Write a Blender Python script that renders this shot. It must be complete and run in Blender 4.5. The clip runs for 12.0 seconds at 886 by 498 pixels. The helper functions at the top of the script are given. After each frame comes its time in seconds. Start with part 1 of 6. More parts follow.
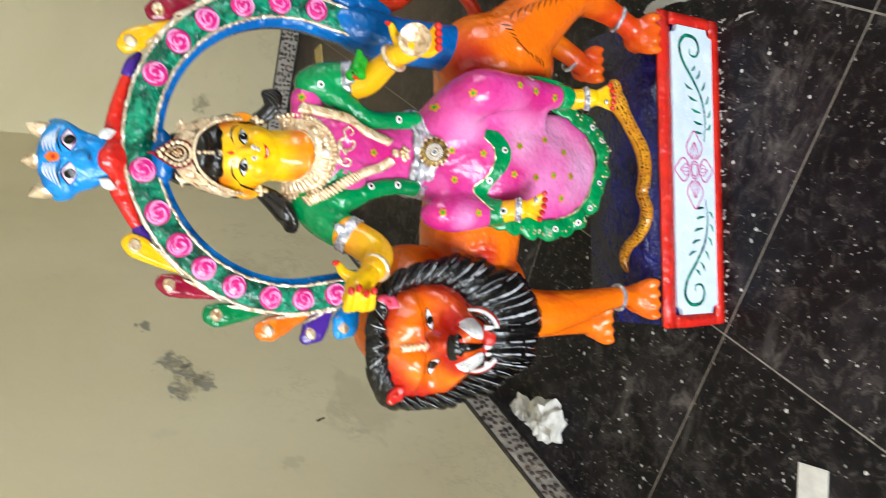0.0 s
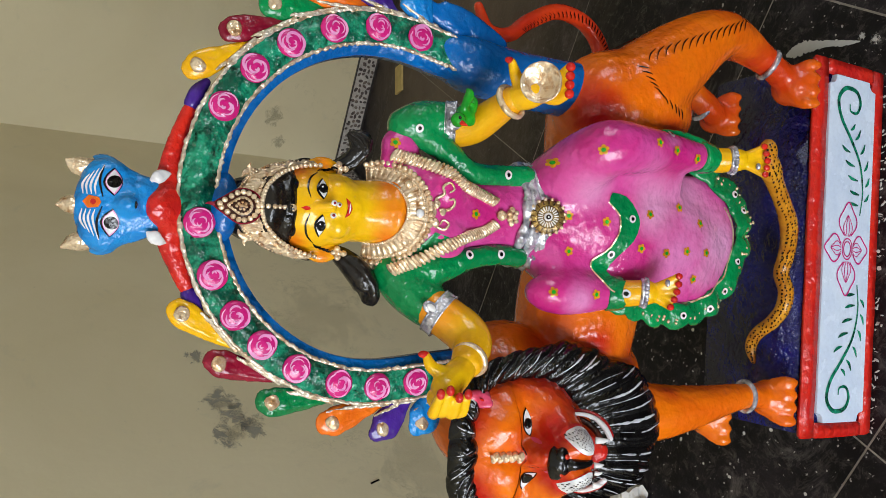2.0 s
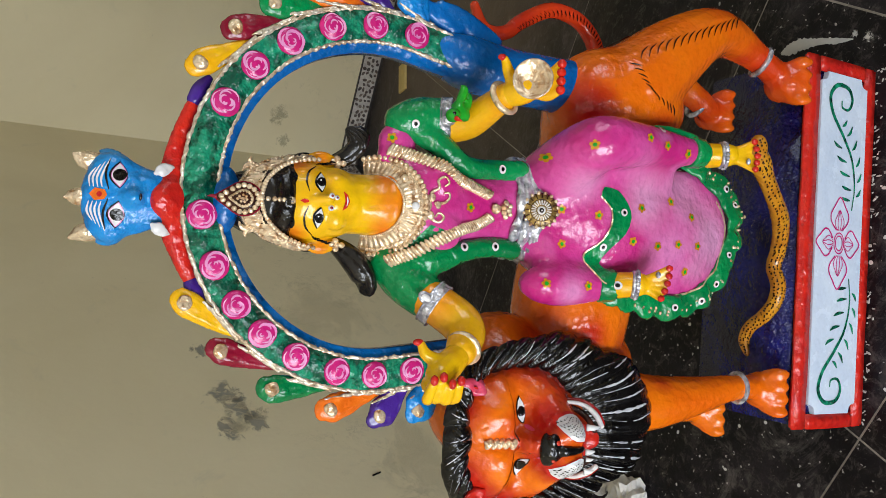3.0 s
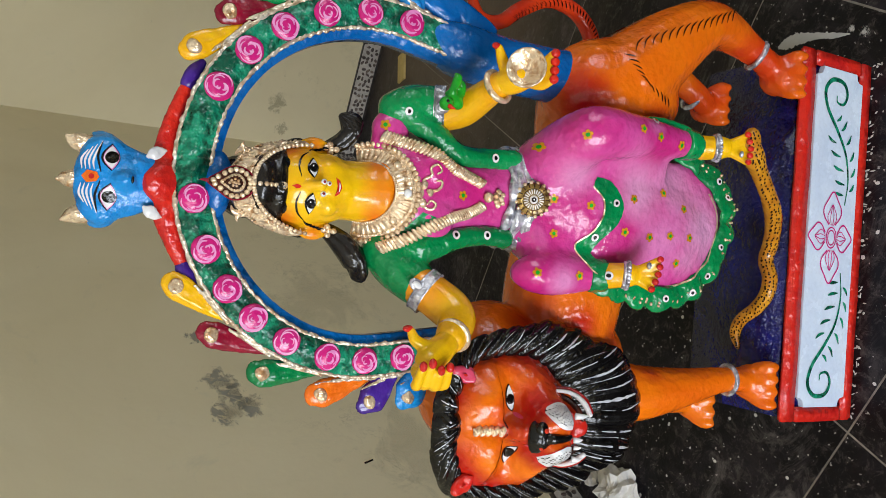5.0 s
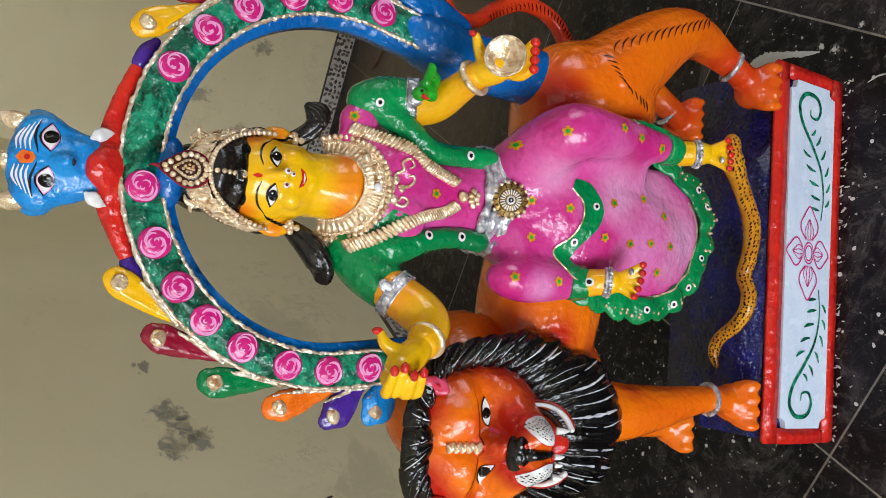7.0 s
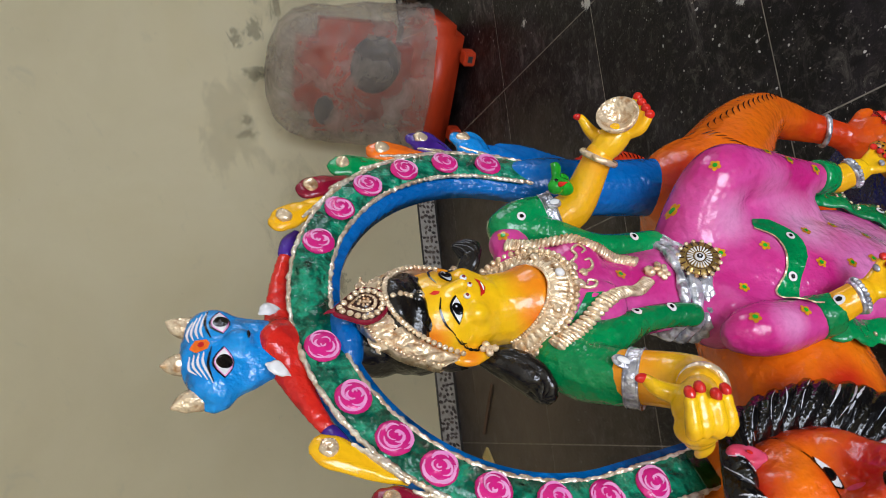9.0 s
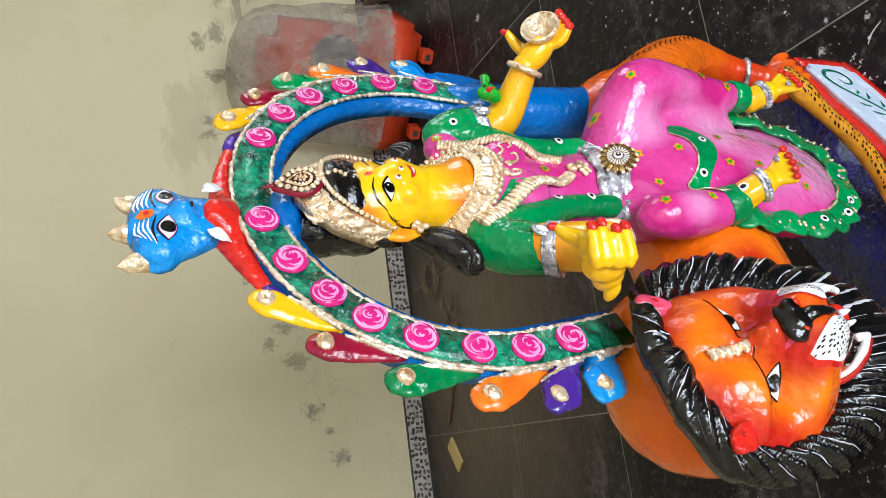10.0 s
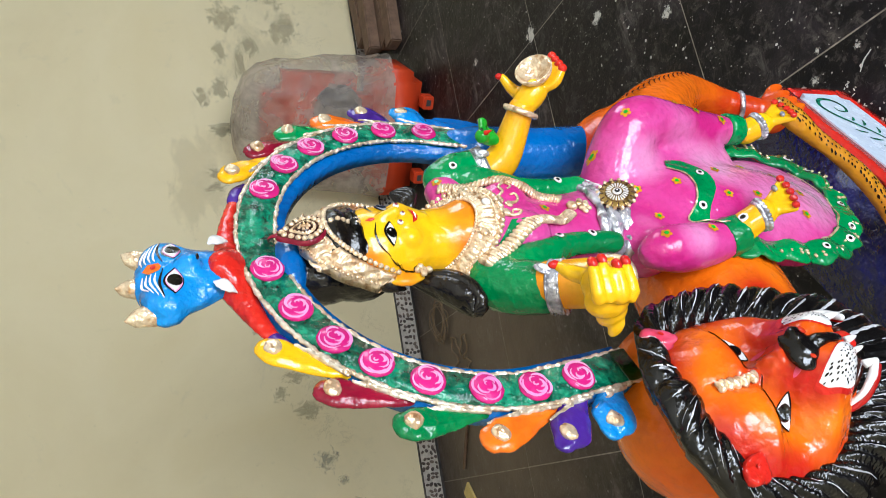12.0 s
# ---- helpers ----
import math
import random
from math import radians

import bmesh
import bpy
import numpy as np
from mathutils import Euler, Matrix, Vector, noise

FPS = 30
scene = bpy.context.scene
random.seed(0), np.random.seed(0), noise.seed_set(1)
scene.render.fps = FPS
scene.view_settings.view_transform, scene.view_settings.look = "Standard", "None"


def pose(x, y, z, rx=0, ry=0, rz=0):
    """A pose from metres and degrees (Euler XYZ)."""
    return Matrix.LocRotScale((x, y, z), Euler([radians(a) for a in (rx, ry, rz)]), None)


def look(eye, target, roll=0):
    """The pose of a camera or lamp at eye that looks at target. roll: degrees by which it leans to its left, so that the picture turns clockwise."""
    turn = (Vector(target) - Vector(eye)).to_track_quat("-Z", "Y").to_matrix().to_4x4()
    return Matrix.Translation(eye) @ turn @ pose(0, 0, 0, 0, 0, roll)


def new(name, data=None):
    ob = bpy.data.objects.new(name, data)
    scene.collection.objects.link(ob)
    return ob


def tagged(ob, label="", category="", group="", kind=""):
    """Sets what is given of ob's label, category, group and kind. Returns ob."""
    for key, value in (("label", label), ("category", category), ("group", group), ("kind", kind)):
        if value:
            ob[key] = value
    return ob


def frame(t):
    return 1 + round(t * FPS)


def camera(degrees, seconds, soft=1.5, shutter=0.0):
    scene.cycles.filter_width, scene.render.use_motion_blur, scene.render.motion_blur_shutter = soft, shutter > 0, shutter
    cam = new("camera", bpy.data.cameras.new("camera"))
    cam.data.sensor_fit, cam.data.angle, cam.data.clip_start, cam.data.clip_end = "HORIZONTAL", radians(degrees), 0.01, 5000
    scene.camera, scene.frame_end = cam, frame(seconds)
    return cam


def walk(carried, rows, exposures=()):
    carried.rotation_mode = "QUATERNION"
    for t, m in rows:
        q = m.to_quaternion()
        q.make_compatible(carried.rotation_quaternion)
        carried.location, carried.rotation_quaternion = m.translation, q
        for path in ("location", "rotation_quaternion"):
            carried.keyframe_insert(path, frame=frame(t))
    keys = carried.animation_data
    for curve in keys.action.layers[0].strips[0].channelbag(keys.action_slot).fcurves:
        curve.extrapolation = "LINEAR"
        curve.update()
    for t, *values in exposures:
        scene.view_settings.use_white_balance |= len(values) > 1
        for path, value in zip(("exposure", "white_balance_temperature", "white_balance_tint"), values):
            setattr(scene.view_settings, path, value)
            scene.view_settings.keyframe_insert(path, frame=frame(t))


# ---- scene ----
cam = camera(61.6, 12.0, 0.55, 0.22)
PATH = [
    (0, (-0.142, 0.135, 1.562), (-0.938, 1.639, 0.512), -90.5),
    (0.3, (-0.091, 0.197, 1.566), (-0.873, 1.807, 0.673), -90.9),
    (0.5, (-0.093, 0.256, 1.551), (-0.819, 1.897, 0.668), -88.8),
    (0.7, (-0.085, 0.314, 1.528), (-0.812, 1.951, 0.639), -86.4),
    (1, (-0.132, 0.369, 1.518), (-0.861, 1.995, 0.609), -84.4),
    (1.3, (-0.151, 0.403, 1.502), (-0.957, 2.002, 0.61), -86.7),
    (1.5, (-0.164, 0.415, 1.508), (-0.977, 2.001, 0.601), -86.5),
    (2, (-0.171, 0.404, 1.507), (-0.97, 1.992, 0.589), -85.4),
    (2.5, (-0.169, 0.384, 1.508), (-0.976, 1.974, 0.602), -85.4),
    (3, (-0.164, 0.368, 1.506), (-0.968, 1.961, 0.603), -85.4),
    (5, (-0.165, 0.358, 1.498), (-0.987, 1.939, 0.59), -84.9),
    (5.5, (-0.17, 0.352, 1.493), (-1.015, 1.919, 0.581), -85.0),
    (6, (-0.177, 0.361, 1.487), (-1.022, 1.913, 0.551), -84.7),
    (6.5, (-0.187, 0.372, 1.482), (-1.01, 1.923, 0.523), -83.9),
    (6.7, (-0.202, 0.383, 1.472), (-0.974, 1.944, 0.488), -82.8),
    (8.3, (-0.595, 0.498, 1.481), (-0.626, 2.281, 0.577), -93.3),
    (8.5, (-0.607, 0.527, 1.478), (-0.496, 2.308, 0.576), -94.1),
    (9, (-0.694, 0.495, 1.517), (-0.284, 2.312, 0.791), -91.6),
    (9.2, (-0.752, 0.472, 1.519), (-0.223, 2.256, 0.786), -93.6),
    (9.3, (-0.783, 0.495, 1.514), (-0.273, 2.264, 0.734), -91.9),
    (9.5, (-0.813, 0.468, 1.501), (-0.36, 2.229, 0.669), -95.2),
    (10, (-0.886, 0.463, 1.503), (-0.412, 2.233, 0.702), -91.8),
    (10.5, (-0.897, 0.465, 1.506), (-0.36, 2.228, 0.729), -91.7),
    (11, (-0.909, 0.467, 1.501), (-0.372, 2.223, 0.708), -92.0),
    (11.5, (-0.912, 0.461, 1.503), (-0.369, 2.221, 0.726), -91.8),
    (12, (-0.889, 0.453, 1.5), (-0.303, 2.198, 0.716), -92.7),
]
EXPOSURES = [(0.0, 0.24, 6200, 9), (0.5, 0.06, 6250, 10), (1.0, 0.0, 6100, 8), (1.5, -0.06, 5980, 8), (2.0, -0.42, 6280, 12), (2.5, -0.4, 6280, 12), (6.7, -0.4, 6280, 12), (8.5, -0.5, 6050, 15), (9.0, -0.45, 6050, 15), (9.5, -0.06, 6020, 11), (10.0, 0.08, 6020, 11), (12.0, 0.12, 6020, 11)]
walk(cam, [(t, look(eye, target, roll)) for t, eye, target, roll in PATH], EXPOSURES)
# ---- world and light ----
from mathutils.bvhtree import BVHTree

world = bpy.data.worlds.new("sky")
scene.world = world
world.use_nodes = True
wn = world.node_tree
sky = wn.nodes.new("ShaderNodeTexSky")
sky.sky_type, sky.sun_disc = "NISHITA", False
sky.sun_elevation, sky.sun_rotation = radians(50), radians(200)
wn.links.new(sky.outputs[0], wn.nodes["Background"].inputs[0])
wn.nodes["Background"].inputs[1].default_value = 0.1


def window_light(name, m, w, h, power, colour=(0.9, 0.96, 1.0)):
    """Daylight that enters by an opening."""
    la = bpy.data.lights.new(name, "AREA")
    la.shape, la.size, la.size_y, la.energy, la.color = "RECTANGLE", w, h, power, colour
    ob = new(name, la)
    ob.matrix_world = m
    return ob


# a doorway behind the camera and a window in the east wall
window_light("doorway_daylight", pose(-0.7, -2.55, 1.25, 90, 0, 180) @ pose(0, 0, 0, 180), 1.5, 2.0, 196)
window_light("window_daylight", pose(3.55, 1.4, 1.6, 0, -90, 0) @ pose(0, 0, 0, 0, 180), 1.3, 1.5, 46)


# ---- materials ----
def lin(r, g, b):
    return tuple(((c / 255) / 12.92 if c / 255 <= 0.04045 else ((c / 255 + 0.055) / 1.055) ** 2.4) for c in (r, g, b)) + (1,)


class Mat:
    """A small builder of node materials in object space."""

    def __init__(self, name, rough=0.4, metal=0.0, spec=0.5, coat=0.0):
        self.m = bpy.data.materials.new(name)
        self.m.use_nodes = True
        self.t = self.m.node_tree
        self.b = self.t.nodes["Principled BSDF"]
        self.b.inputs["Roughness"].default_value = rough
        self.b.inputs["Metallic"].default_value = metal
        self.b.inputs["Specular IOR Level"].default_value = spec
        self.b.inputs["Coat Weight"].default_value = coat
        self.b.inputs["Coat Roughness"].default_value = 0.07
        self.co = self.t.nodes.new("ShaderNodeTexCoord").outputs["Object"]

    def node(self, kind, **kw):
        n = self.t.nodes.new(kind)
        for k, v in kw.items():
            n.inputs[k.replace("_", " ")].default_value = v
        return n

    def link(self, a, b):
        self.t.links.new(a, b)

    def noise(self, scale, detail=4.0, rough=0.6, dist=0.0, co=None):
        n = self.node("ShaderNodeTexNoise", Scale=scale, Detail=detail, Roughness=rough, Distortion=dist)
        self.link(co or self.co, n.inputs["Vector"])
        return n.outputs["Fac"]

    def ramp(self, fac, *stops):
        r = self.t.nodes.new("ShaderNodeValToRGB")
        while len(r.color_ramp.elements) < len(stops):
            r.color_ramp.elements.new(0.5)
        for e, (p, c) in zip(r.color_ramp.elements, stops):
            e.position, e.color = p, c
        self.link(fac, r.inputs[0])
        return r.outputs[0]

    def mix(self, fac, a, b):
        n = self.t.nodes.new("ShaderNodeMix")
        n.data_type = "RGBA"
        for sock, v in ((n.inputs[0], fac), (n.inputs[6], a), (n.inputs[7], b)):
            if isinstance(v, (tuple, float, int)):
                sock.default_value = v
            else:
                self.link(v, sock)
        return n.outputs[2]

    def base(self, c):
        if isinstance(c, tuple):
            self.b.inputs["Base Color"].default_value = c
        else:
            self.link(c, self.b.inputs["Base Color"])
        return self

    def roughness(self, fac, lo, hi):
        n = self.node("ShaderNodeMapRange", To_Min=lo, To_Max=hi)
        self.link(fac, n.inputs[0])
        self.link(n.outputs[0], self.b.inputs["Roughness"])
        return self

    def bump(self, fac, strength, dist=0.002):
        n = self.node("ShaderNodeBump", Strength=strength, Distance=dist)
        self.link(fac, n.inputs["Height"])
        if self.b.inputs["Normal"].links:
            self.link(self.b.inputs["Normal"].links[0].from_socket, n.inputs["Normal"])
        self.link(n.outputs[0], self.b.inputs["Normal"])
        return self


def ones(a, k):
    return tuple(min(1, c * k) for c in a[:3]) + (1,)


def enamel(name, rgb, other=None, rough=0.2, scale=9.0, bump=0.5, grain=55.0, metal=0.0, blush=(), lo=0.36, hi=0.62):
    """Hand-brushed glossy enamel on lumpy clay, with thin and thick places and tints, sprayed or standing for
    highlights (colour, x, y, z, radius).
    """
    a = lin(*rgb)
    b = lin(*other) if other else ones(a, 0.72)
    m = Mat(name, rough, metal, 0.36, 0.22)
    c = m.ramp(m.noise(scale, 3, 0.55, 0.4), (lo, b), (hi, a))
    soft = m.noise(20, 3)
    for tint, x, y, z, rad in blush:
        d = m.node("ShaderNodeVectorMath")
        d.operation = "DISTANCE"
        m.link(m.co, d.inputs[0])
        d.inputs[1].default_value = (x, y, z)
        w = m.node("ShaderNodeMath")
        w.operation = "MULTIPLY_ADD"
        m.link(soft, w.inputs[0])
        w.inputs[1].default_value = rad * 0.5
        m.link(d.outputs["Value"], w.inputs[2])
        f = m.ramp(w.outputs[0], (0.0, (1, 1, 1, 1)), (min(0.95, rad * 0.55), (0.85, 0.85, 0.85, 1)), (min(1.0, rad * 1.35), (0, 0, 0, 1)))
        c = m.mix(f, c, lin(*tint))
    c = m.mix(m.ramp(m.noise(grain * 2.5, 2), (0.45, (0, 0, 0, 1)), (0.75, (0.14, 0.14, 0.14, 1))), c, ones(a, 0.5))
    m.base(c).roughness(m.noise(30, 3), rough * 0.5, rough * 1.3)
    m.bump(m.noise(grain * 4, 2, 0.5), bump * 0.35, 0.0018)
    m.bump(m.noise(grain * 1.6, 2, 0.45), bump * 0.75, 0.005)
    m.bump(m.noise(22, 2, 0.5), bump * 0.8, 0.01)
    return m.m


REDDISH = (178, 16, 18)
DEEP = (188, 34, 14)
ORANGE = enamel("orange_enamel", (230, 114, 8), (222, 96, 8), 0.21, 7, 0.6, blush=[(REDDISH, -0.19, 0.02, 0.8, 0.05), (REDDISH, -0.225, 0.0, 0.62, 0.05), (DEEP, 0.37, 0.05, 0.42, 0.075), (DEEP, 0.345, 0.03, 0.32, 0.07), (DEEP, 0.315, 0.03, 0.25, 0.07), (DEEP, 0.29, 0.21, 0.28, 0.09), (DEEP, 0.2, 0.03, 0.73, 0.07), (DEEP, 0.41, 0.03, 0.46, 0.05), (DEEP, 0.16, 0.0, 0.6, 0.05), (REDDISH, -0.44, -0.01, 0.938, 0.0384), (REDDISH, -0.462, 0.0, 0.868, 0.036), (REDDISH, -0.318, -0.07, 0.84, 0.036), (REDDISH, -0.405, -0.07, 0.84, 0.036), (REDDISH, -0.361, -0.05, 0.888, 0.0192), 
    (REDDISH, -0.336, -0.065, 0.858, 0.0527), (REDDISH, -0.388, -0.065, 0.856, 0.0498), (REDDISH, -0.36, -0.06, 0.765, 0.0907), (REDDISH, -0.247, 0.0, 0.88, 0.0498), (REDDISH, -0.27, -0.01, 0.945, 0.0557), (REDDISH, -0.25, 0.0, 0.83, 0.0527), (REDDISH, -0.274, -0.01, 0.785, 0.0557), (REDDISH, -0.297, -0.03, 0.82, 0.0468), (REDDISH, -0.315, -0.02, 0.957, 0.0352), (REDDISH, -0.41, -0.015, 0.95, 0.041), (REDDISH, -0.46, 0.0, 0.9, 0.0527),
    (REDDISH, -0.35, 0.0, 0.95, 0.0322), (REDDISH, -0.44, 0.0, 0.92, 0.0439), (REDDISH, -0.44, 0.0, 0.81, 0.0439), (REDDISH, -0.2, 0.0, 0.72, 0.045), (REDDISH, -0.27, -0.03, 0.6, 0.05), (REDDISH, -0.27, 0.02, 0.53, 0.03),
    (REDDISH, 0.2, 0.0, 0.49, 0.06), (REDDISH, 0.18, 0.0, 0.74, 0.05), (REDDISH, 0.36, 0.03, 0.37, 0.035), (REDDISH, 0.31, 0.05, 0.69, 0.035), (REDDISH, 0.41, 0.05, 0.42, 0.03), (REDDISH, 0.29, 0.03, 0.42, 0.03)])
REDDISH_LIP = enamel("dark_red_enamel", (170, 20, 16), (140, 14, 14), 0.18, 14)
DARK_ORANGE = enamel("red_orange_enamel", (205, 60, 22), (180, 40, 20), 0.22, 9)
YELLOW = enamel("yellow_enamel", (232, 182, 6), (230, 168, 10), 0.22, 12, 0.35, blush=[
    ((224, 104, 20), -0.018, 0.01, 1.085, 0.045), ((224, 104, 20), -0.06, 0.02, 1.09, 0.03), ((224, 104, 20), 0.025, 0.02, 1.09, 0.03), ((226, 120, 20), -0.025, 0.0, 1.25, 0.022), ((226, 116, 20), -0.07, 0.03, 1.225, 0.026), ((226, 116, 20), 0.03, 0.03, 1.228, 0.026), ((226, 116, 20), -0.0865, 0.05, 1.18, 0.02), ((226, 116, 20), 0.044, 0.054, 1.184, 0.02),
    ((226, 120, 20), 0.15, -0.05, 0.95, 0.02), ((226, 120, 20), -0.112, -0.05, 0.69, 0.022), ((226, 120, 20), 0.122, -0.05, 0.51, 0.022)])
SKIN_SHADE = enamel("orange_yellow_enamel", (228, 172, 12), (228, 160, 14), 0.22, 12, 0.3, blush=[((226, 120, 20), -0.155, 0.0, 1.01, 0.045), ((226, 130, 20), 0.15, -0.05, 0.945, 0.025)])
# pale tints: sprayed pink, with whitish highlight streaks put into the colour
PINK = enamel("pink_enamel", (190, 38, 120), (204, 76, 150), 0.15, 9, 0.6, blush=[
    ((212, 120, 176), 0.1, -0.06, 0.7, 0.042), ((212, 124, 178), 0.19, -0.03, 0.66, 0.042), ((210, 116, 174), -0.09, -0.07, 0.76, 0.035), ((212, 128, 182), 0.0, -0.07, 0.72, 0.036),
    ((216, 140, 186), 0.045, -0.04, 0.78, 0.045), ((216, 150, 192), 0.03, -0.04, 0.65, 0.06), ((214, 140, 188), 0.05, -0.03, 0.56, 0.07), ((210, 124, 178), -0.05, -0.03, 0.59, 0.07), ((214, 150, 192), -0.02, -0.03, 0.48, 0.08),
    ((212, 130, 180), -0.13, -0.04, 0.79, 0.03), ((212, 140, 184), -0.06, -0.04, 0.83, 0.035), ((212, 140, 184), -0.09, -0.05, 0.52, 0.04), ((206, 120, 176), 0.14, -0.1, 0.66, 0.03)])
PALE_PINK = enamel("pale_pink_enamel", (226, 160, 200), (218, 130, 186), 0.25, 7)
MAGENTA = enamel("magenta_enamel", (202, 34, 120), (190, 30, 112), 0.22, 14)
GREEN = enamel("green_enamel", (8, 136, 72), (6, 112, 60), 0.14, 10, 0.95)
DEEP_GREEN = enamel("deep_green_enamel", (6, 78, 58), (28, 138, 104), 0.16, 46, 2.6, 46, lo=0.42, hi=0.58)
BLUE = enamel("blue_enamel", (14, 104, 182), (10, 88, 160), 0.17, 8, 0.8)
SKY_BLUE = enamel("sky_blue_enamel", (30, 140, 212), (22, 120, 196), 0.16, 14, 1.1)
NAVY = enamel("navy_enamel", (14, 22, 104), (6, 10, 56), 0.15, 8, 2.2, 60)
RED = enamel("red_enamel", (206, 40, 26), (186, 30, 26), 0.18, 18, 1.0)
MAROON = enamel("maroon_enamel", (140, 18, 46), (112, 14, 36), 0.22, 18)
PURPLE = enamel("purple_enamel", (70, 38, 136), (54, 26, 106), 0.22, 18)
BLACK = enamel("black_enamel", (16, 14, 14), (7, 6, 6), 0.15, 30, 0.7, 60)
HAIR = enamel("black_hair_paint", (30, 25, 22), (14, 11, 10), 0.24, 34, 1.0, 50)
# mane lines: white strokes, with gloss on the lock ridges painted in
MANE_GREY = enamel("white_stroke_and_glint_enamel", (204, 204, 210), (150, 148, 156), 0.3, 26)
WHITE = enamel("white_enamel", (228, 226, 224), (210, 208, 210), 0.25, 20)
PANEL_WHITE = enamel("pale_blue_white_enamel", (206, 216, 232), (194, 206, 226), 0.28, 12, 0.2)
GOLD = enamel("pale_gold_paint", (240, 216, 182), (186, 140, 96), 0.24, 75, 1.3, 60, 0.55, lo=0.3, hi=0.52)
OLD_GOLD = enamel("dull_olive_gold_paint", (170, 138, 74), (96, 72, 36), 0.24, 70, 1.2, 60, 0.5)
PALE_GOLD = enamel("silvery_gold_paint", (238, 228, 210), (186, 160, 128), 0.2, 60, 1.4, 60, 0.5)
EAR_PINK = enamel("ear_pink_enamel", (206, 74, 104), (196, 50, 70), 0.2, 40)
UMBER = enamel("dark_umber_enamel", (72, 30, 20), (40, 18, 14), 0.2, 40)
OLIVE = enamel("dark_olive_enamel", (26, 62, 20), (18, 44, 14), 0.22, 20)
SILVER = enamel("silver_paint", (222, 222, 230), (140, 140, 150), 0.2, 60, 1.5, 55, 0.55)
LEAF_GREEN = enamel("leaf_green_enamel", (36, 164, 36), (24, 134, 34), 0.22, 30)
SNAKE = enamel("ochre_enamel", (206, 142, 30), (180, 112, 24), 0.2, 20)
BRIGHT_ORANGE = enamel("feather_orange_enamel", (234, 116, 24), (216, 96, 18), 0.22, 20)

# wall: faded cream-olive distemper with damp stains and filler patches
m = Mat("cream_distemper_wall", 0.75, 0, 0.3)
big = m.noise(0.9, 5, 0.6, 0.5)
c = m.ramp(big, (0.3, lin(207, 195, 160)), (0.55, lin(215, 204, 171)), (0.8, lin(209, 196, 158)))
c = m.mix(m.ramp(m.noise(5.5, 6, 0.7, 0.6), (0.60, (0, 0, 0, 1)), (0.72, (0.35, 0.35, 0.35, 1))), c, lin(186, 181, 158))
c = m.mix(m.ramp(m.noise(38, 4, 0.7), (0.68, (0, 0, 0, 1)), (0.76, (0.5, 0.5, 0.5, 1))), c, lin(168, 161, 140))
# hairline cracks and peeled flecks in the lower, damp part
line = m.ramp(m.noise(7.5, 8, 0.74, 0.3), (0.478, (0, 0, 0, 1)), (0.5, (1, 1, 1, 1)), (0.516, (0, 0, 0, 1)))
damp = m.ramp(m.noise(2.6, 5, 0.65, 0.4), (0.5, (0, 0, 0, 1)), (0.6, (1, 1, 1, 1)))
pos = m.node("ShaderNodeSeparateXYZ")
m.link(m.t.nodes.new("ShaderNodeNewGeometry").outputs["Position"], pos.inputs[0])
low = m.ramp(pos.outputs["Z"], (0.25, (0.6, 0.6, 0.6, 1)), (0.6, (1, 1, 1, 1)), (0.98, (0, 0, 0, 1)))
one = m.node("ShaderNodeMath")
one.operation = "MULTIPLY"
m.link(line, one.inputs[0])
m.link(damp, one.inputs[1])
two = m.node("ShaderNodeMath")
two.operation = "MULTIPLY"
m.link(one.outputs[0], two.inputs[0])
m.link(low, two.inputs[1])
thin = m.ramp(two.outputs[0], (0.0, (0, 0, 0, 1)), (1.0, (0.45, 0.45, 0.45, 1)))
c = m.mix(thin, c, lin(128, 120, 100))
m.base(c).bump(m.noise(60, 4), 0.25, 0.002).bump(m.noise(4, 3), 0.3, 0.01)
WALL = m.m

m = Mat("ceiling_whitewash", 0.85, 0, 0.2)
m.base(m.ramp(m.noise(2, 4), (0.3, lin(214, 210, 196)), (0.7, lin(226, 222, 210)))).bump(m.noise(40, 3), 0.2, 0.002)
CEILING = m.m

# floor: black stone slabs, dusty and spattered with white paint
m = Mat("black_stone_slab", 0.4, 0, 0.2)
c = m.ramp(m.noise(6, 6, 0.65, 0.3), (0.3, lin(9, 7, 9)), (0.55, lin(18, 15, 19)), (0.8, lin(38, 33, 38)))
dust = m.ramp(m.noise(2.3, 8, 0.75, 0.8), (0.5, (0, 0, 0, 1)), (0.72, (0.5, 0.5, 0.5, 1)))
c = m.mix(dust, c, lin(68, 60, 66))
# settled dust towards the back of the room, with wall reflection painted in
far = m.node("ShaderNodeVectorMath")
far.operation = "DISTANCE"
m.link(m.t.nodes.new("ShaderNodeNewGeometry").outputs["Position"], far.inputs[0])
far.inputs[1].default_value = (-0.5, 3.6, 0)
spread = m.node("ShaderNodeMath")
spread.operation = "MULTIPLY_ADD"
m.link(m.noise(3, 7, 0.75, 0.8), spread.inputs[0])
spread.inputs[1].default_value = 0.9
m.link(far.outputs["Value"], spread.inputs[2])
half = m.node("ShaderNodeMath")
half.operation = "MULTIPLY"
half.inputs[1].default_value = 0.4
m.link(spread.outputs[0], half.inputs[0])
c = m.mix(m.ramp(half.outputs[0], (0.3, (0.8, 0.8, 0.8, 1)), (0.66, (0, 0, 0, 1))), c, lin(112, 98, 86))
fine = m.ramp(m.noise(30, 7, 0.8, 0.6), (0.52, (0, 0, 0, 1)), (0.72, (0.85, 0.85, 0.85, 1)))
c = m.mix(fine, c, lin(92, 86, 82))


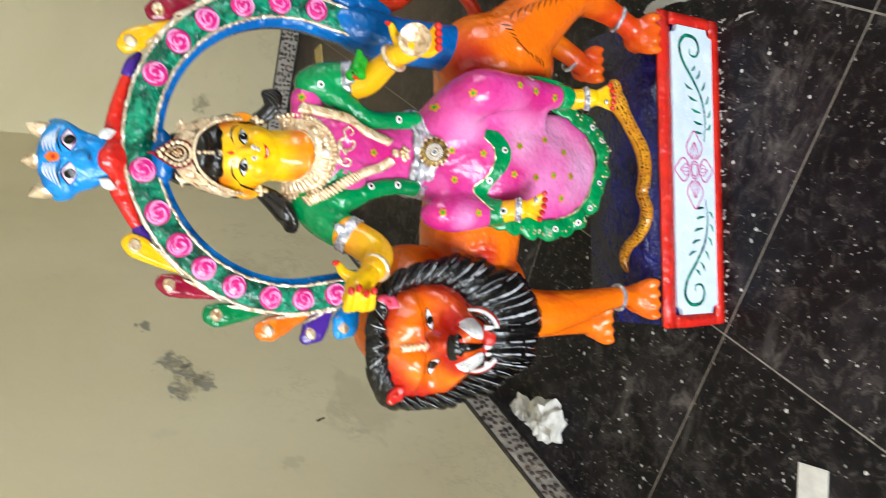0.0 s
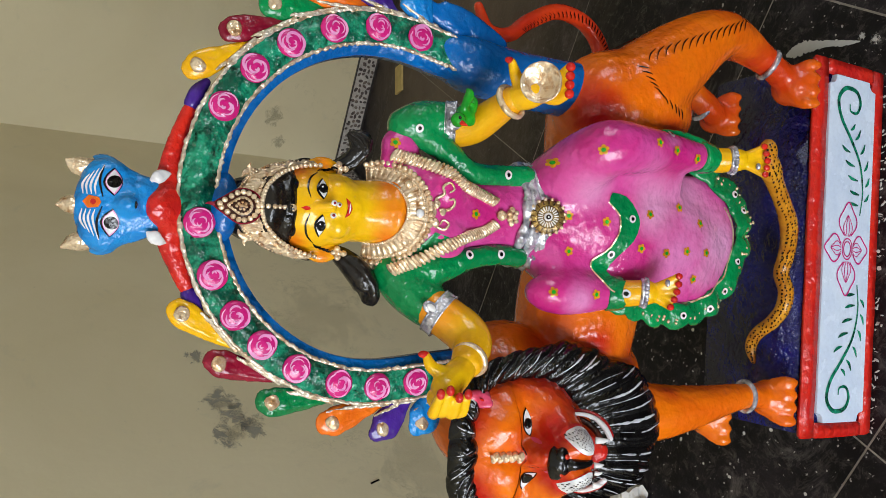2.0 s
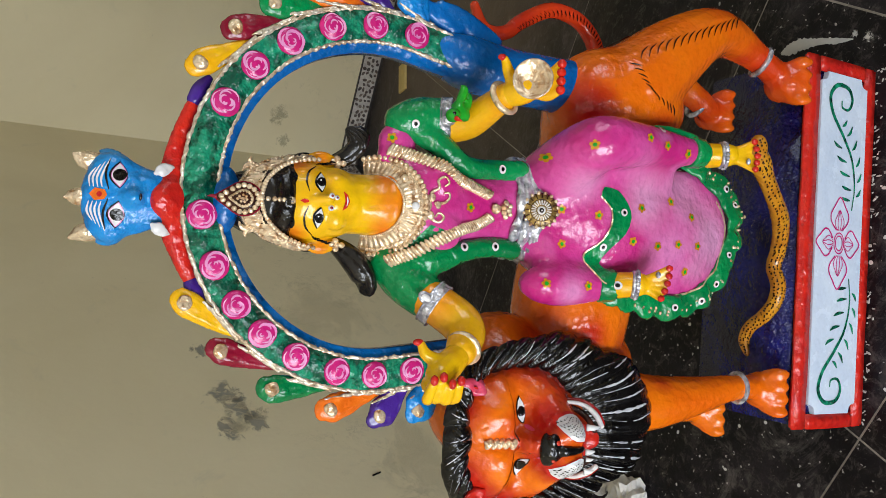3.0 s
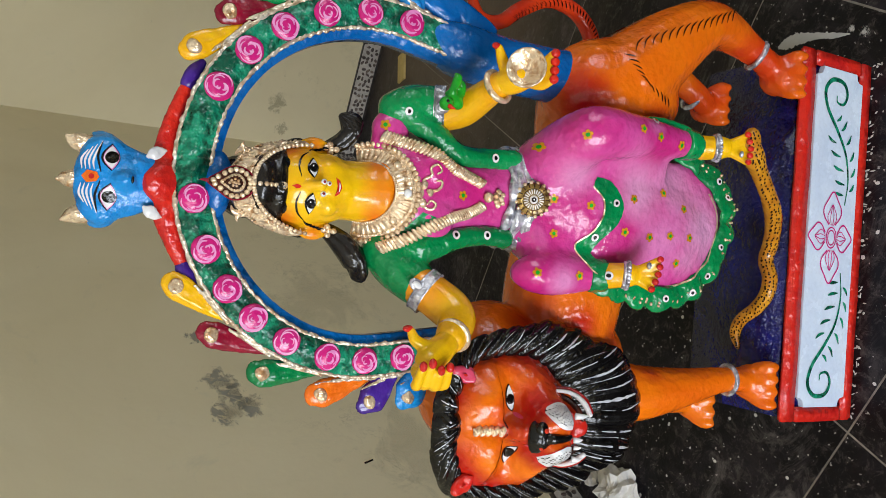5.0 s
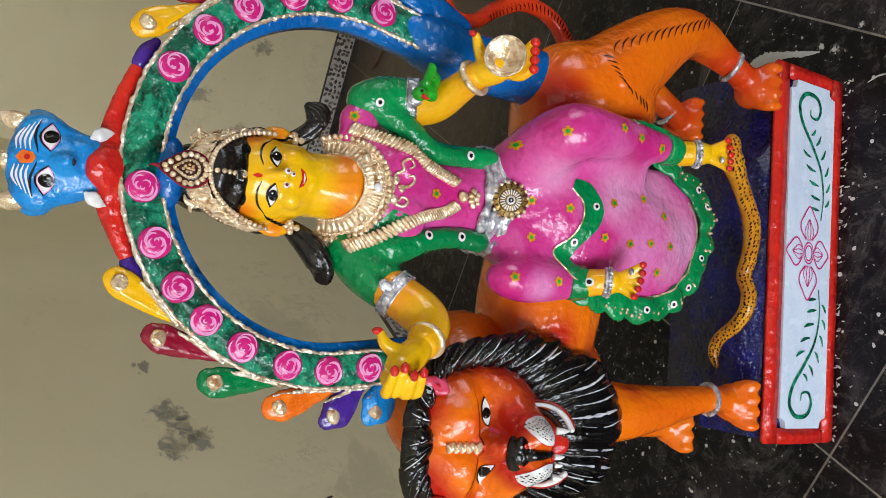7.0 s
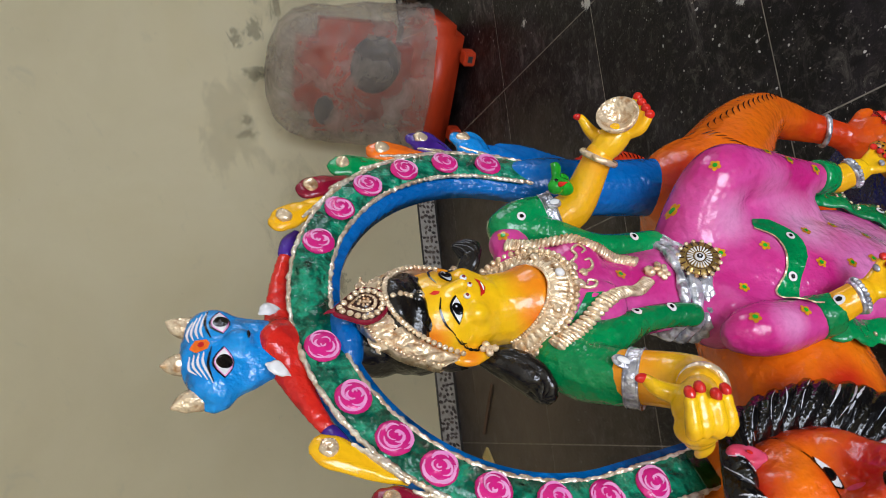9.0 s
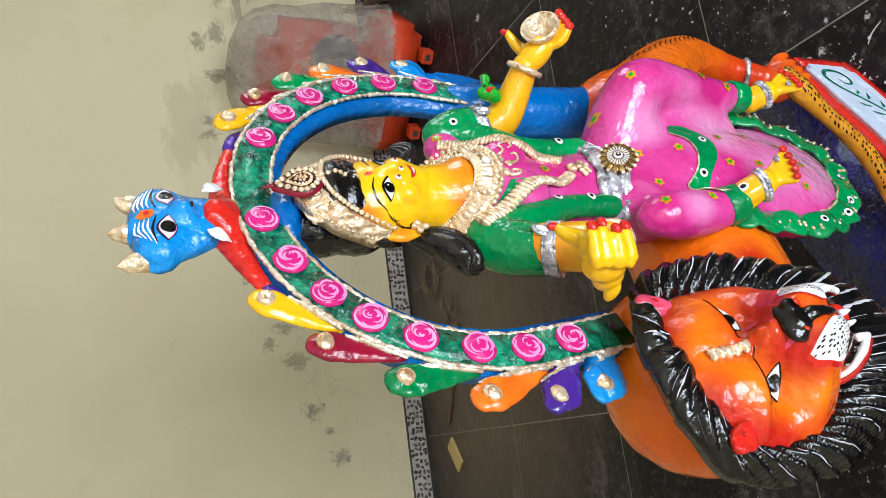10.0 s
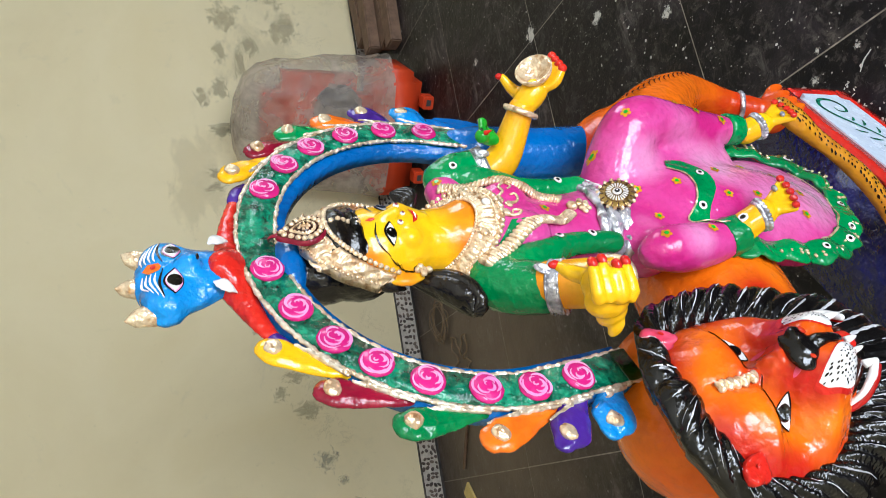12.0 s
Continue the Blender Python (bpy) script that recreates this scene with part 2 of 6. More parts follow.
def specks(scale, size, level, seed):
    sh = m.node("ShaderNodeVectorMath")
    sh.inputs[1].default_value = (seed, seed * 1.7, 0)
    m.link(m.co, sh.inputs[0])
    wob = m.node("ShaderNodeTexNoise", Scale=scale * 1.5, Detail=2.0)
    m.link(sh.outputs[0], wob.inputs["Vector"])
    add = m.node("ShaderNodeVectorMath")
    add.operation = "MULTIPLY_ADD"
    add.inputs[1].default_value = (0.012, 0.012, 0)
    m.link(wob.outputs["Color"], add.inputs[0])
    m.link(sh.outputs[0], add.inputs[2])
    v = m.node("ShaderNodeTexVoronoi", Scale=scale, Randomness=1.0)
    m.link(add.outputs[0], v.inputs["Vector"])
    pick = m.node("ShaderNodeSeparateColor")
    m.link(v.outputs["Color"], pick.inputs[0])
    rad = m.node("ShaderNodeMapRange", From_Min=level, From_Max=1.0, To_Min=0.0, To_Max=size)
    m.link(pick.outputs[0], rad.inputs[0])
    less = m.node("ShaderNodeMath")
    less.operation = "LESS_THAN"
    m.link(v.outputs["Distance"], less.inputs[0])
    m.link(rad.outputs[0], less.inputs[1])
    return less.outputs[0]


# whitish scuffs dragged across the slabs
mp = m.node("ShaderNodeMapping")
mp.inputs["Rotation"].default_value = (0, 0, 0.7)
mp.inputs["Scale"].default_value = (5.0, 9.0, 1.0)
m.link(m.t.nodes.new("ShaderNodeNewGeometry").outputs["Position"], mp.inputs["Vector"])
scuff = m.ramp(m.noise(1.0, 7, 0.78, 0.9, mp.outputs[0]), (0.52, (0, 0, 0, 1)), (0.72, (0.7, 0.7, 0.7, 1)))
where = m.ramp(m.noise(1.6, 4, 0.6, 0.4), (0.45, (0, 0, 0, 1)), (0.62, (1, 1, 1, 1)))
both = m.node("ShaderNodeMath")
both.operation = "MULTIPLY"
m.link(scuff, both.inputs[0])
m.link(where, both.inputs[1])
c = m.mix(both.outputs[0], c, lin(128, 120, 116))
# the spatter thins out under this dust and painted sheen
worked = m.ramp(half.outputs[0], (0.72, (0.12, 0.12, 0.12, 1)), (0.95, (1, 1, 1, 1)))
for dots, colour in ((specks(34, 0.17, 0.6, 0), lin(206, 203, 200)), (specks(95, 0.25, 0.55, 3), lin(160, 155, 150))):
    thin = m.node("ShaderNodeMath")
    thin.operation = "MULTIPLY"
    m.link(dots, thin.inputs[0])
    m.link(worked, thin.inputs[1])
    c = m.mix(thin.outputs[0], c, colour)
m.base(c).roughness(m.noise(9, 5), 0.22, 0.6).bump(m.noise(90, 4), 0.25, 0.001).bump(m.noise(28, 5, 0.7), 0.5, 0.004)
STONE = m.m

m = Mat("pale_grout", 0.9)
m.base(m.ramp(m.noise(30, 4), (0.3, lin(112, 106, 98)), (0.7, lin(158, 150, 140)))).bump(m.noise(80), 0.4, 0.002)
GROUT = m.m

# skirting: pebble mosaic in grey cement
m = Mat("cement", 0.7)
m.base(m.ramp(m.noise(40, 5), (0.3, lin(158, 152, 146)), (0.7, lin(196, 190, 182)))).bump(m.noise(120, 3), 0.5, 0.002)
CEMENT = m.m
m = Mat("dark_pebble", 0.35)
m.base(m.ramp(m.noise(23, 3), (0.3, lin(44, 38, 38)), (0.5, lin(80, 68, 64)), (0.72, lin(132, 116, 104)))).bump(m.noise(150), 0.2, 0.001)
PEBBLE = m.m
m = Mat("black_border_stone", 0.3)
m.base(m.ramp(m.noise(20, 4), (0.3, lin(30, 27, 26)), (0.7, lin(62, 56, 52))))
BORDER = m.m


def plain(name, rgb, rough=0.6, k=0.75, scale=20.0, bump=0.3):
    m = Mat(name, rough)
    a = lin(*rgb)
    m.base(m.ramp(m.noise(scale, 4), (0.3, ones(a, k)), (0.7, a))).bump(m.noise(scale * 4, 3), bump, 0.002)
    return m.m


PAPER = plain("white_paper", (216, 212, 206), 0.8)
SLAT = plain("yellowish_bare_wood", (206, 182, 116), 0.7, 0.8, 40)
WOOD = plain("rough_brown_wood", (118, 92, 74), 0.8, 0.55, 18, 0.6)
ORANGE_PLASTIC = plain("orange_red_plastic", (206, 66, 30), 0.4, 0.8, 6, 0.1)
DARK_RUBBER = plain("dark_rubber", (62, 58, 60), 0.6)
WIRE = plain("rusty_wire", (120, 100, 78), 0.6)
CHALK = plain("dried_white_paint", (190, 188, 184), 0.7, 0.85, 30)
m = Mat("clear_plastic_sheet", 0.3, 0, 0.4)
m.base(m.ramp(m.noise(5, 5, 0.7, 0.8), (0.35, lin(150, 136, 126)), (0.65, lin(190, 178, 166))))
veil = m.node("ShaderNodeMapRange", From_Min=0.35, From_Max=0.65, To_Min=0.3, To_Max=0.62)
m.link(m.noise(6, 4, 0.6, 1.0), veil.inputs[0])
m.link(veil.outputs[0], m.b.inputs["Alpha"])
m.bump(m.noise(9, 4, 0.6, 1.2), 0.8, 0.02)
SHEET = m.m

# ---- mesh helpers ----


def mesh_object(name, verts, faces, mats, index=None, smooth=True, parent=None, label=""):
    me = bpy.data.meshes.new(name)
    me.from_pydata([tuple(v) for v in verts], [], [tuple(f) for f in faces])
    for mt in (mats if isinstance(mats, (list, tuple)) else [mats]):
        me.materials.append(mt)
    if index is not None:
        me.polygons.foreach_set("material_index", index)
    me.polygons.foreach_set("use_smooth", [smooth] * len(me.polygons))
    me.update()
    ob = new(name, me)
    if parent:
        ob.parent = parent
    if label:
        ob["label"] = label
    return ob


def part(name, bm, material, parent, label="", smooth=False):
    me = bpy.data.meshes.new(name)
    bm.to_mesh(me)
    bm.free()
    me.materials.append(material)
    me.polygons.foreach_set("use_smooth", [smooth] * len(me.polygons))
    ob = new(name, me)
    if parent:
        ob.parent = parent
    if label:
        ob["label"] = label
    return ob


def box(x0, y0, z0, x1, y1, z1, bevel=0.0, bm=None):
    bm = bm or bmesh.new()
    r = bmesh.ops.create_cube(bm, size=1)
    for v in r["verts"]:
        v.co = Vector((x0 + (v.co.x + 0.5) * (x1 - x0), y0 + (v.co.y + 0.5) * (y1 - y0), z0 + (v.co.z + 0.5) * (z1 - z0)))
    if bevel:
        es = list({e for v in r["verts"] for e in v.link_edges})
        bmesh.ops.bevel(bm, geom=es, offset=bevel, segments=2, affect="EDGES")
    return bm


# ---- the room ----
XW, XE, YS, YN, TOP = -1.66, 3.6, -2.6, 4.33, 3.0
floor = part("floor", box(XW - 0.2, YS - 0.2, -0.15, XE + 0.2, YN + 0.2, -0.001), GROUT, None)
tagged(floor, "dark stone slab floor, dusty and spattered with white paint", "floor", kind="structure")
tagged(part("wall_north", box(XW - 0.2, YN, -0.15, XE + 0.2, YN + 0.2, TOP), WALL, None), "faded cream painted wall with damp stains", "wall", kind="structure")
tagged(part("wall_west", box(XW - 0.2, YS - 0.2, -0.15, XW, YN, TOP), WALL, None), "faded cream painted wall with grey filler patches", "wall", kind="structure")


def wall_with_hole(name, along, at, thick, a0, a1, h0, h1, z0, z1, lab):
    bm = bmesh.new()
    lo, hi = (XW, XE) if along == "x" else (YS, YN)
    for u0, u1, w0, w1 in ((lo, a0, -0.15, TOP), (a1, hi, -0.15, TOP), (a0, a1, z1, TOP), (a0, a1, -0.15, z0)):
        if w1 - w0 < 0.16 and z0 <= 0:
            w1 = -0.006
        if along == "x":
            box(u0, at - thick, w0, u1, at, w1, 0, bm)
        else:
            box(at, u0, w0, at + thick, u1, w1, 0, bm)
    return tagged(part(name, bm, WALL, None), lab, "wall", kind="structure")


wall_with_hole("wall_south", "x", YS, 0.2, -1.5, 0.1, 0, 0, 0.0, 2.25, "plain cream wall with an open doorway")
wall_with_hole("wall_east", "y", XE, 0.2, 0.7, 2.1, 0, 0, 0.85, 2.35, "plain cream wall with an open window")
tagged(part("ceiling", box(XW - 0.2, YS - 0.2, TOP, XE + 0.2, YN + 0.2, TOP + 0.15), CEILING, None), "whitewashed plain ceiling", "ceiling", kind="structure")
yard = part("ground", box(-14, -16, -0.4, 16, 14, -0.16), GROUT, None)
tagged(yard, "bare pale ground outside", "ground", kind="structure")


def skirting(name, m, length, seed):
    """A pebble-mosaic skirting with a black stone border line, lying along local x; the front faces -y."""
    rng = random.Random(seed)
    ob = part(name, box(0, -0.012, 0.012, length, 0, 0.108, 0.002), CEMENT, None)
    ob.matrix_world = m
    tagged(ob, "pebble-mosaic cement skirting along the wall foot", "skirting", kind="structure")
    part("border_strip", box(0, -0.016, -0.004, length, 0, 0.012), BORDER, ob, "thin black stone strip")
    part("border_strip", box(0, -0.014, 0.108, length, 0, 0.114), BORDER, ob, "thin dark top line")
    vs, fs = [], []
    x = 0.01
    while x < length - 0.012:
        z = 0.022 + rng.random() * 0.014
        while z < 0.1:
            a, b, t = rng.uniform(0.0085, 0.016), rng.uniform(0.0065, 0.0105), rng.uniform(0, 3.1)
            k0 = len(vs)
            cx = x + rng.uniform(-0.008, 0.008)
            for ring, (sc, dy) in enumerate(((1.0, -0.0118), (0.75, -0.0155))):
                for i in range(7):
                    an = i * math.tau / 7
                    px, pz = a * sc * math.cos(an), b * sc * math.sin(an)
                    vs.append((cx + px * math.cos(t) - pz * math.sin(t), dy, z + px * math.sin(t) + pz * math.cos(t)))
            for i in range(7):
                j = (i + 1) % 7
                fs.append((k0 + i, k0 + j, k0 + 7 + j, k0 + 7 + i))
            fs.append(tuple(k0 + 7 + i for i in range(7)))
            z += rng.uniform(0.02, 0.028)
        x += rng.uniform(0.025, 0.034)
    pb = mesh_object("pebbles", vs, fs, PEBBLE, None, True, ob)
    tagged(pb, "dark rounded pebbles set in cement", kind="stuff")
    return ob


skirting("baseboard_north", pose(XW, YN, 0), XE - XW, 3)
skirting("baseboard_west", pose(XW, 0.2, 0, 0, 0, 90), 4.1, 4)


def blotch(name, rgb, dark, strength):
    """A smear with ragged, fading edges."""
    m = Mat(name, 0.85, 0, 0.2)
    rnd = m.t.nodes.new("ShaderNodeObjectInfo").outputs["Random"]
    sh = m.node("ShaderNodeVectorMath")
    sh.operation = "MULTIPLY_ADD"
    cb = m.node("ShaderNodeCombineXYZ")
    for k in range(3):
        m.link(rnd, cb.inputs[k])
    m.link(cb.outputs[0], sh.inputs[0])
    sh.inputs[1].default_value = (37, 53, 71)
    m.link(m.co, sh.inputs[2])
    ln = m.node("ShaderNodeVectorMath")
    ln.operation = "LENGTH"
    m.link(m.co, ln.inputs[0])
    n = m.noise(2.2, 7, 0.68, 0.5, sh.outputs[0])
    k = m.node("ShaderNodeMath")
    k.operation = "MULTIPLY_ADD"
    m.link(n, k.inputs[0])
    k.inputs[1].default_value = 1.9
    neg = m.node("ShaderNodeMath")
    neg.operation = "MULTIPLY_ADD"
    m.link(ln.outputs["Value"], neg.inputs[0])
    neg.inputs[1].default_value, neg.inputs[2].default_value = -0.8, -0.28
    m.link(neg.outputs[0], k.inputs[2])
    al = m.ramp(k.outputs[0], (0.16, (0, 0, 0, 1)), (0.42, (strength,) * 3 + (1,)))
    m.link(al, m.b.inputs["Alpha"])
    m.base(m.ramp(m.noise(6, 6, 0.75, 0.4, sh.outputs[0]), (0.42, lin(*dark)), (0.6, lin(*rgb))))
    return m.m


FILLER = blotch("grey_filler_smear", (164, 160, 146), (146, 143, 134), 0.66)
PALE_FILLER = blotch("pale_grey_filler_smear", (188, 184, 168), (160, 156, 142), 0.5)
DAMP = blotch("flaking_damp", (182, 174, 148), (128, 120, 100), 0.36)
FAINT = blotch("faint_damp", (182, 174, 148), (170, 161, 136), 0.14)
SPLASH = blotch("dried_white_splash", (196, 193, 188), (170, 166, 160), 0.95)


def patch(name, centre, axis, rx, rz, material, label, seed=0, thick=0.0012):
    """An uneven flat smear on a wall or floor: axis 'y' north wall, 'x' west wall, 'z' floor."""
    bm = bmesh.new()
    bmesh.ops.create_circle(bm, cap_ends=True, segments=32, radius=1.25)
    rot = {"y": (90, 0, 0), "x": (90, 0, 90), "z": (0, 0, 0)}[axis]
    ob = part(name, bm, material, None)
    lift = {"y": Vector((0, -thick, 0)), "x": Vector((thick, 0, 0)), "z": Vector((0, 0, thick))}[axis]
    ob.matrix_world = Matrix.Translation(Vector(centre) + lift) @ Euler([radians(a) for a in rot]).to_matrix().to_4x4() @ Matrix.Diagonal((rx, rz, 1, 1))
    return tagged(ob, label, "stain", kind="structure")


# filler patches on the west wall, damp and flaking on the north wall
for y, z, a, b in ((2.15, 1.0, 0.1, 0.08), (2.22, 1.04, 0.09, 0.08), (2.06, 1.04, 0.07, 0.07), (2.45, 1.09, 0.06, 0.04), (2.1, 0.96, 0.08, 0.06)):
    patch("wall_patch", (XW, y, z), "x", a, b, FILLER, "grey filler smear on cream wall")
for y, z, a, b in ((1.68, 0.8, 0.05, 0.06), (1.9, 0.5, 0.3, 0.2), (2.7, 0.6, 0.4, 0.3)):
    patch("wall_patch", (XW, y, z), "x", a, b, FAINT, "faint damp stain on cream wall")
for x, z, a, b in ((-0.69, 0.60, 0.09, 0.09), (-0.94, 0.48, 0.08, 0.08), (-0.80, 0.53, 0.04, 0.05), (-1.25, 0.75, 0.07, 0.12)):
    patch("wall_patch", (x, YN, z), "y", a, b, PALE_FILLER, "pale grey filler patch on cream wall")
for x, z, a, b in ((-0.43, 0.68, 0.09, 0.1), (-0.25, 0.72, 0.06, 0.1), (-0.33, 0.80, 0.07, 0.06), (0.02, 0.86, 0.06, 0.08), (0.0, 0.6, 0.12, 0.08), (1.62, 0.84, 0.2, 0.05), (1.75, 0.77, 0.1, 0.09), (1.2, 0.92, 0.07, 0.16), (0.83, 1.03, 0.05, 0.09), (1.9, 0.55, 0.2, 0.16), (1.95, 0.9, 0.16, 0.14), (1.45, 0.96, 0.12, 0.08), (2.2, 0.6, 0.25, 0.3), (1.7, 0.95, 0.12, 0.07), (-1.42, 0.52, 0.08, 0.07), (-1.56, 0.46, 0.06, 0.06), (1.39, 1.06, 0.1, 0.07), (1.17, 0.97, 0.06, 0.09), (0.91, 1.03, 0.05, 0.06), (-1.45, 0.9, 0.08, 0.1)):
    patch("wall_patch", (x, YN, z), "y", a, b, DAMP, "flaked damp patch on cream wall")
for x, z, a, b in ((1.6, 0.7, 0.6, 0.4), (0.4, 0.8, 0.5, 0.3), (0.9, 1.1, 0.5, 0.3)):
    patch("wall_patch", (x, YN, z), "y", a, b, FAINT, "faint damp stain on cream wall", 0, 0.0006)
mk = part("wall_mark", box(0, 0, -0.016, 0.002, 0.005, 0.016), BLACK, None)
mk.matrix_world = pose(XW, 1.845, 0.653, 22)
tagged(mk, "short black stroke on cream wall", "mark", kind="structure")
# ---- sculpting helpers ----
STAND = pose(-0.545, 1.2915, 0, 0, 0, 29.05)


def spline(pts, sub):
    """Catmull-Rom through rows of any length."""
    p = np.array(pts, float)
    if len(p) < 3:
        return np.array([p[0] + (p[-1] - p[0]) * i / sub for i in range(sub + 1)])
    q = np.vstack([2 * p[0] - p[1], p, 2 * p[-1] - p[-2]])
    out = []
    for i in range(1, len(q) - 2):
        for k in range(sub):
            t = k / sub
            out.append(0.5 * (2 * q[i] + (q[i + 1] - q[i - 1]) * t + (2 * q[i - 1] - 5 * q[i] + 4 * q[i + 1] - q[i + 2]) * t * t + (3 * q[i] - q[i - 1] - 3 * q[i + 1] + q[i + 2]) * t ** 3))
    out.append(p[-1])
    return np.array(out)


def tube(pts, n=14, sub=5, flat=1.0, side=(0, 1, 0), round_ends=True):
    """A limb through rows x, y, z, radius; flat scales the radius across `side`."""
    s = spline(pts, sub)
    c, r = s[:, :3], np.maximum(s[:, 3], 1e-4)
    d = np.gradient(c, axis=0)
    d /= np.linalg.norm(d, axis=1)[:, None] + 1e-9
    if round_ends:
        cc, rr, dd = [], [], []
        for k in (0.0, 0.5, 0.87):
            cc.append(c[0] - d[0] * r[0] * math.sqrt(1 - k * k) * 0.8), rr.append(max(r[0] * k, 1e-4)), dd.append(d[0])
        cc = cc[:3] + list(c)
        rr += list(r)
        dd += list(d)
        for k in (0.87, 0.5, 0.0):
            cc.append(c[-1] + d[-1] * r[-1] * math.sqrt(1 - k * k) * 0.8), rr.append(max(r[-1] * k, 1e-4)), dd.append(d[-1])
        c, r, d = np.array(cc), np.array(rr), np.array(dd)
    sv = np.array(side, float)
    vs, fs = [], []
    u = sv - d[0] * (sv @ d[0])
    if np.linalg.norm(u) < 1e-3:
        u = np.array((1, 0, 0)) - d[0] * d[0][0]
    u /= np.linalg.norm(u)
    for i in range(len(c)):
        u = u - d[i] * (u @ d[i])
        u /= np.linalg.norm(u) + 1e-9
        w = np.cross(d[i], u)
        for k in range(n):
            a = k * math.tau / n
            vs.append(c[i] + r[i] * (flat * math.cos(a) * u + math.sin(a) * w))
    for i in range(len(c) - 1):
        for k in range(n):
            j = (k + 1) % n
            fs.append((i * n + k, i * n + j, (i + 1) * n + j, (i + 1) * n + k))
    fs.append(tuple(range(n - 1, -1, -1)))
    fs.append(tuple((len(c) - 1) * n + k for k in range(n)))
    return np.array(vs), fs


def ell(c, r, rot=(0, 0, 0), u=18, v=12):
    """An ellipsoid."""
    m = np.array(Euler([radians(a) for a in rot]).to_matrix())
    vs, fs = [(0, 0, 1)], []
    for i in range(1, v):
        a = math.pi * i / v
        vs += [(math.sin(a) * math.cos(k * math.tau / u), math.sin(a) * math.sin(k * math.tau / u), math.cos(a)) for k in range(u)]
    vs.append((0, 0, -1))
    for k in range(u):
        j = (k + 1) % u
        fs.append((0, 1 + k, 1 + j))
        for i in range(v - 2):
            fs.append((1 + i * u + k, 1 + (i + 1) * u + k, 1 + (i + 1) * u + j, 1 + i * u + j))
        fs.append((len(vs) - 1, 1 + (v - 2) * u + j, 1 + (v - 2) * u + k))
    return (np.array(vs) * np.array(r)) @ m.T + np.array(c), fs


def ring(c, big, small, rot=(0, 0, 0), squash=1.0, n=28, k=8, wave=0):
    """A bangle: a torus in local xy."""
    m = np.array(Euler([radians(a) for a in rot]).to_matrix())
    vs, fs = [], []
    for i in range(n):
        a = i * math.tau / n
        s = small * (1 + 0.25 * math.cos(wave * a)) if wave else small
        for j in range(k):
            b = j * math.tau / k
            vs.append(((big + s * math.cos(b)) * math.cos(a), squash * (big + s * math.cos(b)) * math.sin(a), s * math.sin(b)))
            fs.append((i * k + j, ((i + 1) % n) * k + j, ((i + 1) % n) * k + (j + 1) % k, i * k + (j + 1) % k))
    return np.array(vs) @ m.T + np.array(c), fs


def bangle(c, axis, big, small, wave=0):
    """A ring round a limb that runs along `axis`."""
    e = Vector(axis).normalized().to_track_quat("Z", "Y").to_euler()
    return ring(c, big, small, [math.degrees(a) for a in e], 1.0, 36, 8, wave)


def merged(parts, voxel=0.006, smooth=6):
    """Parts grown together into one skin, as modelled clay."""
    vs, fs = [], []
    for v, f in parts:
        k = len(vs)
        vs += [tuple(p) for p in v]
        fs += [tuple(i + k for i in q) for q in f]
    me = bpy.data.meshes.new("clay")
    me.from_pydata(vs, [], fs)
    ob = new("clay", me)
    md = ob.modifiers.new("remesh", "REMESH")
    md.mode, md.voxel_size, md.use_smooth_shade = "VOXEL", voxel, True
    if smooth:
        sm = ob.modifiers.new("smooth", "SMOOTH")
        sm.factor, sm.iterations = 0.5, smooth
    ev = ob.evaluated_get(bpy.context.evaluated_depsgraph_get())
    me2 = ev.to_mesh()
    v = np.empty(len(me2.vertices) * 3)
    me2.vertices.foreach_get("co", v)
    f = [tuple(p.vertices) for p in me2.polygons]
    ev.to_mesh_clear()
    bpy.data.objects.remove(ob)
    bpy.data.meshes.remove(me)
    return v.reshape(-1, 3), f


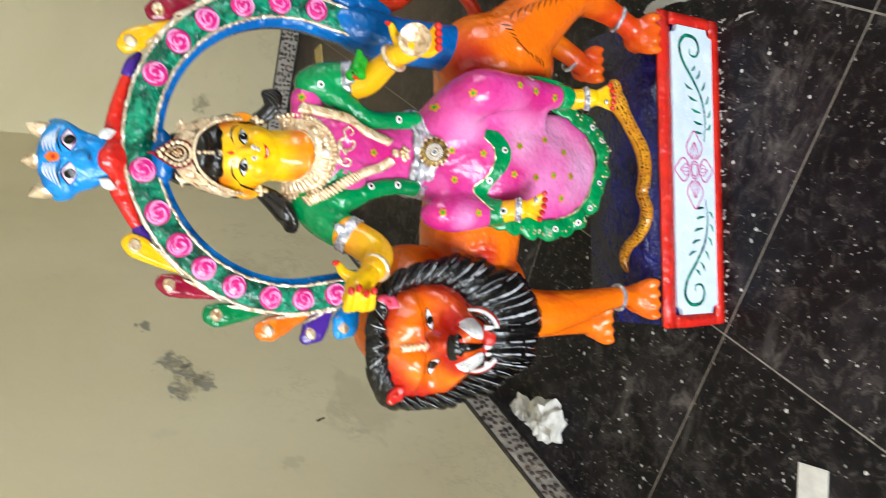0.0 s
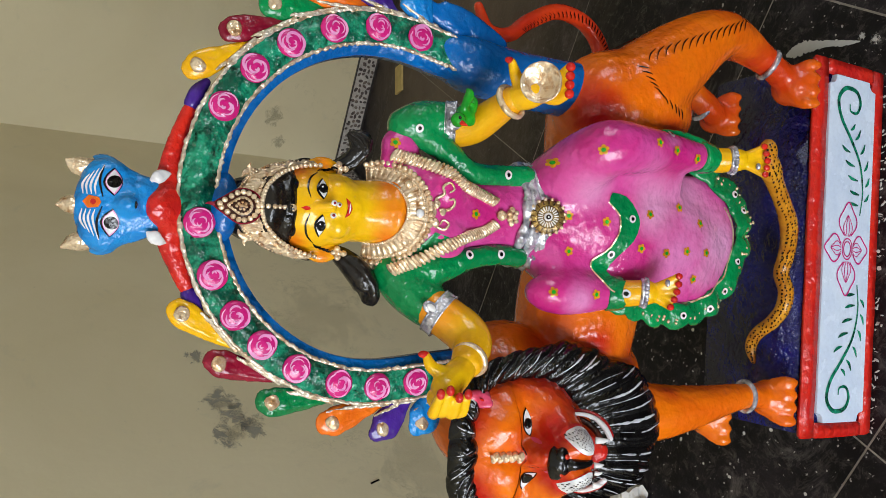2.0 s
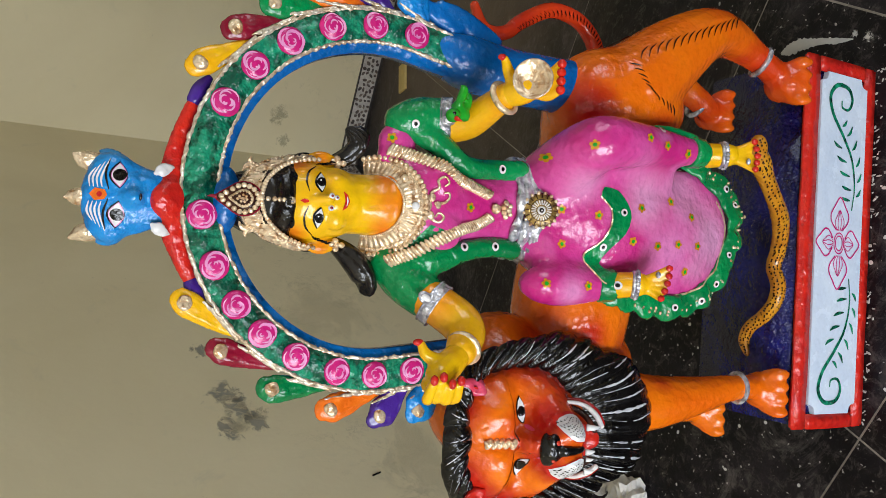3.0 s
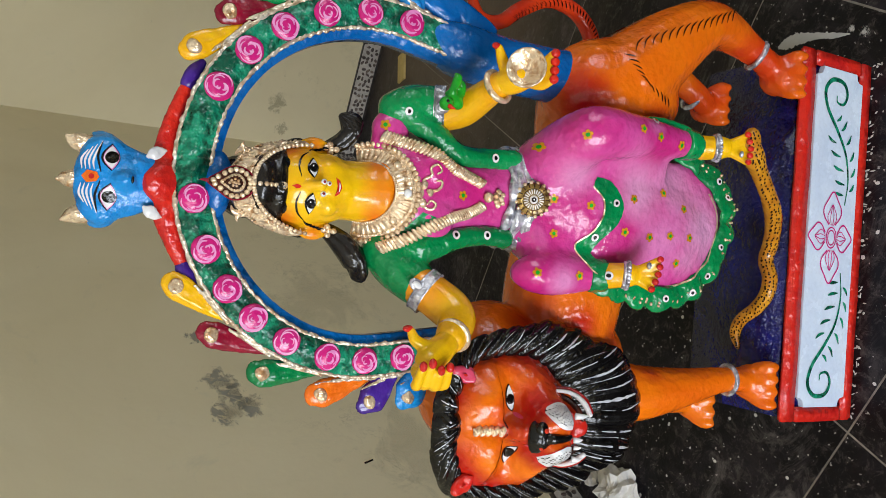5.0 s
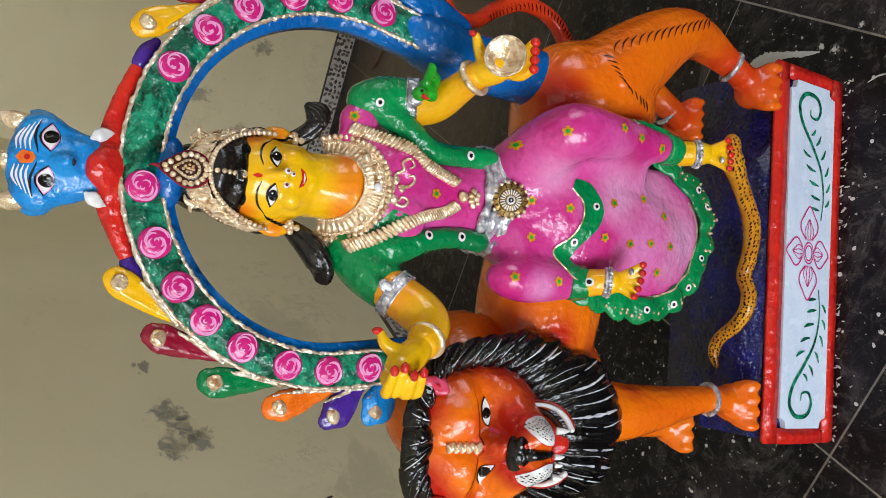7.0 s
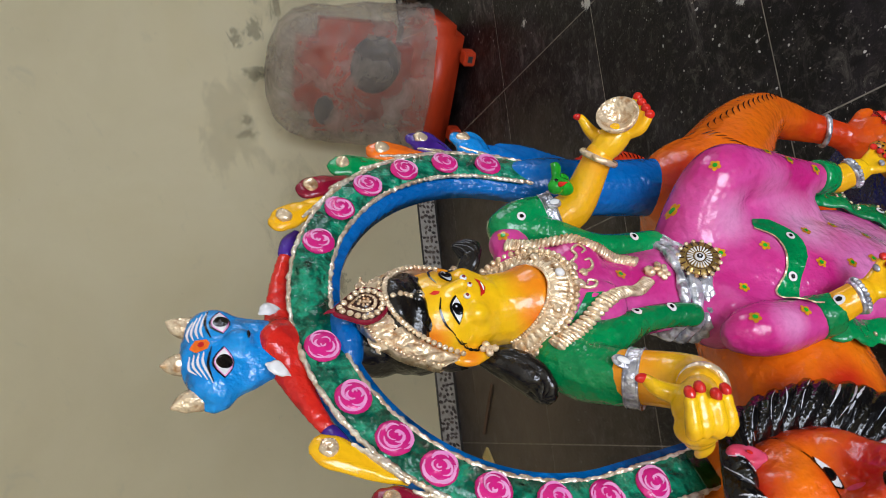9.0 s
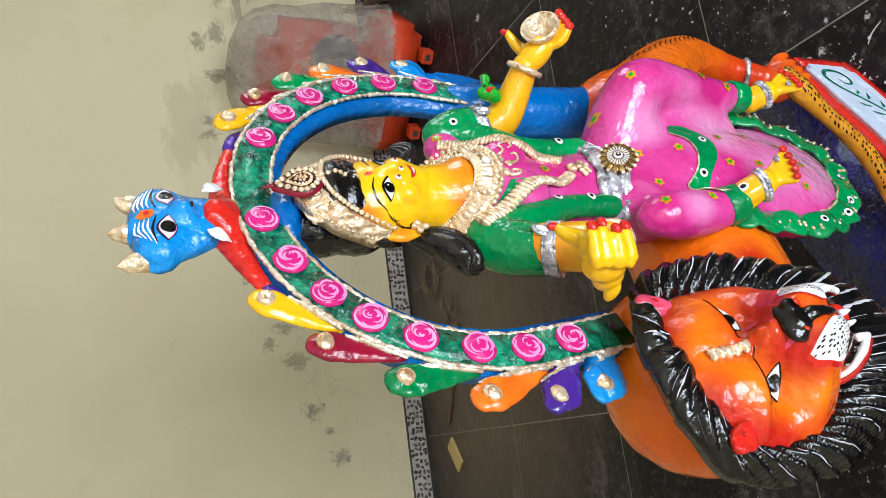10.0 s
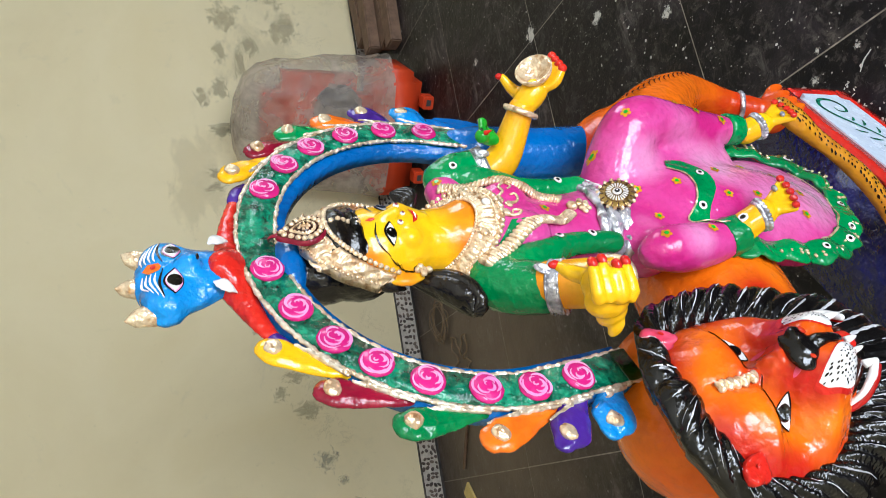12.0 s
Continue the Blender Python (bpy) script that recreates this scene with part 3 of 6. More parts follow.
class Figure:
    """Gathers one statue as one mesh with several paints."""

    def __init__(self):
        self.v, self.f, self.i, self.mats, self.tree = [], [], [], [], None

    def slot(self, mt):
        if mt not in self.mats:
            self.mats.append(mt)
        return self.mats.index(mt)

    def add(self, shape, mt):
        v, f = shape
        k, s = len(self.v), self.slot(mt)
        self.v += [tuple(p) for p in v]
        self.f += [tuple(a + k for a in q) for q in f]
        self.i += [s] * len(f)
        self.tree = None
        return self

    def ground(self):
        if self.tree is None:
            self.tree = BVHTree.FromPolygons(self.v, self.f)
        return self.tree

    def land(self, p, way, lift):
        """Where a brush moving along `way` past p touches the figure."""
        p, way = Vector(p), Vector(way).normalized()
        hit = self.ground().ray_cast(p - way * 0.09, way, 0.2)
        if hit[0] is None:
            hit = self.ground().find_nearest(p)
        n = hit[1] if hit[1].dot(way) < 0 else -hit[1]
        return hit[0] + n * lift

    def paint(self, centre, way, outline, mt, lift=0.0012, up=(0, 0, 1), rings=2):
        """A patch of paint: outline in metres across (right, up) as seen along `way`."""
        way = Vector(way).normalized()
        right = way.cross(Vector(up)).normalized()
        upv = right.cross(way)
        centre, n = Vector(centre), len(outline)
        cx, cy = sum(o[0] for o in outline) / n, sum(o[1] for o in outline) / n
        pts = [self.land(centre + right * cx + upv * cy, way, lift)]
        for k in range(1, rings + 1):
            for x, y in outline:
                a, b = cx + (x - cx) * k / rings, cy + (y - cy) * k / rings
                pts.append(self.land(centre + right * a + upv * b, way, lift))
        fs = [(0, 1 + i, 1 + (i + 1) % n) for i in range(n)]
        for k in range(rings - 1):
            for i in range(n):
                j = (i + 1) % n
                fs.append((1 + k * n + i, 1 + (k + 1) * n + i, 1 + (k + 1) * n + j, 1 + k * n + j))
        return (pts, fs, mt)

    def stroke(self, line, way, width, mt, lift=0.0014, sub=5, taper=True):
        """A brush line through 3D points, laid on the figure along `way`."""
        way = Vector(way).normalized()
        s = spline(line, sub)
        pts = [self.land(p, way, lift) for p in s]
        vs, fs, n = [], [], len(pts)
        for i in range(n):
            d = (pts[min(i + 1, n - 1)] - pts[max(i - 1, 0)]).normalized()
            w = d.cross(way).normalized()
            k = width * (0.25 + 0.75 * math.sin(math.pi * min(max(i / (n - 1), 0.04), 0.96))) if taper else width
            vs += [pts[i] + w * k / 2, pts[i] - w * k / 2]
            if i:
                fs.append((2 * i - 2, 2 * i - 1, 2 * i + 1, 2 * i))
        return (vs, fs, mt)

    def lay(self, *coats):
        tree = self.tree
        for v, f, mt in coats:
            self.add((v, f), mt)
        self.tree = tree

    def beads(self, line, r, gap, mt, sub=8, way=None, lift=0.0, flat=1.0):
        """A string of beads along a line of points."""
        s = spline(line, sub)
        walked, last = 0.0, s[0]
        todo = [s[0]]
        for p in s[1:]:
            walked += np.linalg.norm(p - last)
            last = p
            if walked >= gap:
                todo.append(p)
                walked = 0.0
        for p in todo:
            q = self.land(p, way, lift) if way else Vector(p)
            self.lay((*ell(q, (r, r * flat, r), (0, 0, 0), 8, 6), mt))

    def finish(self, name, label, category):
        ob = mesh_object(name, self.v, self.f, self.mats, self.i, True)
        ob.matrix_world = STAND
        return tagged(ob, label, category)


def disc(r, n=14, sx=1.0, sy=1.0, x=0.0, y=0.0):
    return [(x + r * sx * math.cos(i * math.tau / n), y + r * sy * math.sin(i * math.tau / n)) for i in range(n)]


def almond(w, h, n=8, lift=0.0, tilt=0.0):
    up = [(-w + 2 * w * i / n, h * math.sin(math.pi * i / n)) for i in range(n)]
    dn = [(w - 2 * w * i / n, -h * 0.75 * math.sin(math.pi * i / n)) for i in range(n)]
    c, s = math.cos(radians(tilt)), math.sin(radians(tilt))
    return [(x * c - y * s, x * s + y * c) for x, y in up + dn]


FRONT = (0, 1, -0.25)
# ---- plinth ----
plinth = new("plinth")
plinth.matrix_world = STAND
tagged(plinth, "painted plinth with floral panel, red border and navy top", "plinth")
part("slab", box(-0.368, 0.006, 0.0, 0.368, 0.25, 0.212, 0.006), NAVY, plinth, "navy blue body and top", True)
bm = bmesh.new()
for a in ((-0.376, -0.004, 0.175, 0.376, 0.0095, 0.2145), (-0.376, -0.004, 0.0, 0.376, 0.0095, 0.032), (-0.376, -0.004, 0.032, -0.346, 0.0095, 0.175), (0.346, -0.004, 0.032, 0.376, 0.0095, 0.175)):
    box(*a, 0.004, bm)
bmesh.ops.subdivide_edges(bm, edges=[e for e in bm.edges if e.calc_length() > 0.05], cuts=14, use_grid_fill=True)
for v in bm.verts:
    v.co.z += 0.0022 * noise.noise(Vector((v.co.x * 11, 3, 0))) * (v.co.z > 0.03)
    v.co.y += 0.0015 * noise.noise(Vector((v.co.x * 12, v.co.z * 12, 5)))
    v.co.x += 0.0022 * noise.noise(Vector((v.co.z * 14, 8, v.co.x)))
part("border", bm, RED, plinth, "red painted border", True)
pan = Figure()
c = 0.018
c = 0.02
PX, PB, PT = 0.346, 0.032, 0.175
ou = [(-PX + c, PB), (PX - c, PB), (PX - c * 0.85, PB + c * 0.6), (PX - c * 0.6, PB + c * 0.85), (PX, PB + c), (PX, PT - c), (PX - c * 0.6, PT - c * 0.85), (PX - c * 0.85, PT - c * 0.6), (PX - c, PT), (-PX + c, PT), (-PX + c * 0.85, PT - c * 0.6), (-PX + c * 0.6, PT - c * 0.85), (-PX, PT - c), (-PX, PB + c), (-PX + c * 0.6, PB + c * 0.85), (-PX + c * 0.85, PB + c * 0.6)]
pan.add(([(x, -0.0055, z) for x, z in ou] + [(x, 0.01, z) for x, z in ou], [tuple(range(len(ou)))] + [(i, i + len(ou), (i + 1) % len(ou) + len(ou), (i + 1) % len(ou)) for i in range(len(ou))]), PANEL_WHITE)
po = mesh_object("panel", pan.v, pan.f, pan.mats, pan.i, False, plinth, "pale white panel with notched corners")
pan.ground()
INK_GREEN, INK_PINK = DEEP_GREEN, MAGENTA
for s in (1, -1):
    sc = Figure()
    coats = [pan.stroke([(s * x, -0.02, z) for x, z in ((0.07, 0.068), (0.12, 0.062), (0.175, 0.074), (0.22, 0.104), (0.262, 0.138), (0.298, 0.148), (0.322, 0.128), (0.32, 0.094), (0.298, 0.08), (0.277, 0.09), (0.278, 0.11), (0.292, 0.113))], (0, 1, 0), 0.0092, INK_GREEN, 0.0008, 7, True)]
    for x, z, dx, dz in ((0.09, 0.074, 0.004, 0.026), (0.112, 0.072, 0.006, 0.03), (0.14, 0.078, 0.008, 0.032), (0.168, 0.09, 0.01, 0.03), (0.195, 0.106, 0.012, 0.026), (0.1, 0.056, 0.016, -0.014), (0.13, 0.054, 0.02, -0.012), (0.162, 0.06, 0.022, -0.012), (0.195, 0.074, 0.022, -0.014), (0.222, 0.092, 0.022, -0.016), (0.24, 0.108, 0.014, -0.014)):
        coats.append(pan.stroke([(s * x, -0.02, z), (s * (x + dx * 0.35), -0.02, z + dz * 0.6), (s * (x + dx), -0.02, z + dz)], (0, 1, 0), 0.0068, INK_GREEN, 0.0008, 4))
    for v, f, mt in coats:
        sc.add((v, f), mt)
    mesh_object("scroll", sc.v, sc.f, INK_GREEN, None, False, plinth, "green painted leafy scroll")
fl = Figure()
for a, ln, wd in ((90, 0.07, 0.044), (0, 0.094, 0.044), (180, 0.094, 0.044), (-90, 0.064, 0.044)):
    ca, sa = math.cos(radians(a)), math.sin(radians(a))
    for k in (1.0, 0.5, 0.18):
        pts = []
        for t, w in ((0.28, 0.35), (0.45, 0.9), (0.62, 1.0), (0.8, 0.6), (1.0, 0.0), (0.8, -0.6), (0.62, -1.0), (0.45, -0.9), (0.28, -0.35)):
            u, q = ln * (0.25 + (t - 0.25) * (1 if k == 1 else 0.62)), w * k * wd * 0.62
            pts.append((u * ca - q * sa, -0.02, 0.104 + u * sa + q * ca))
        v, f, mt = pan.stroke(pts, (0, 1, 0), 0.0032 if k == 1 else 0.0018, INK_PINK, 0.001, 5, False)
        fl.add((v, f), mt)
for r in (0.017, 0.012):
    v, f, mt = pan.stroke([(r * 1.25 * math.cos(i * math.tau / 12), -0.02, 0.104 + r * 0.9 * math.sin(i * math.tau / 12)) for i in range(13)], (0, 1, 0), 0.0026, INK_PINK, 0.001, 3, False)
    fl.add((v, f), mt)
mesh_object("painted_flower", fl.v, fl.f, INK_PINK, None, False, plinth, "magenta outlined lotus")
# loose flakes of white paint along the foot
ck = Figure()
rng = random.Random(5)
for i in range(60):
    x = rng.uniform(-0.37, 0.385)
    ck.add(ell((x, -0.005 - rng.random() ** 3 * 0.014, 0.001), (rng.uniform(0.0015, 0.007), rng.uniform(0.001, 0.0028), 0.0015), (0, 0, rng.uniform(0, 180)), 7, 4), CHALK)
co = mesh_object("paint_crumbs", ck.v, ck.f, CHALK, None, False)
co.matrix_world = STAND
tagged(co, "crumbs of dried white paint at the plinth foot", "crumbs", kind="stuff")

# ---- snake on the plinth ----
sn = Figure()
sn.add(merged([tube([(0.135, -0.082, 0.447, 0.018), (0.118, -0.075, 0.425, 0.02), (0.1, -0.058, 0.39, 0.0165), (0.07, -0.04, 0.345, 0.0155), (0.038, -0.016, 0.295, 0.017), (0.006, 0.012, 0.255, 0.0165), (-0.028, 0.036, 0.232, 0.016), (-0.058, 0.046, 0.229, 0.0155), (-0.092, 0.034, 0.228, 0.0155), (-0.127, 0.04, 0.228, 0.015), (-0.157, 0.064, 0.228, 0.0145), (-0.184, 0.099, 0.228, 0.0135), (-0.213, 0.113, 0.226, 0.012), (-0.242, 0.107, 0.222, 0.006)], 14), ell((0.14, -0.085, 0.443), (0.026, 0.017, 0.015))], 0.0045, 3), SNAKE)
sn.ground()
body = spline([(0.15, -0.085, 0.45), (0.118, -0.075, 0.425), (0.1, -0.058, 0.39), (0.07, -0.04, 0.345), (0.038, -0.016, 0.295), (0.006, 0.012, 0.255), (-0.028, 0.036, 0.232), (-0.058, 0.046, 0.229), (-0.092, 0.034, 0.228), (-0.127, 0.04, 0.228), (-0.157, 0.064, 0.228), (-0.184, 0.099, 0.228), (-0.213, 0.113, 0.226), (-0.242, 0.107, 0.222)], 12)
srg = random.Random(4)
for i, p in enumerate(body[::2]):
    d = Vector(body[min(2 * i + 1, len(body) - 1)]) - Vector(body[max(2 * i - 1, 0)])
    across = d.cross(Vector((0, 1, -0.7))).normalized()
    for k in (-1.3, -0.45, 0.45, 1.3):
        q = Vector(p) + across * (0.0078 * k + srg.uniform(-0.0015, 0.0015)) + d * srg.uniform(-0.4, 0.4)
        sn.lay(sn.paint(q - Vector((0, 0.012, -0.008)), (0, 1, -0.7), disc(srg.uniform(0.0011, 0.002), 6, 1.2, 0.9), BLACK, 0.0008, rings=1))
sn.finish("snake_statue", "spotted ochre painted clay snake over the navy plinth", "statue")
# ---- the lion ----
lion = Figure()
PAWS = ((-0.305, 0.048, 0.246), (-0.375, 0.2, 0.246), (0.31, 0.028, 0.246), (0.282, 0.215, 0.246))
lion.add(merged([
    tube([(-0.24, 0.1, 0.70, 0.1), (-0.12, 0.1, 0.685, 0.108), (0.05, 0.1, 0.66, 0.1), (0.2, 0.1, 0.645, 0.11)], 20),
    ell((0.21, 0.066, 0.638), (0.105, 0.095, 0.14)),
    ell((-0.322, 0.098, 0.832), (0.116, 0.105, 0.128)),
    ell((-0.255, 0.104, 0.835), (0.085, 0.09, 0.1)),
    ell((-0.26, 0.09, 0.68), (0.085, 0.085, 0.115)),
    tube([(-0.315, 0.075, 0.63, 0.06), (-0.325, 0.06, 0.54, 0.053), (-0.315, 0.05, 0.44, 0.039), (-0.302, 0.045, 0.36, 0.028), (-0.298, 0.042, 0.31, 0.024), (-0.3, 0.052, 0.25, 0.028)]),
    tube([(-0.3, 0.16, 0.62, 0.06), (-0.35, 0.185, 0.5, 0.042), (-0.365, 0.19, 0.36, 0.03), (-0.37, 0.205, 0.25, 0.028)]),
    tube([(0.23, 0.05, 0.63, 0.088), (0.315, 0.034, 0.54, 0.068), (0.364, 0.026, 0.468, 0.051), (0.374, 0.03, 0.41, 0.041), (0.36, 0.034, 0.345, 0.031), (0.338, 0.03, 0.295, 0.026), (0.322, 0.035, 0.25, 0.03)]),
    tube([(0.22, 0.16, 0.6, 0.08), (0.32, 0.19, 0.47, 0.055), (0.33, 0.2, 0.38, 0.032), (0.285, 0.195, 0.28, 0.026), (0.278, 0.22, 0.25, 0.028)]),
    *[ell(c, (0.038, 0.042, 0.034)) for c in PAWS],
    *[tube([(cx + dx, cy - 0.015, 0.25, 0.014), (cx + dx * 1.25, cy - 0.036, 0.243, 0.013), (cx + dx * 1.25, cy - 0.044, 0.23, 0.01)], 8, 3) for cx, cy, _ in PAWS for dx in (-0.03, -0.01, 0.01, 0.03)],
    ell((-0.355, 0.05, 0.84), (0.09, 0.05, 0.1)),
], 0.0055, 5), ORANGE)
lion.add(tube([(0.29, 0.15, 0.62, 0.018), (0.345, 0.15, 0.63, 0.016), (0.383, 0.15, 0.67, 0.015), (0.388, 0.145, 0.735, 0.0145), (0.35, 0.13, 0.805, 0.0145), (0.315, 0.12, 0.85, 0.013), (0.315, 0.12, 0.89, 0.012), (0.352, 0.12, 0.912, 0.008)], 10), DARK_ORANGE)

# ---- the lion's head: a smooth modelled face inside a combed mane ----
rng = random.Random(7)
FX, FZ = -0.358, 0.838


def round_curve(rows, th):
    """Smooth periodic curve through rows (degrees from the top, clockwise; values)."""
    a = [r[0] for r in rows]
    a = [a[-1] - 360] + a + [a[0] + 360, a[1] + 360]
    v = [rows[-1][1:]] + [r[1:] for r in rows] + [rows[0][1:], rows[1][1:]]
    th = th % 360
    i = max(k for k in range(len(a) - 1) if a[k] <= th or k == 0)
    t = (th - a[i]) / (a[i + 1] - a[i])
    t = t * t * (3 - 2 * t)
    return [p + (q - p) * t for p, q in zip(v[i], v[i + 1])]


# degrees; reach and y of the inner edge; reach and y of the outer edge; swell
EDGE = [(0, 0.114, -0.021, 0.152, 0.0, 0.016), (25, 0.124, -0.012, 0.154, 0.002, 0.02), (47, 0.125, 0.0, 0.161, 0.002, 0.024), (70, 0.114, 0.0, 0.156, 0.004, 0.028), (90, 0.107, 0.0, 0.156, 0.008, 0.032), (115, 0.1, -0.004, 0.174, 0.016, 0.038), (130, 0.098, -0.008, 0.192, 0.014, 0.042), (153, 0.098, -0.014, 0.236, 0.012, 0.046),
        (174, 0.1, -0.018, 0.248, 0.008, 0.046), (191, 0.098, -0.018, 0.228, 0.008, 0.046), (213, 0.092, -0.012, 0.172, 0.018, 0.042), (247, 0.09, -0.002, 0.138, 0.036, 0.036), (270, 0.099, 0.004, 0.134, 0.046, 0.03), (290, 0.11, 0.008, 0.142, 0.05, 0.026), (310, 0.122, 0.006, 0.153, 0.035, 0.022), (337, 0.118, -0.012, 0.153, 0.01, 0.017)]
LOCKS = 34


def mane_at(th, s, lift=0.0):
    """A point of the mane: th in degrees round the face, s from the face's edge outwards."""
    r0, y0, r1, y1, sw = round_curve(EDGE, th)
    a = radians(th)
    own = th - 30 * math.sin(a) * s + 7 * math.cos(a / 2) ** 2 * s
    k = own / 360 * LOCKS
    i, f = math.floor(k), k - math.floor(k)
    rise = (4 * f * (1 - f)) ** 0.7 * (0.0095 + 0.0035 * math.sin(i * 12.9)) * math.sin(math.pi * min(0.8, 0.12 + s * 0.8)) ** 0.6
    rise += 0.0022 * abs(math.sin(k * math.pi * 3 + 2.4 * math.sin(s * 6 + i * 1.7))) * math.sin(math.pi * min(0.8, 0.1 + s * 0.85))
    q = min(s, 1.0)
    r = r0 - 0.003 + (r1 - r0) * (1 - (1 - q) ** 1.25) + 0.003 * math.sin(i * 7.3) * q
    y = y0 + (y1 - y0) * q - sw * math.sin(math.pi * (0.06 + 0.7 * q)) ** 0.8 + sw * 0.25
    if s > 1:
        r -= (s - 1) * 0.12
        y += (s - 1) * 0.2
    grow = rise + lift
    return (FX + (r + grow * 0.55 * q) * math.sin(a), y - grow * (1 - 0.45 * q), FZ + (r + grow * 0.55 * q) * math.cos(a))


NT, NS = 920, 20
vs = [mane_at(360 * i / NT, -0.08 + 1.2 * j / (NS - 1)) for i in range(NT) for j in range(NS)]
fs = [(i * NS + j, i * NS + j + 1, ((i + 1) % NT) * NS + j + 1, ((i + 1) % NT) * NS + j) for i in range(NT) for j in range(NS - 1)]
lion.add((vs, fs), BLACK)
# white combed lines, each along one lock: broken brush strokes and painted gloss glints
for k in range(LOCKS * 2):
    far_side = 205 < k / 2 * 360 / LOCKS < 335
    if rng.random() < (0.55 if k % 2 else 0.1) + 0.35 * far_side:
        continue
    own, s0, s1, w = (k / 2 + rng.uniform(0.35, 0.65)) * 360 / LOCKS, rng.uniform(0.1, 0.3), rng.uniform(0.7, 0.97), rng.uniform(0.0018, 0.004) * (0.45 if k % 2 else 1.0)
    n, jit = 22, rng.uniform(-1, 1)
    cut = rng.uniform(0.3, 0.7) if rng.random() < 0.5 else 2.0
    w *= 1.2 if 95 < own < 205 else 0.55 if far_side else 0.7
    vs, fs = [], []
    for j in range(n + 1):
        t = j / n
        q = s0 + (s1 - s0) * t
        th = own
        for _ in range(6):
            th = own + 30 * math.sin(radians(th)) * q - 7 * math.cos(radians(th) / 2) ** 2 * q + jit * 1.8 * math.sin(t * 4)
        ww = w * (math.sin(math.pi * min(0.97, max(0.03, t))) ** 0.5) * rng.uniform(0.45, 1.25) / 0.13 * 57.3
        vs += [mane_at(th - ww / 2, q, 0.001), mane_at(th, q, 0.0016), mane_at(th + ww / 2, q, 0.001)]
        if j and abs(t - cut) > 0.06:
            fs += [(3 * j - 3 + e, 3 * j - 2 + e, 3 * j + 1 + e, 3 * j + e) for e in (0, 1)]
    lion.add((vs, fs), MANE_GREY)


def bell(x, s):
    return math.exp(-0.5 * (x / s) ** 2)


def steps(rows, z):
    """Smooth value from rows (z falling, value)."""
    if z >= rows[0][0]:
        return rows[0][1]
    for (za, va), (zb, vb) in zip(rows, rows[1:]):
        if z >= zb:
            t = (za - z) / (za - zb)
            return va + (vb - va) * t * t * (3 - 2 * t)
    return rows[-1][1]


WIDE = [(0.9, 0.007), (0.885, 0.01), (0.874, 0.0135), (0.865, 0.0165), (0.855, 0.024), (0.845, 0.034), (0.82, 0.047), (0.79, 0.046), (0.77, 0.036), (0.74, 0.036)]
BROW = [(-0.285, 0.891), (-0.301, 0.888), (-0.318, 0.885), (-0.338, 0.882), (-0.362, 0.879), (-0.38, 0.88), (-0.396, 0.882), (-0.412, 0.886), (-0.43, 0.891)]
HIGH = [(0.9, 0.0), (0.886, 0.004), (0.879, 0.018), (0.871, 0.044), (0.864, 0.056), (0.85, 0.06), (0.82, 0.058), (0.8, 0.054), (0.788, 0.042), (0.778, 0.016), (0.768, 0.002), (0.76, 0.0)]


def brow_z(x):
    """Height of the sharp edge of the brow: it falls from the near temple over the bridge to the other."""
    return steps(BROW, x)


def face_y(x, z):
    """Depth of the lion's face."""
    th = math.degrees(math.atan2(x - FX, z - FZ))
    r0, y0, r1, y1, sw = round_curve(EDGE, th)
    rho = min(1.0, math.hypot(x - FX, z - FZ) / r0)
    u = x + 0.361
    d = -y0 * rho ** 2 + 0.04 * (1 - rho ** 3) ** 0.8
    d += 0.012 * (bell(u - 0.038, 0.026) * bell(z - 0.918, 0.022) + bell(u + 0.038, 0.026) * bell(z - 0.915, 0.022)) * (1 - rho ** 6)
    d -= 0.01 * bell(u, 0.03) * bell(z - 0.9, 0.03)
    over = z - brow_z(x)
    d += 0.011 / (1 + math.exp(max(-30, min(30, -over / 0.0011)))) * (bell(over, 0.016) if over > 0 else 1) * (1 - rho ** 4) * min(1, 0.35 + abs(u) / 0.03)
    d -= 0.005 * bell(u, 0.007) * (1 if z > 0.9 else bell(z - 0.9, 0.008))
    d -= 0.02 * bell(u - 0.05, 0.03) * bell(z - 0.866, 0.013) + 0.034 * bell(u + 0.04, 0.03) * bell(z - 0.857, 0.015)
    d += 0.008 * (bell(u - 0.047, 0.016) * bell(z - 0.867, 0.009) + bell(u + 0.0375, 0.016) * bell(z - 0.858, 0.009))
    d += 0.012 * (bell(u - 0.078, 0.026) + bell(u + 0.072, 0.026)) * bell(z - 0.83, 0.03)
    d += (steps(HIGH, z) - 0.006 * bell(u, 0.012) * bell(z - 0.815, 0.016)) / (1 + (abs(u) / steps(WIDE, z)) ** 4)
    d += 0.011 * (bell(u - 0.03, 0.017) + bell(u + 0.031, 0.017)) * bell(z - 0.81, 0.02)
    d += 0.02 * bell(u, 0.04) * bell(z - 0.746, 0.012)
    return -d


NR, NA = 64, 150
vs, fs = [(FX, face_y(FX, FZ), FZ)], []
for k in range(1, NR + 1):
    for i in range(NA):
        a = math.tau * i / NA
        r0 = round_curve(EDGE, 360 * i / NA)[0] * 1.04 * k / NR
        x, z = FX + r0 * math.sin(a), FZ + r0 * math.cos(a)
        vs.append((x, face_y(x, z) + (0.004 if k == NR else 0), z))
for i in range(NA):
    j = (i + 1) % NA
    fs.append((0, 1 + j, 1 + i))
    fs += [(1 + k * NA + i, 1 + k * NA + j, 1 + (k + 1) * NA + j, 1 + (k + 1) * NA + i) for k in range(NR - 1)]
lion.add((vs, fs), ORANGE)


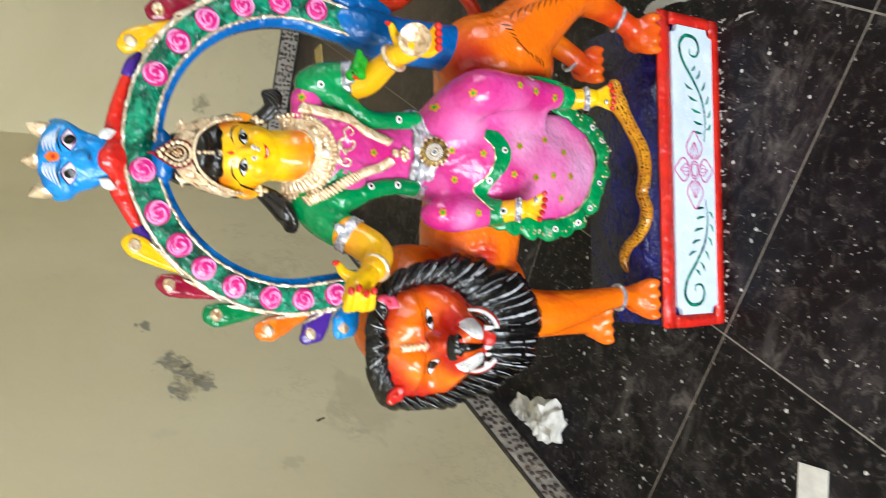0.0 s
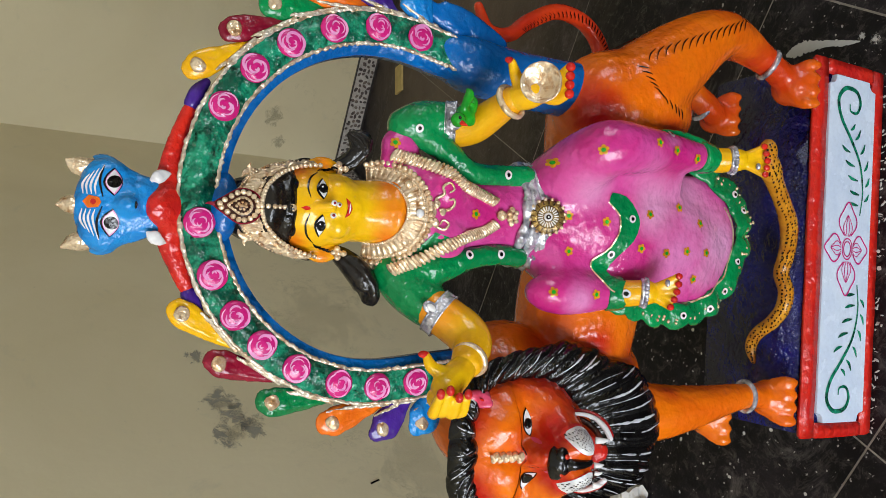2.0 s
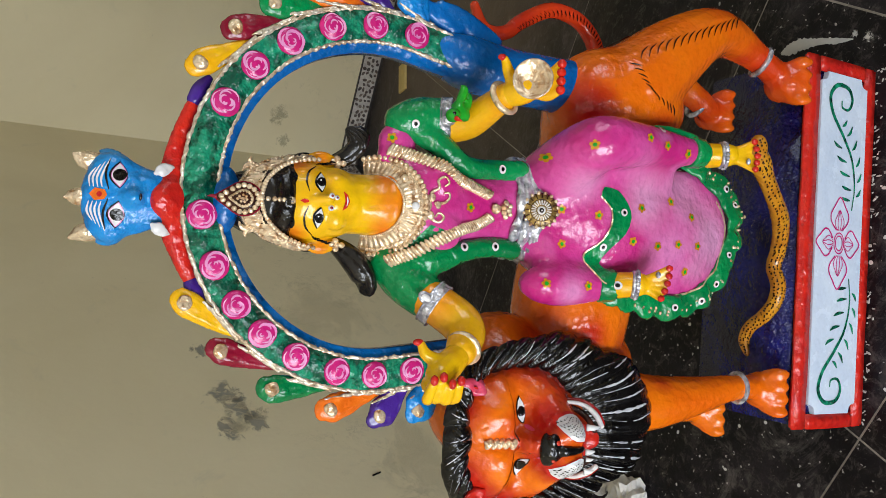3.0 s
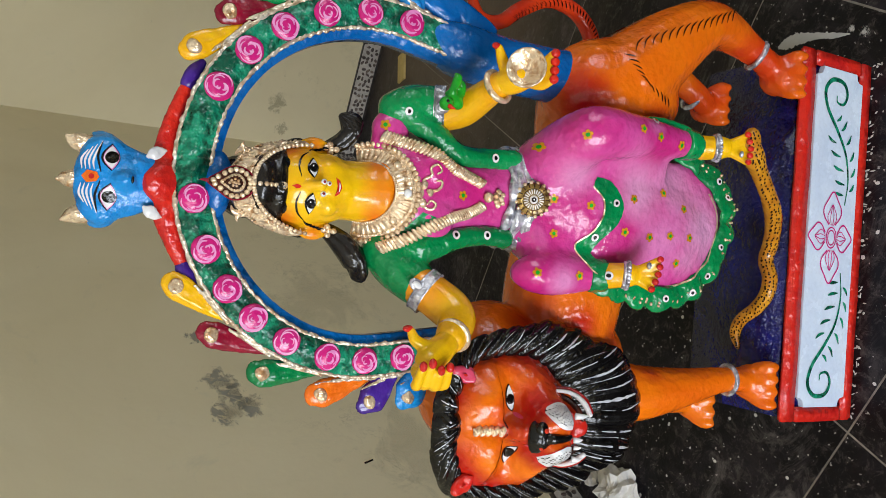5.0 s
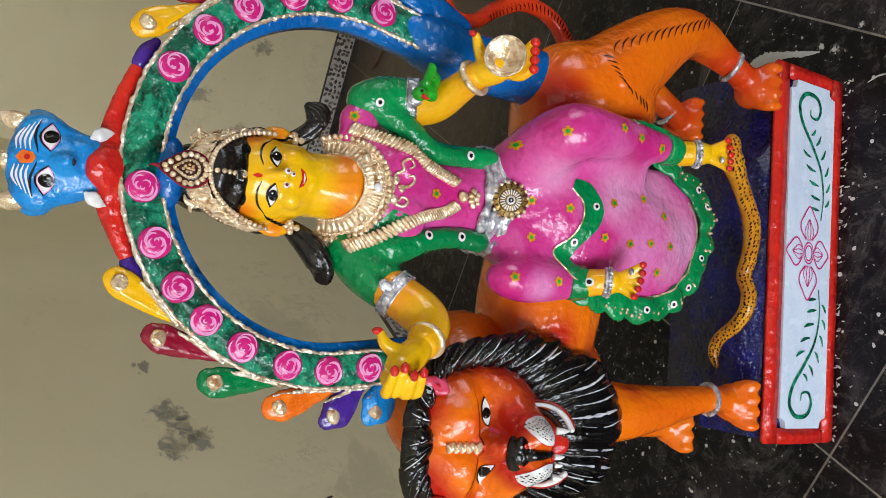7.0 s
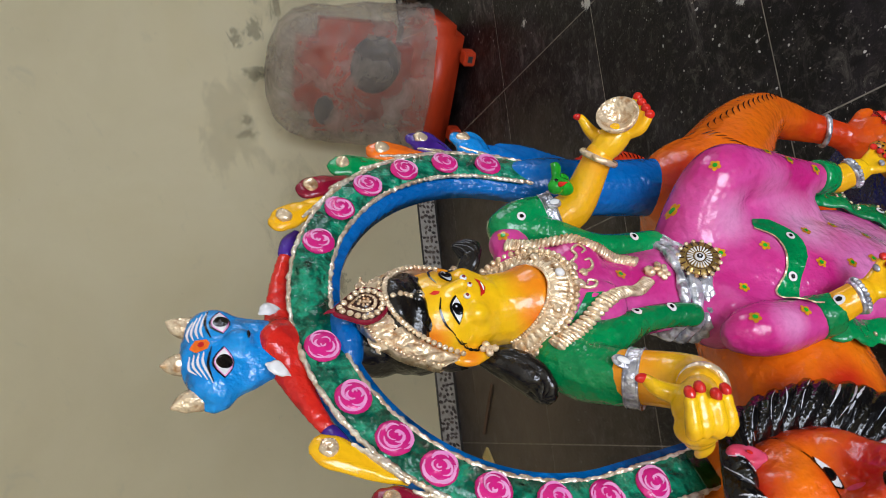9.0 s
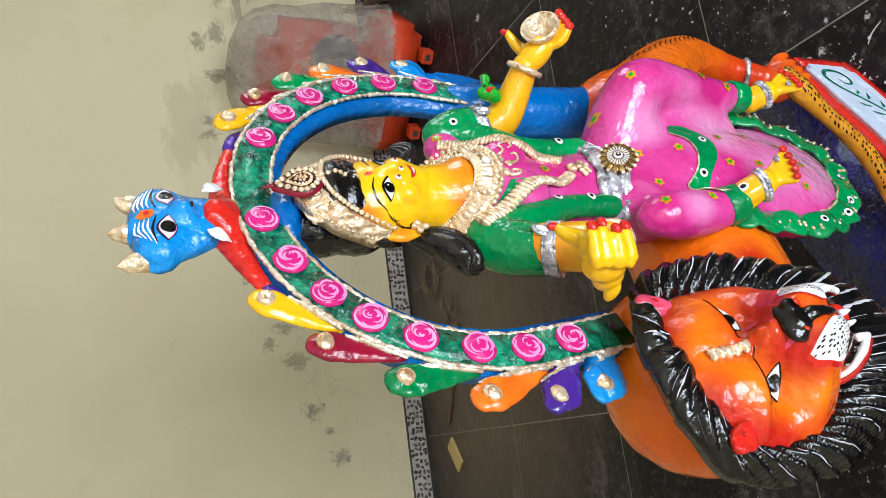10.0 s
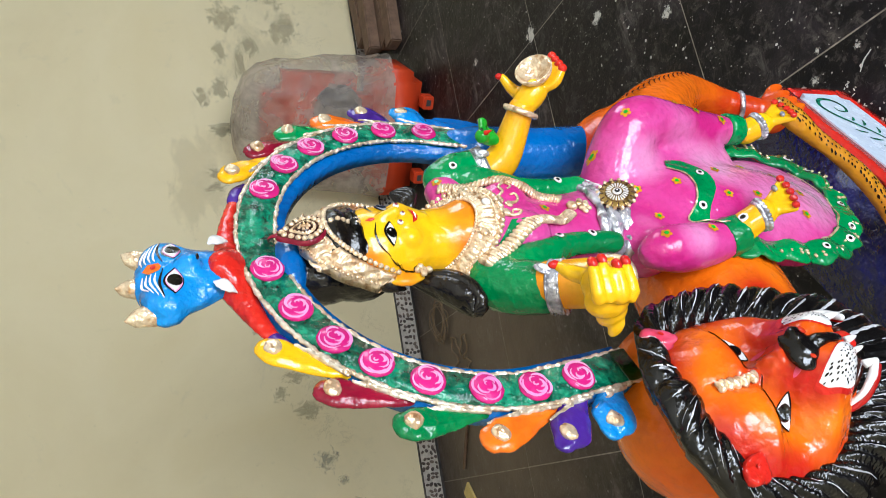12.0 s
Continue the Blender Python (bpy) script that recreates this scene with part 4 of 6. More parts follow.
def face_patch(outline, mt, lift, sub=5, rings=6):
    """A patch of paint on the face from an outline in x, z."""
    o = spline(list(outline) + [outline[0]], sub)[:-1]
    c, n = o.mean(axis=0), len(o)
    vs, fs = [(c[0], face_y(*c) - lift, c[1])], [(0, 1 + i, 1 + (i + 1) % n) for i in range(n)]
    for k in range(1, rings + 1):
        for q in o:
            p = c + (q - c) * k / rings
            vs.append((p[0], face_y(*p) - lift, p[1]))
    for k in range(rings - 1):
        fs += [(1 + k * n + i, 1 + (k + 1) * n + i, 1 + (k + 1) * n + (i + 1) % n, 1 + k * n + (i + 1) % n) for i in range(n)]
    lion.add((vs, fs), mt)


def face_line(pts, width, mt, lift=0.0022):
    q = spline(pts, 6)
    vs, fs, n = [], [], len(q)
    for i in range(n):
        d = q[min(i + 1, n - 1)] - q[max(i - 1, 0)]
        w = np.array((-d[1], d[0])) / np.linalg.norm(d) * width / 2 * (0.25 + 0.75 * math.sin(math.pi * min(0.95, max(0.05, i / (n - 1)))))
        for e in (q[i] + w, q[i] - w):
            vs.append((e[0], face_y(*e) - lift, e[1]))
        if i:
            fs.append((2 * i - 2, 2 * i - 1, 2 * i + 1, 2 * i))
    lion.add((vs, fs), mt)


for cx, cz, s in ((-0.3145, 0.8685, 1), (-0.401, 0.8595, -1)):
    eye = [(a * (0.9 if s > 0 else 0.7), b * 0.8) for a, b in ((0.0225, 0.0015), (0.012, 0.0068), (-0.001, 0.007), (-0.012, 0.003), (-0.0195, -0.005), (-0.008, -0.0085), (0.005, -0.0075), (0.015, -0.0035))]
    face_patch([(cx + s * a * 1.1, cz + b * 1.22 + 0.0004) for a, b in eye], BLACK, 0.0016)
    face_patch([(cx + s * a, cz + b) for a, b in eye], WHITE, 0.0026)
    face_patch([(cx - s * 0.001 + 0.008 * math.cos(i * math.tau / 12), cz - 0.0006 + 0.0066 * math.sin(i * math.tau / 12)) for i in range(12)], UMBER, 0.0032)
    face_patch([(cx - s * 0.001 + 0.0068 * math.cos(i * math.tau / 12), cz - 0.0006 + 0.0056 * math.sin(i * math.tau / 12)) for i in range(12)], BLACK, 0.0037)
    face_patch([(cx - s * 0.023 + 0.0035 * math.cos(i * math.tau / 8), cz - 0.0075 + 0.003 * math.sin(i * math.tau / 8)) for i in range(8)], EAR_PINK, 0.0018)
# the brow's edge is drawn in one dark line over both eyes
face_line([(x, brow_z(x) + 0.0006) for x in (-0.289, -0.303, -0.318, -0.332, -0.346, -0.357)], 0.005, BLACK, 0.0016)
face_line([(x, brow_z(x) + 0.0006) for x in (-0.364, -0.376, -0.39, -0.406, -0.42, -0.433)], 0.0054, BLACK, 0.0016)
# twisted gold forehead mark
for i in range(5):
    z = 0.8845 + 0.0098 * i
    lion.add(ell((-0.362, face_y(-0.362, z) - 0.003, z), (0.0098, 0.006, 0.0056), (0, 32, 0), 12, 8), GOLD)
    lion.add(ell((-0.3625, face_y(-0.362, z) - 0.0045, z + 0.0045), (0.0068, 0.0048, 0.003), (0, -36, 0), 10, 6), GOLD)
# whisker pads: white drops with dark spots
PAD = [(0.004, 0.025), (0.0135, 0.018), (0.0185, 0.005), (0.0165, -0.012), (0.006, -0.023), (-0.011, -0.023), (-0.0185, -0.01), (-0.015, 0.008), (-0.006, 0.02)]
for cx, s in ((-0.331, 1), (-0.3925, -1)):
    face_patch([(cx + s * u * 1.12 + s * 0.001, 0.812 + w * 1.1) for u, w in PAD], RED, 0.0014, 5, 8)
    face_patch([(cx + s * u, 0.812 + w) for u, w in PAD], WHITE, 0.0026, 5, 8)
    for i in range(11):
        for j in range(18):
            u, w = (i - 5) * 0.0039 + (j % 2) * 0.0019 + rng.uniform(-0.0009, 0.0009), (j - 8) * 0.0037 + rng.uniform(-0.0008, 0.0008)
            lim = steps([(0.025, 0.001), (0.017, 0.007), (0.004, 0.0145), (-0.012, 0.0145), (-0.021, 0.007)], w)
            if abs(u - 0.001 - 0.2 * max(0, w)) < lim and -0.021 < w < 0.023:
                r = rng.uniform(0.0006, 0.0011)
                face_patch([(cx + s * u + r * math.cos(q * math.tau / 6), 0.812 + w + r * 1.2 * math.sin(q * math.tau / 6)) for q in range(6)], BLACK, 0.0036, 1, 1)
# nose: a broad black cushion over the front of the muzzle
def on_face(x, z, out=0.0):
    return (x, face_y(x, z) - out, z)


lion.add(merged([ell(on_face(-0.363, 0.853, -0.002), (0.025, 0.0085, 0.009)), ell(on_face(-0.363, 0.842, -0.002), (0.018, 0.009, 0.017)), ell(on_face(-0.349, 0.846, 0.0), (0.0115, 0.008, 0.0105)), ell(on_face(-0.377, 0.846, 0.0), (0.0115, 0.008, 0.0105)),
                 tube([(*on_face(-0.363, 0.83, 0.0), 0.0095), (*on_face(-0.363, 0.812, 0.0), 0.007), (*on_face(-0.362, 0.796, 0.0), 0.0055)], 10, 4)], 0.0028, 3), BLACK)
for x, tilt in ((-0.35, 24), (-0.377, -24)):
    p = on_face(x, 0.844, 0.0078)
    lion.add(ell(p, (0.0038, 0.0022, 0.0058), (20, tilt, 0), 12, 8), DARK_ORANGE)
# mouth: a dark gap, bands of teeth along both corners, fangs and tongue
for s, line in ((1, [(-0.305, -0.036, 0.812, 0.0016), (-0.3, -0.05, 0.79, 0.0028), (-0.303, -0.064, 0.773, 0.0036), (-0.315, -0.078, 0.762, 0.0046), (-0.331, -0.088, 0.757, 0.004)]),
                (-1, [(-0.41, -0.02, 0.806, 0.0016), (-0.414, -0.04, 0.794, 0.0028), (-0.413, -0.058, 0.781, 0.0036), (-0.403, -0.075, 0.77, 0.0046), (-0.392, -0.086, 0.763, 0.004)])):
    lion.add(tube(line, 10, 5), WHITE)
    lion.add(tube([(x + s * 0.003, y + 0.006, z - 0.005, r * 1.2) for x, y, z, r in line], 8, 5), REDDISH_LIP)
    lion.add(tube([(x - s * 0.009, y + 0.012, z + 0.005, 0.005) for x, y, z, r in line], 8, 5), UMBER)
lion.add(merged([ell((-0.353, -0.072, 0.762), (0.015, 0.012, 0.012)), ell((-0.357, -0.058, 0.772), (0.028, 0.02, 0.012))], 0.004, 3), RED)
for x, y, z, w, ln in ((-0.331, -0.095, 0.788, 0.0052, 0.022), (-0.3665, -0.097, 0.79, 0.0045, 0.014), (-0.397, -0.093, 0.788, 0.005, 0.015), (-0.379, -0.094, 0.786, 0.0036, 0.01)):
    lion.add(tube([(x, y + 0.004, z, w), (x, y, z - ln * 0.5, w * 0.78), (x + 0.001, y - 0.001, z - ln, 0.001)], 10, 3, 0.75, (0, 1, 0), False), WHITE)
# ears: small cupped leaves
for x, y, z, rot, mt in ((-0.279, -0.026, 0.952, 24, EAR_PINK), (-0.449, -0.014, 0.934, -40, RED)):
    lion.add(merged([ell((x, y + 0.006, z - 0.003), (0.0135, 0.008, 0.023), (12, rot, 0)), ell((x, y + 0.01, z - 0.012), (0.014, 0.01, 0.016), (12, rot, 0)), ring((x, y + 0.002, z - 0.003), 0.0085, 0.003, (78, rot, 0), 2.1)], 0.003, 7), mt)
    lion.add(ell((x, y - 0.004, z - 0.003), (0.002, 0.0015, 0.004), (12, rot, 0), 10, 8), RED)
# anklets
for c, axis in (((-0.299, 0.046, 0.316), (0, 0.15, 1)), ((0.343, 0.03, 0.312), (0.4, 0.27, 0.87)), ((0.292, 0.205, 0.3), (0.41, 0.05, 0.91))):
    lion.add(bangle(c, axis, 0.0275, 0.0055), SILVER)

lion.ground()
# hair strokes on the hind leg and tail
for i in range(15):
    t = i / 14
    x, z = 0.285 + 0.1 * t, 0.66 - 0.22 * t
    lion.lay(lion.stroke([(x - 0.012, 0, z - 0.005), (x + 0.004, 0, z - 0.012), (x + 0.016, 0, z - 0.024)], (0.1, 1, -0.2), 0.0024, BLACK, sub=3))
for x, z, t in spline([(0.263, 0.675, 0), (0.245, 0.663, 0.2), (0.229, 0.649, 0.4), (0.216, 0.629, 0.6), (0.208, 0.602, 0.8), (0.205, 0.579, 1)], 2):
    dx, dz = -0.004 - 0.012 * t, -0.018 + 0.011 * t
    lion.lay(lion.stroke([(x, 0, z), (x + dx * 0.5, 0, z + dz * 0.5 - 0.0015), (x + dx, 0, z + dz)], (0, 1, -0.2), 0.0022, BLACK, sub=3))
tail = spline([(0.29, 0.62), (0.345, 0.63), (0.383, 0.67), (0.388, 0.735), (0.35, 0.805), (0.315, 0.85)], 7)
for i in range(5, len(tail) - 4):
    d = tail[i + 1] - tail[i - 1]
    n = np.array((-d[1], d[0])) / np.linalg.norm(d)
    a, b = tail[i] + n * 0.011, tail[i] + n * 0.001 + d * 0.35
    lion.lay(lion.stroke([(a[0], 0.06, a[1]), ((a[0] + b[0]) / 2, 0.06, (a[1] + b[1]) / 2), (b[0], 0.06, b[1])], (0, 1, -0.1), 0.0024, BLACK, sub=2))
lion.finish("lion_statue", "glossy orange painted clay lion with black mane", "statue")
# ---- the seated woman ----
def uneven(shape, k):
    """Hand-pressed clay: pushes a shape in and out by about k metres."""
    return [tuple(Vector(p) + k * Vector((noise.noise(Vector(p) * 70), noise.noise(Vector(p) * 70 + Vector((9, 0, 0))), noise.noise(Vector(p) * 70 + Vector((0, 9, 0)))))) for p in shape[0]], shape[1]


wo = Figure()
# skin: head, neck, forearms, feet
wo.add(merged([ell((-0.0215, 0.056, 1.203), (0.0585, 0.056, 0.066)), ell((-0.0195, 0.044, 1.168), (0.0515, 0.044, 0.05)),
               ell((-0.0195, 0.022, 1.146), (0.024, 0.02, 0.018)), tube([(-0.0225, 0.0, 1.205, 0.006), (-0.021, -0.007, 1.186, 0.0085)], 10, 4),
               ell((-0.045, 0.016, 1.17), (0.017, 0.015, 0.017)), ell((0.004, 0.018, 1.171), (0.017, 0.015, 0.017)),
               tube([(-0.0195, 0.053, 1.16, 0.045), (-0.018, 0.05, 1.125, 0.045), (-0.0175, 0.048, 1.1, 0.047), (-0.0165, 0.045, 1.078, 0.053)], 20),
               tube([(-0.083, 0.052, 1.196, 0.009), (-0.087, 0.05, 1.178, 0.0105), (-0.081, 0.05, 1.158, 0.008)], 10, 4, 0.7), tube([(0.041, 0.056, 1.2, 0.009), (0.045, 0.054, 1.182, 0.0105), (0.039, 0.054, 1.162, 0.008)], 10, 4, 0.7)], 0.0035, 4), YELLOW)
wo.add(merged([tube([(0.12, 0.032, 0.985, 0.03), (0.125, 0.01, 0.965, 0.027), (0.145, -0.035, 0.95, 0.022), (0.155, -0.06, 0.944, 0.02)], 14),
               tube([(-0.15, 0.012, 1.02, 0.031), (-0.18, -0.017, 0.981, 0.032), (-0.199, -0.04, 0.977, 0.029), (-0.222, -0.068, 1.0, 0.023)], 14)], 0.004, 4), SKIN_SHADE)


def hand(wrist, palm, tips, thumb, r=0.0085, extra=()):
    w, p = np.array(wrist), np.array(palm)
    parts = [tube([(*w, 0.018), (*((w + p) / 2), 0.021), (*p, 0.02)], 12, 4)]
    n = len(tips)
    for tip, knuckle in tips:
        t, k = np.array(tip), np.array(knuckle)
        parts.append(tube([(*p, r), (*k, r), (*t, r * 0.8)], 8, 4))
    tk = np.array(thumb[1])
    parts.append(tube([(*((w + p) / 2), 0.011), (*tk, 0.0095), (*thumb[0], 0.006)], 8, 4))
    parts += [ell(c, r) for c, r in extra]
    return merged(parts, 0.0026, 2)


lt = [((0.158 + 0.0125 * i, -0.122, 0.896), (0.152 + 0.009 * i, -0.104, 0.905)) for i in range(4)]
wo.add(hand((0.155, -0.06, 0.944), (0.163, -0.085, 0.925), lt, ((0.2, -0.084, 0.966), (0.184, -0.072, 0.95))), YELLOW)
for tip, _ in lt:
    wo.add(ell((tip[0], tip[1] - 0.004, tip[2]), (0.0068, 0.0068, 0.0068), (0, 0, 0), 10, 8), RED)
wo.add(ell((0.201, -0.084, 0.97), (0.005, 0.005, 0.007), (0, 0, 0), 10, 8), RED)
rt = [((x, -0.119, z), (-0.283 + 0.3 * (x + 0.259), -0.1, z - 0.002)) for x, z in ((-0.258, 1.066), (-0.254, 1.0525), (-0.263, 1.039), (-0.259, 1.026))]
wo.add(hand((-0.222, -0.068, 1.0), (-0.252, -0.09, 1.044), rt, ((-0.209, -0.078, 1.068), (-0.226, -0.082, 1.058)), 0.0082, [((-0.266, -0.078, 1.036), (0.019, 0.02, 0.026)), ((-0.268, -0.062, 1.024), (0.013, 0.02, 0.018)), ((-0.275, -0.045, 1.014), (0.007, 0.016, 0.009))]), YELLOW)
for tip, _ in rt:
    wo.add(ell((tip[0] + 0.005, tip[1] - 0.004, tip[2]), (0.0072, 0.0055, 0.0055), (0, 0, 0), 10, 8), RED)
wo.add(ell((-0.208, -0.079, 1.072), (0.005, 0.005, 0.008), (0, 0, 0), 10, 8), RED)


def foot(ankle, heel, toes, r=0.0085):
    a, h = np.array(ankle), np.array(heel)
    parts = [tube([(*a, 0.022), (*((a + h) / 2), 0.021), (*h, 0.02)], 12, 4)]
    for t in toes:
        t = np.array(t)
        parts.append(tube([(*(h + (t - h) * 0.1), 0.0105), (*(h + (t - h) * 0.55), 0.0072), (*t, 0.0058)], 8, 4))
    return merged(parts, 0.0026, 2)


ftr = [(-0.082 - 0.0122 * i, -0.093 + 0.002 * i, (0.643, 0.641, 0.642, 0.645, 0.65)[i]) for i in range(5)]
wo.add(foot((-0.114, -0.04, 0.7), (-0.11, -0.062, 0.675), ftr), YELLOW)
ftl = [(0.1 + 0.012 * i, -0.09 + 0.001 * i, (0.456, 0.452, 0.45, 0.452, 0.456)[i]) for i in range(5)]
wo.add(foot((0.122, -0.045, 0.52), (0.125, -0.062, 0.487), ftl), YELLOW)
for t in ftr + ftl:
    wo.add(ell((t[0], t[1] - 0.006, t[2] + 0.004), (0.0056, 0.005, 0.0062), (0, 0, 0), 8, 6), RED)
for c, axis in (((-0.111, -0.055, 0.682), (0.05, 0.55, 0.83)), ((0.1235, -0.055, 0.5), (-0.05, 0.5, 0.86))):
    wo.add(bangle(c, axis, 0.0205, 0.0034), SILVER)
    turn = Vector(axis).normalized().to_track_quat("Z", "Y")
    for k in range(22):
        q = Vector(c) - Vector(axis).normalized() * 0.0055 + turn @ Vector((0.0218 * math.cos(k * math.tau / 22), 0.0218 * math.sin(k * math.tau / 22), 0))
        wo.add(ell(q, (0.004, 0.004, 0.004), (0, 0, 0), 8, 6), SILVER)
for c in ((-0.0935, -0.0905, 0.662), (0.113, -0.089, 0.47)):
    wo.add(ell(c, (0.006, 0.0045, 0.0035), (0, 0, 0), 10, 6), SILVER)

# bowl in the raised palm
bowl = [(0.0, 0.012), (0.016, 0.008), (0.026, -0.006), (0.029, -0.016), (0.0265, -0.016), (0.015, -0.002), (0.0, 0.002)]
bm_v, bm_f, seg = [], [], 22
ax = Vector((0.05, 0.75, -0.62)).normalized()
ux = ax.orthogonal().normalized()
uy = ax.cross(ux)
for r, h in bowl:
    for k in range(seg):
        a = k * math.tau / seg
        bm_v.append(Vector((0.17, -0.104, 0.927)) + ax * h + (ux * math.cos(a) + uy * math.sin(a)) * max(r, 0.0005))
for i in range(len(bowl) - 1):
    for k in range(seg):
        j = (k + 1) % seg
        bm_f.append((i * seg + k, i * seg + j, (i + 1) * seg + j, (i + 1) * seg + k))
wo.add((bm_v, bm_f), GOLD)

# clothes: bodice, sleeves, skirt
wo.add(merged([tube([(-0.015, 0.05, 1.086, 0.044), (-0.012, 0.05, 1.058, 0.082), (-0.013, 0.045, 1.0, 0.082), (-0.012, 0.045, 0.955, 0.066), (-0.006, 0.045, 0.9, 0.064), (0.0, 0.045, 0.84, 0.074)], 22, 5, 0.62),
               ell((-0.048, 0.012, 1.003), (0.033, 0.026, 0.034)), ell((0.022, 0.014, 1.007), (0.033, 0.026, 0.034)), ell((0.082, 0.046, 1.07), (0.03, 0.024, 0.03)), ell((0.06, 0.046, 1.07), (0.035, 0.024, 0.03))], 0.0045, 6), PINK)
wo.add(merged([tube([(0.112, 0.045, 1.07, 0.027), (0.124, 0.04, 1.04, 0.031), (0.128, 0.034, 1.0, 0.03)], 16),
               tube([(-0.098, 0.05, 1.065, 0.038), (-0.126, 0.036, 1.045, 0.037), (-0.15, 0.018, 1.018, 0.034)], 16),
               tube([(0.112, 0.04, 1.06, 0.022), (0.086, 0.026, 1.01, 0.02), (0.056, 0.018, 0.965, 0.017), (0.056, 0.02, 0.91, 0.017), (0.06, 0.02, 0.862, 0.018)], 12, 5),
               tube([(-0.1, 0.045, 1.07, 0.032), (-0.092, 0.024, 1.01, 0.026), (-0.074, 0.018, 0.955, 0.018), (-0.066, 0.02, 0.905, 0.017), (-0.068, 0.02, 0.868, 0.017)], 12, 5)], 0.0042, 4), GREEN)
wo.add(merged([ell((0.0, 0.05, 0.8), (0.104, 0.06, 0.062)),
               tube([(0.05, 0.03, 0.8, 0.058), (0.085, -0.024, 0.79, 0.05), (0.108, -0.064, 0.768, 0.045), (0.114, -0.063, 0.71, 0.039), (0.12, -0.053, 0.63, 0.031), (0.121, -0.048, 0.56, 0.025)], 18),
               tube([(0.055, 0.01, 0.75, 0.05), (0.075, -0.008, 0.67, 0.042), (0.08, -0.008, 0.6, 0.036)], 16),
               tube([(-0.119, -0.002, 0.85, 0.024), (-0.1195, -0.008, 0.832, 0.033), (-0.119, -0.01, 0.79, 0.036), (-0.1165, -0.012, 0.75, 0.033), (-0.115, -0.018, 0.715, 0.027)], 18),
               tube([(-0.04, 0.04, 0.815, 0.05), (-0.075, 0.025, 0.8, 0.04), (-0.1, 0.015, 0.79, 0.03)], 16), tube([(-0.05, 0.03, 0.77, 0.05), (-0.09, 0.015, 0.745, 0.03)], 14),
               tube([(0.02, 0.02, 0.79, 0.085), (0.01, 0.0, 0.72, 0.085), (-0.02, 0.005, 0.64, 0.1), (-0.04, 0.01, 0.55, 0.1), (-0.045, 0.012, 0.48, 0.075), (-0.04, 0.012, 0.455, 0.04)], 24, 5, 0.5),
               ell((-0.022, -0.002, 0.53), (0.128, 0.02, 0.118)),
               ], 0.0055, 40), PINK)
# green hem, scalloped round the lower skirt
hem = []
way_round = spline([(0.122, 0.545), (0.1, 0.5), (0.074, 0.452), (0.04, 0.42), (0.0, 0.412), (-0.042, 0.426), (-0.09, 0.452), (-0.126, 0.492), (-0.143, 0.54), (-0.146, 0.595), (-0.136, 0.65), (-0.125, 0.69)], 4)
for i, (x, z) in enumerate(way_round):
    sc = 1 + 0.014 * math.sin(i * 1.9)
    hem.append((-0.03 + (x + 0.03) * sc, -0.014 + 0.0035 * math.sin(i * 1.3), 0.55 + (z - 0.55) * sc, 0.0225 + 0.003 * math.sin(i * 1.9)))
wo.add(uneven(merged([tube(hem, 14, 3, 0.3, (0, 1, 0))], 0.0034, 1), 0.0016), GREEN)
wo.add(tube([(p[0] * 1.0 + (p[0] + 0.03) * 0.1, p[1] + 0.002, p[2] + (p[2] - 0.55) * 0.1, 0.0024 + 0.0012 * math.sin(i * 2.7)) for i, p in enumerate(hem[9:-4])], 6, 2), GOLD)
wo.add(uneven(merged([tube([(-0.1155, -0.018, 0.726, 0.0292), (-0.1148, -0.024, 0.712, 0.0288), (-0.114, -0.03, 0.698, 0.0272)], 20, 3, 1.0, (0, 1, 0), False)], 0.0035, 1), 0.001), GREEN)
wo.add(uneven(merged([tube([(0.1205, -0.051, 0.572, 0.0272), (0.121, -0.05, 0.556, 0.0268), (0.1215, -0.049, 0.54, 0.0255)], 20, 3, 1.0, (0, 1, 0), False), tube([(0.145, -0.05, 0.56, 0.009), (0.152, -0.045, 0.61, 0.009), (0.15, -0.045, 0.66, 0.006)], 8, 4)], 0.0035, 1), 0.001), GREEN)
hrg = random.Random(9)
for i in range(70):
    h = hem[hrg.randrange(3, len(hem) - 3)]
    k = hrg.uniform(0.02, 0.11)
    r = hrg.uniform(0.0012, 0.0026)
    wo.add(ell((h[0] + (h[0] + 0.03) * k, h[1] - 0.006, h[2] + (h[2] - 0.55) * k), (r * 1.5, r, r), (0, hrg.uniform(0, 180), 0), 7, 5), GOLD)
wo.ground()
# gold line inside the hem
wo.lay(wo.stroke([(-0.03 + (h[0] + 0.03) * 0.83, -0.05, 0.55 + (h[2] - 0.55) * 0.83) for h in hem[9:-9:3]], (0, 1, 0), 0.0034, GOLD, 0.001, 4, False))
# painted sash across the lap
SASH = spline([(0.044, 0.739), (0.04, 0.712), (0.018, 0.69), (-0.003, 0.683), (-0.03, 0.692), (-0.055, 0.716), (-0.08, 0.73), (-0.1, 0.722), (-0.113, 0.727), (-0.1, 0.745), (-0.083, 0.758), (-0.065, 0.759), (-0.046, 0.735), (-0.018, 0.72), (0.01, 0.723), (0.028, 0.743), (0.044, 0.739)], 2)
seq = [np.array(q) for q in SASH[:-1]]
half = len(seq) // 2
vs, fs = [], []
for i in range(half):
    a, b = seq[i], seq[-1 - i]
    for t in (0, 0.33, 0.67, 1):
        q = a + (b - a) * t
        vs.append(wo.land((q[0], -0.04, q[1]), FRONT, 0.0018))
    if i:
        fs += [(4 * i - 4 + k, 4 * i - 3 + k, 4 * i + 1 + k, 4 * i + k) for k in range(3)]
wo.lay((vs, fs, GREEN))
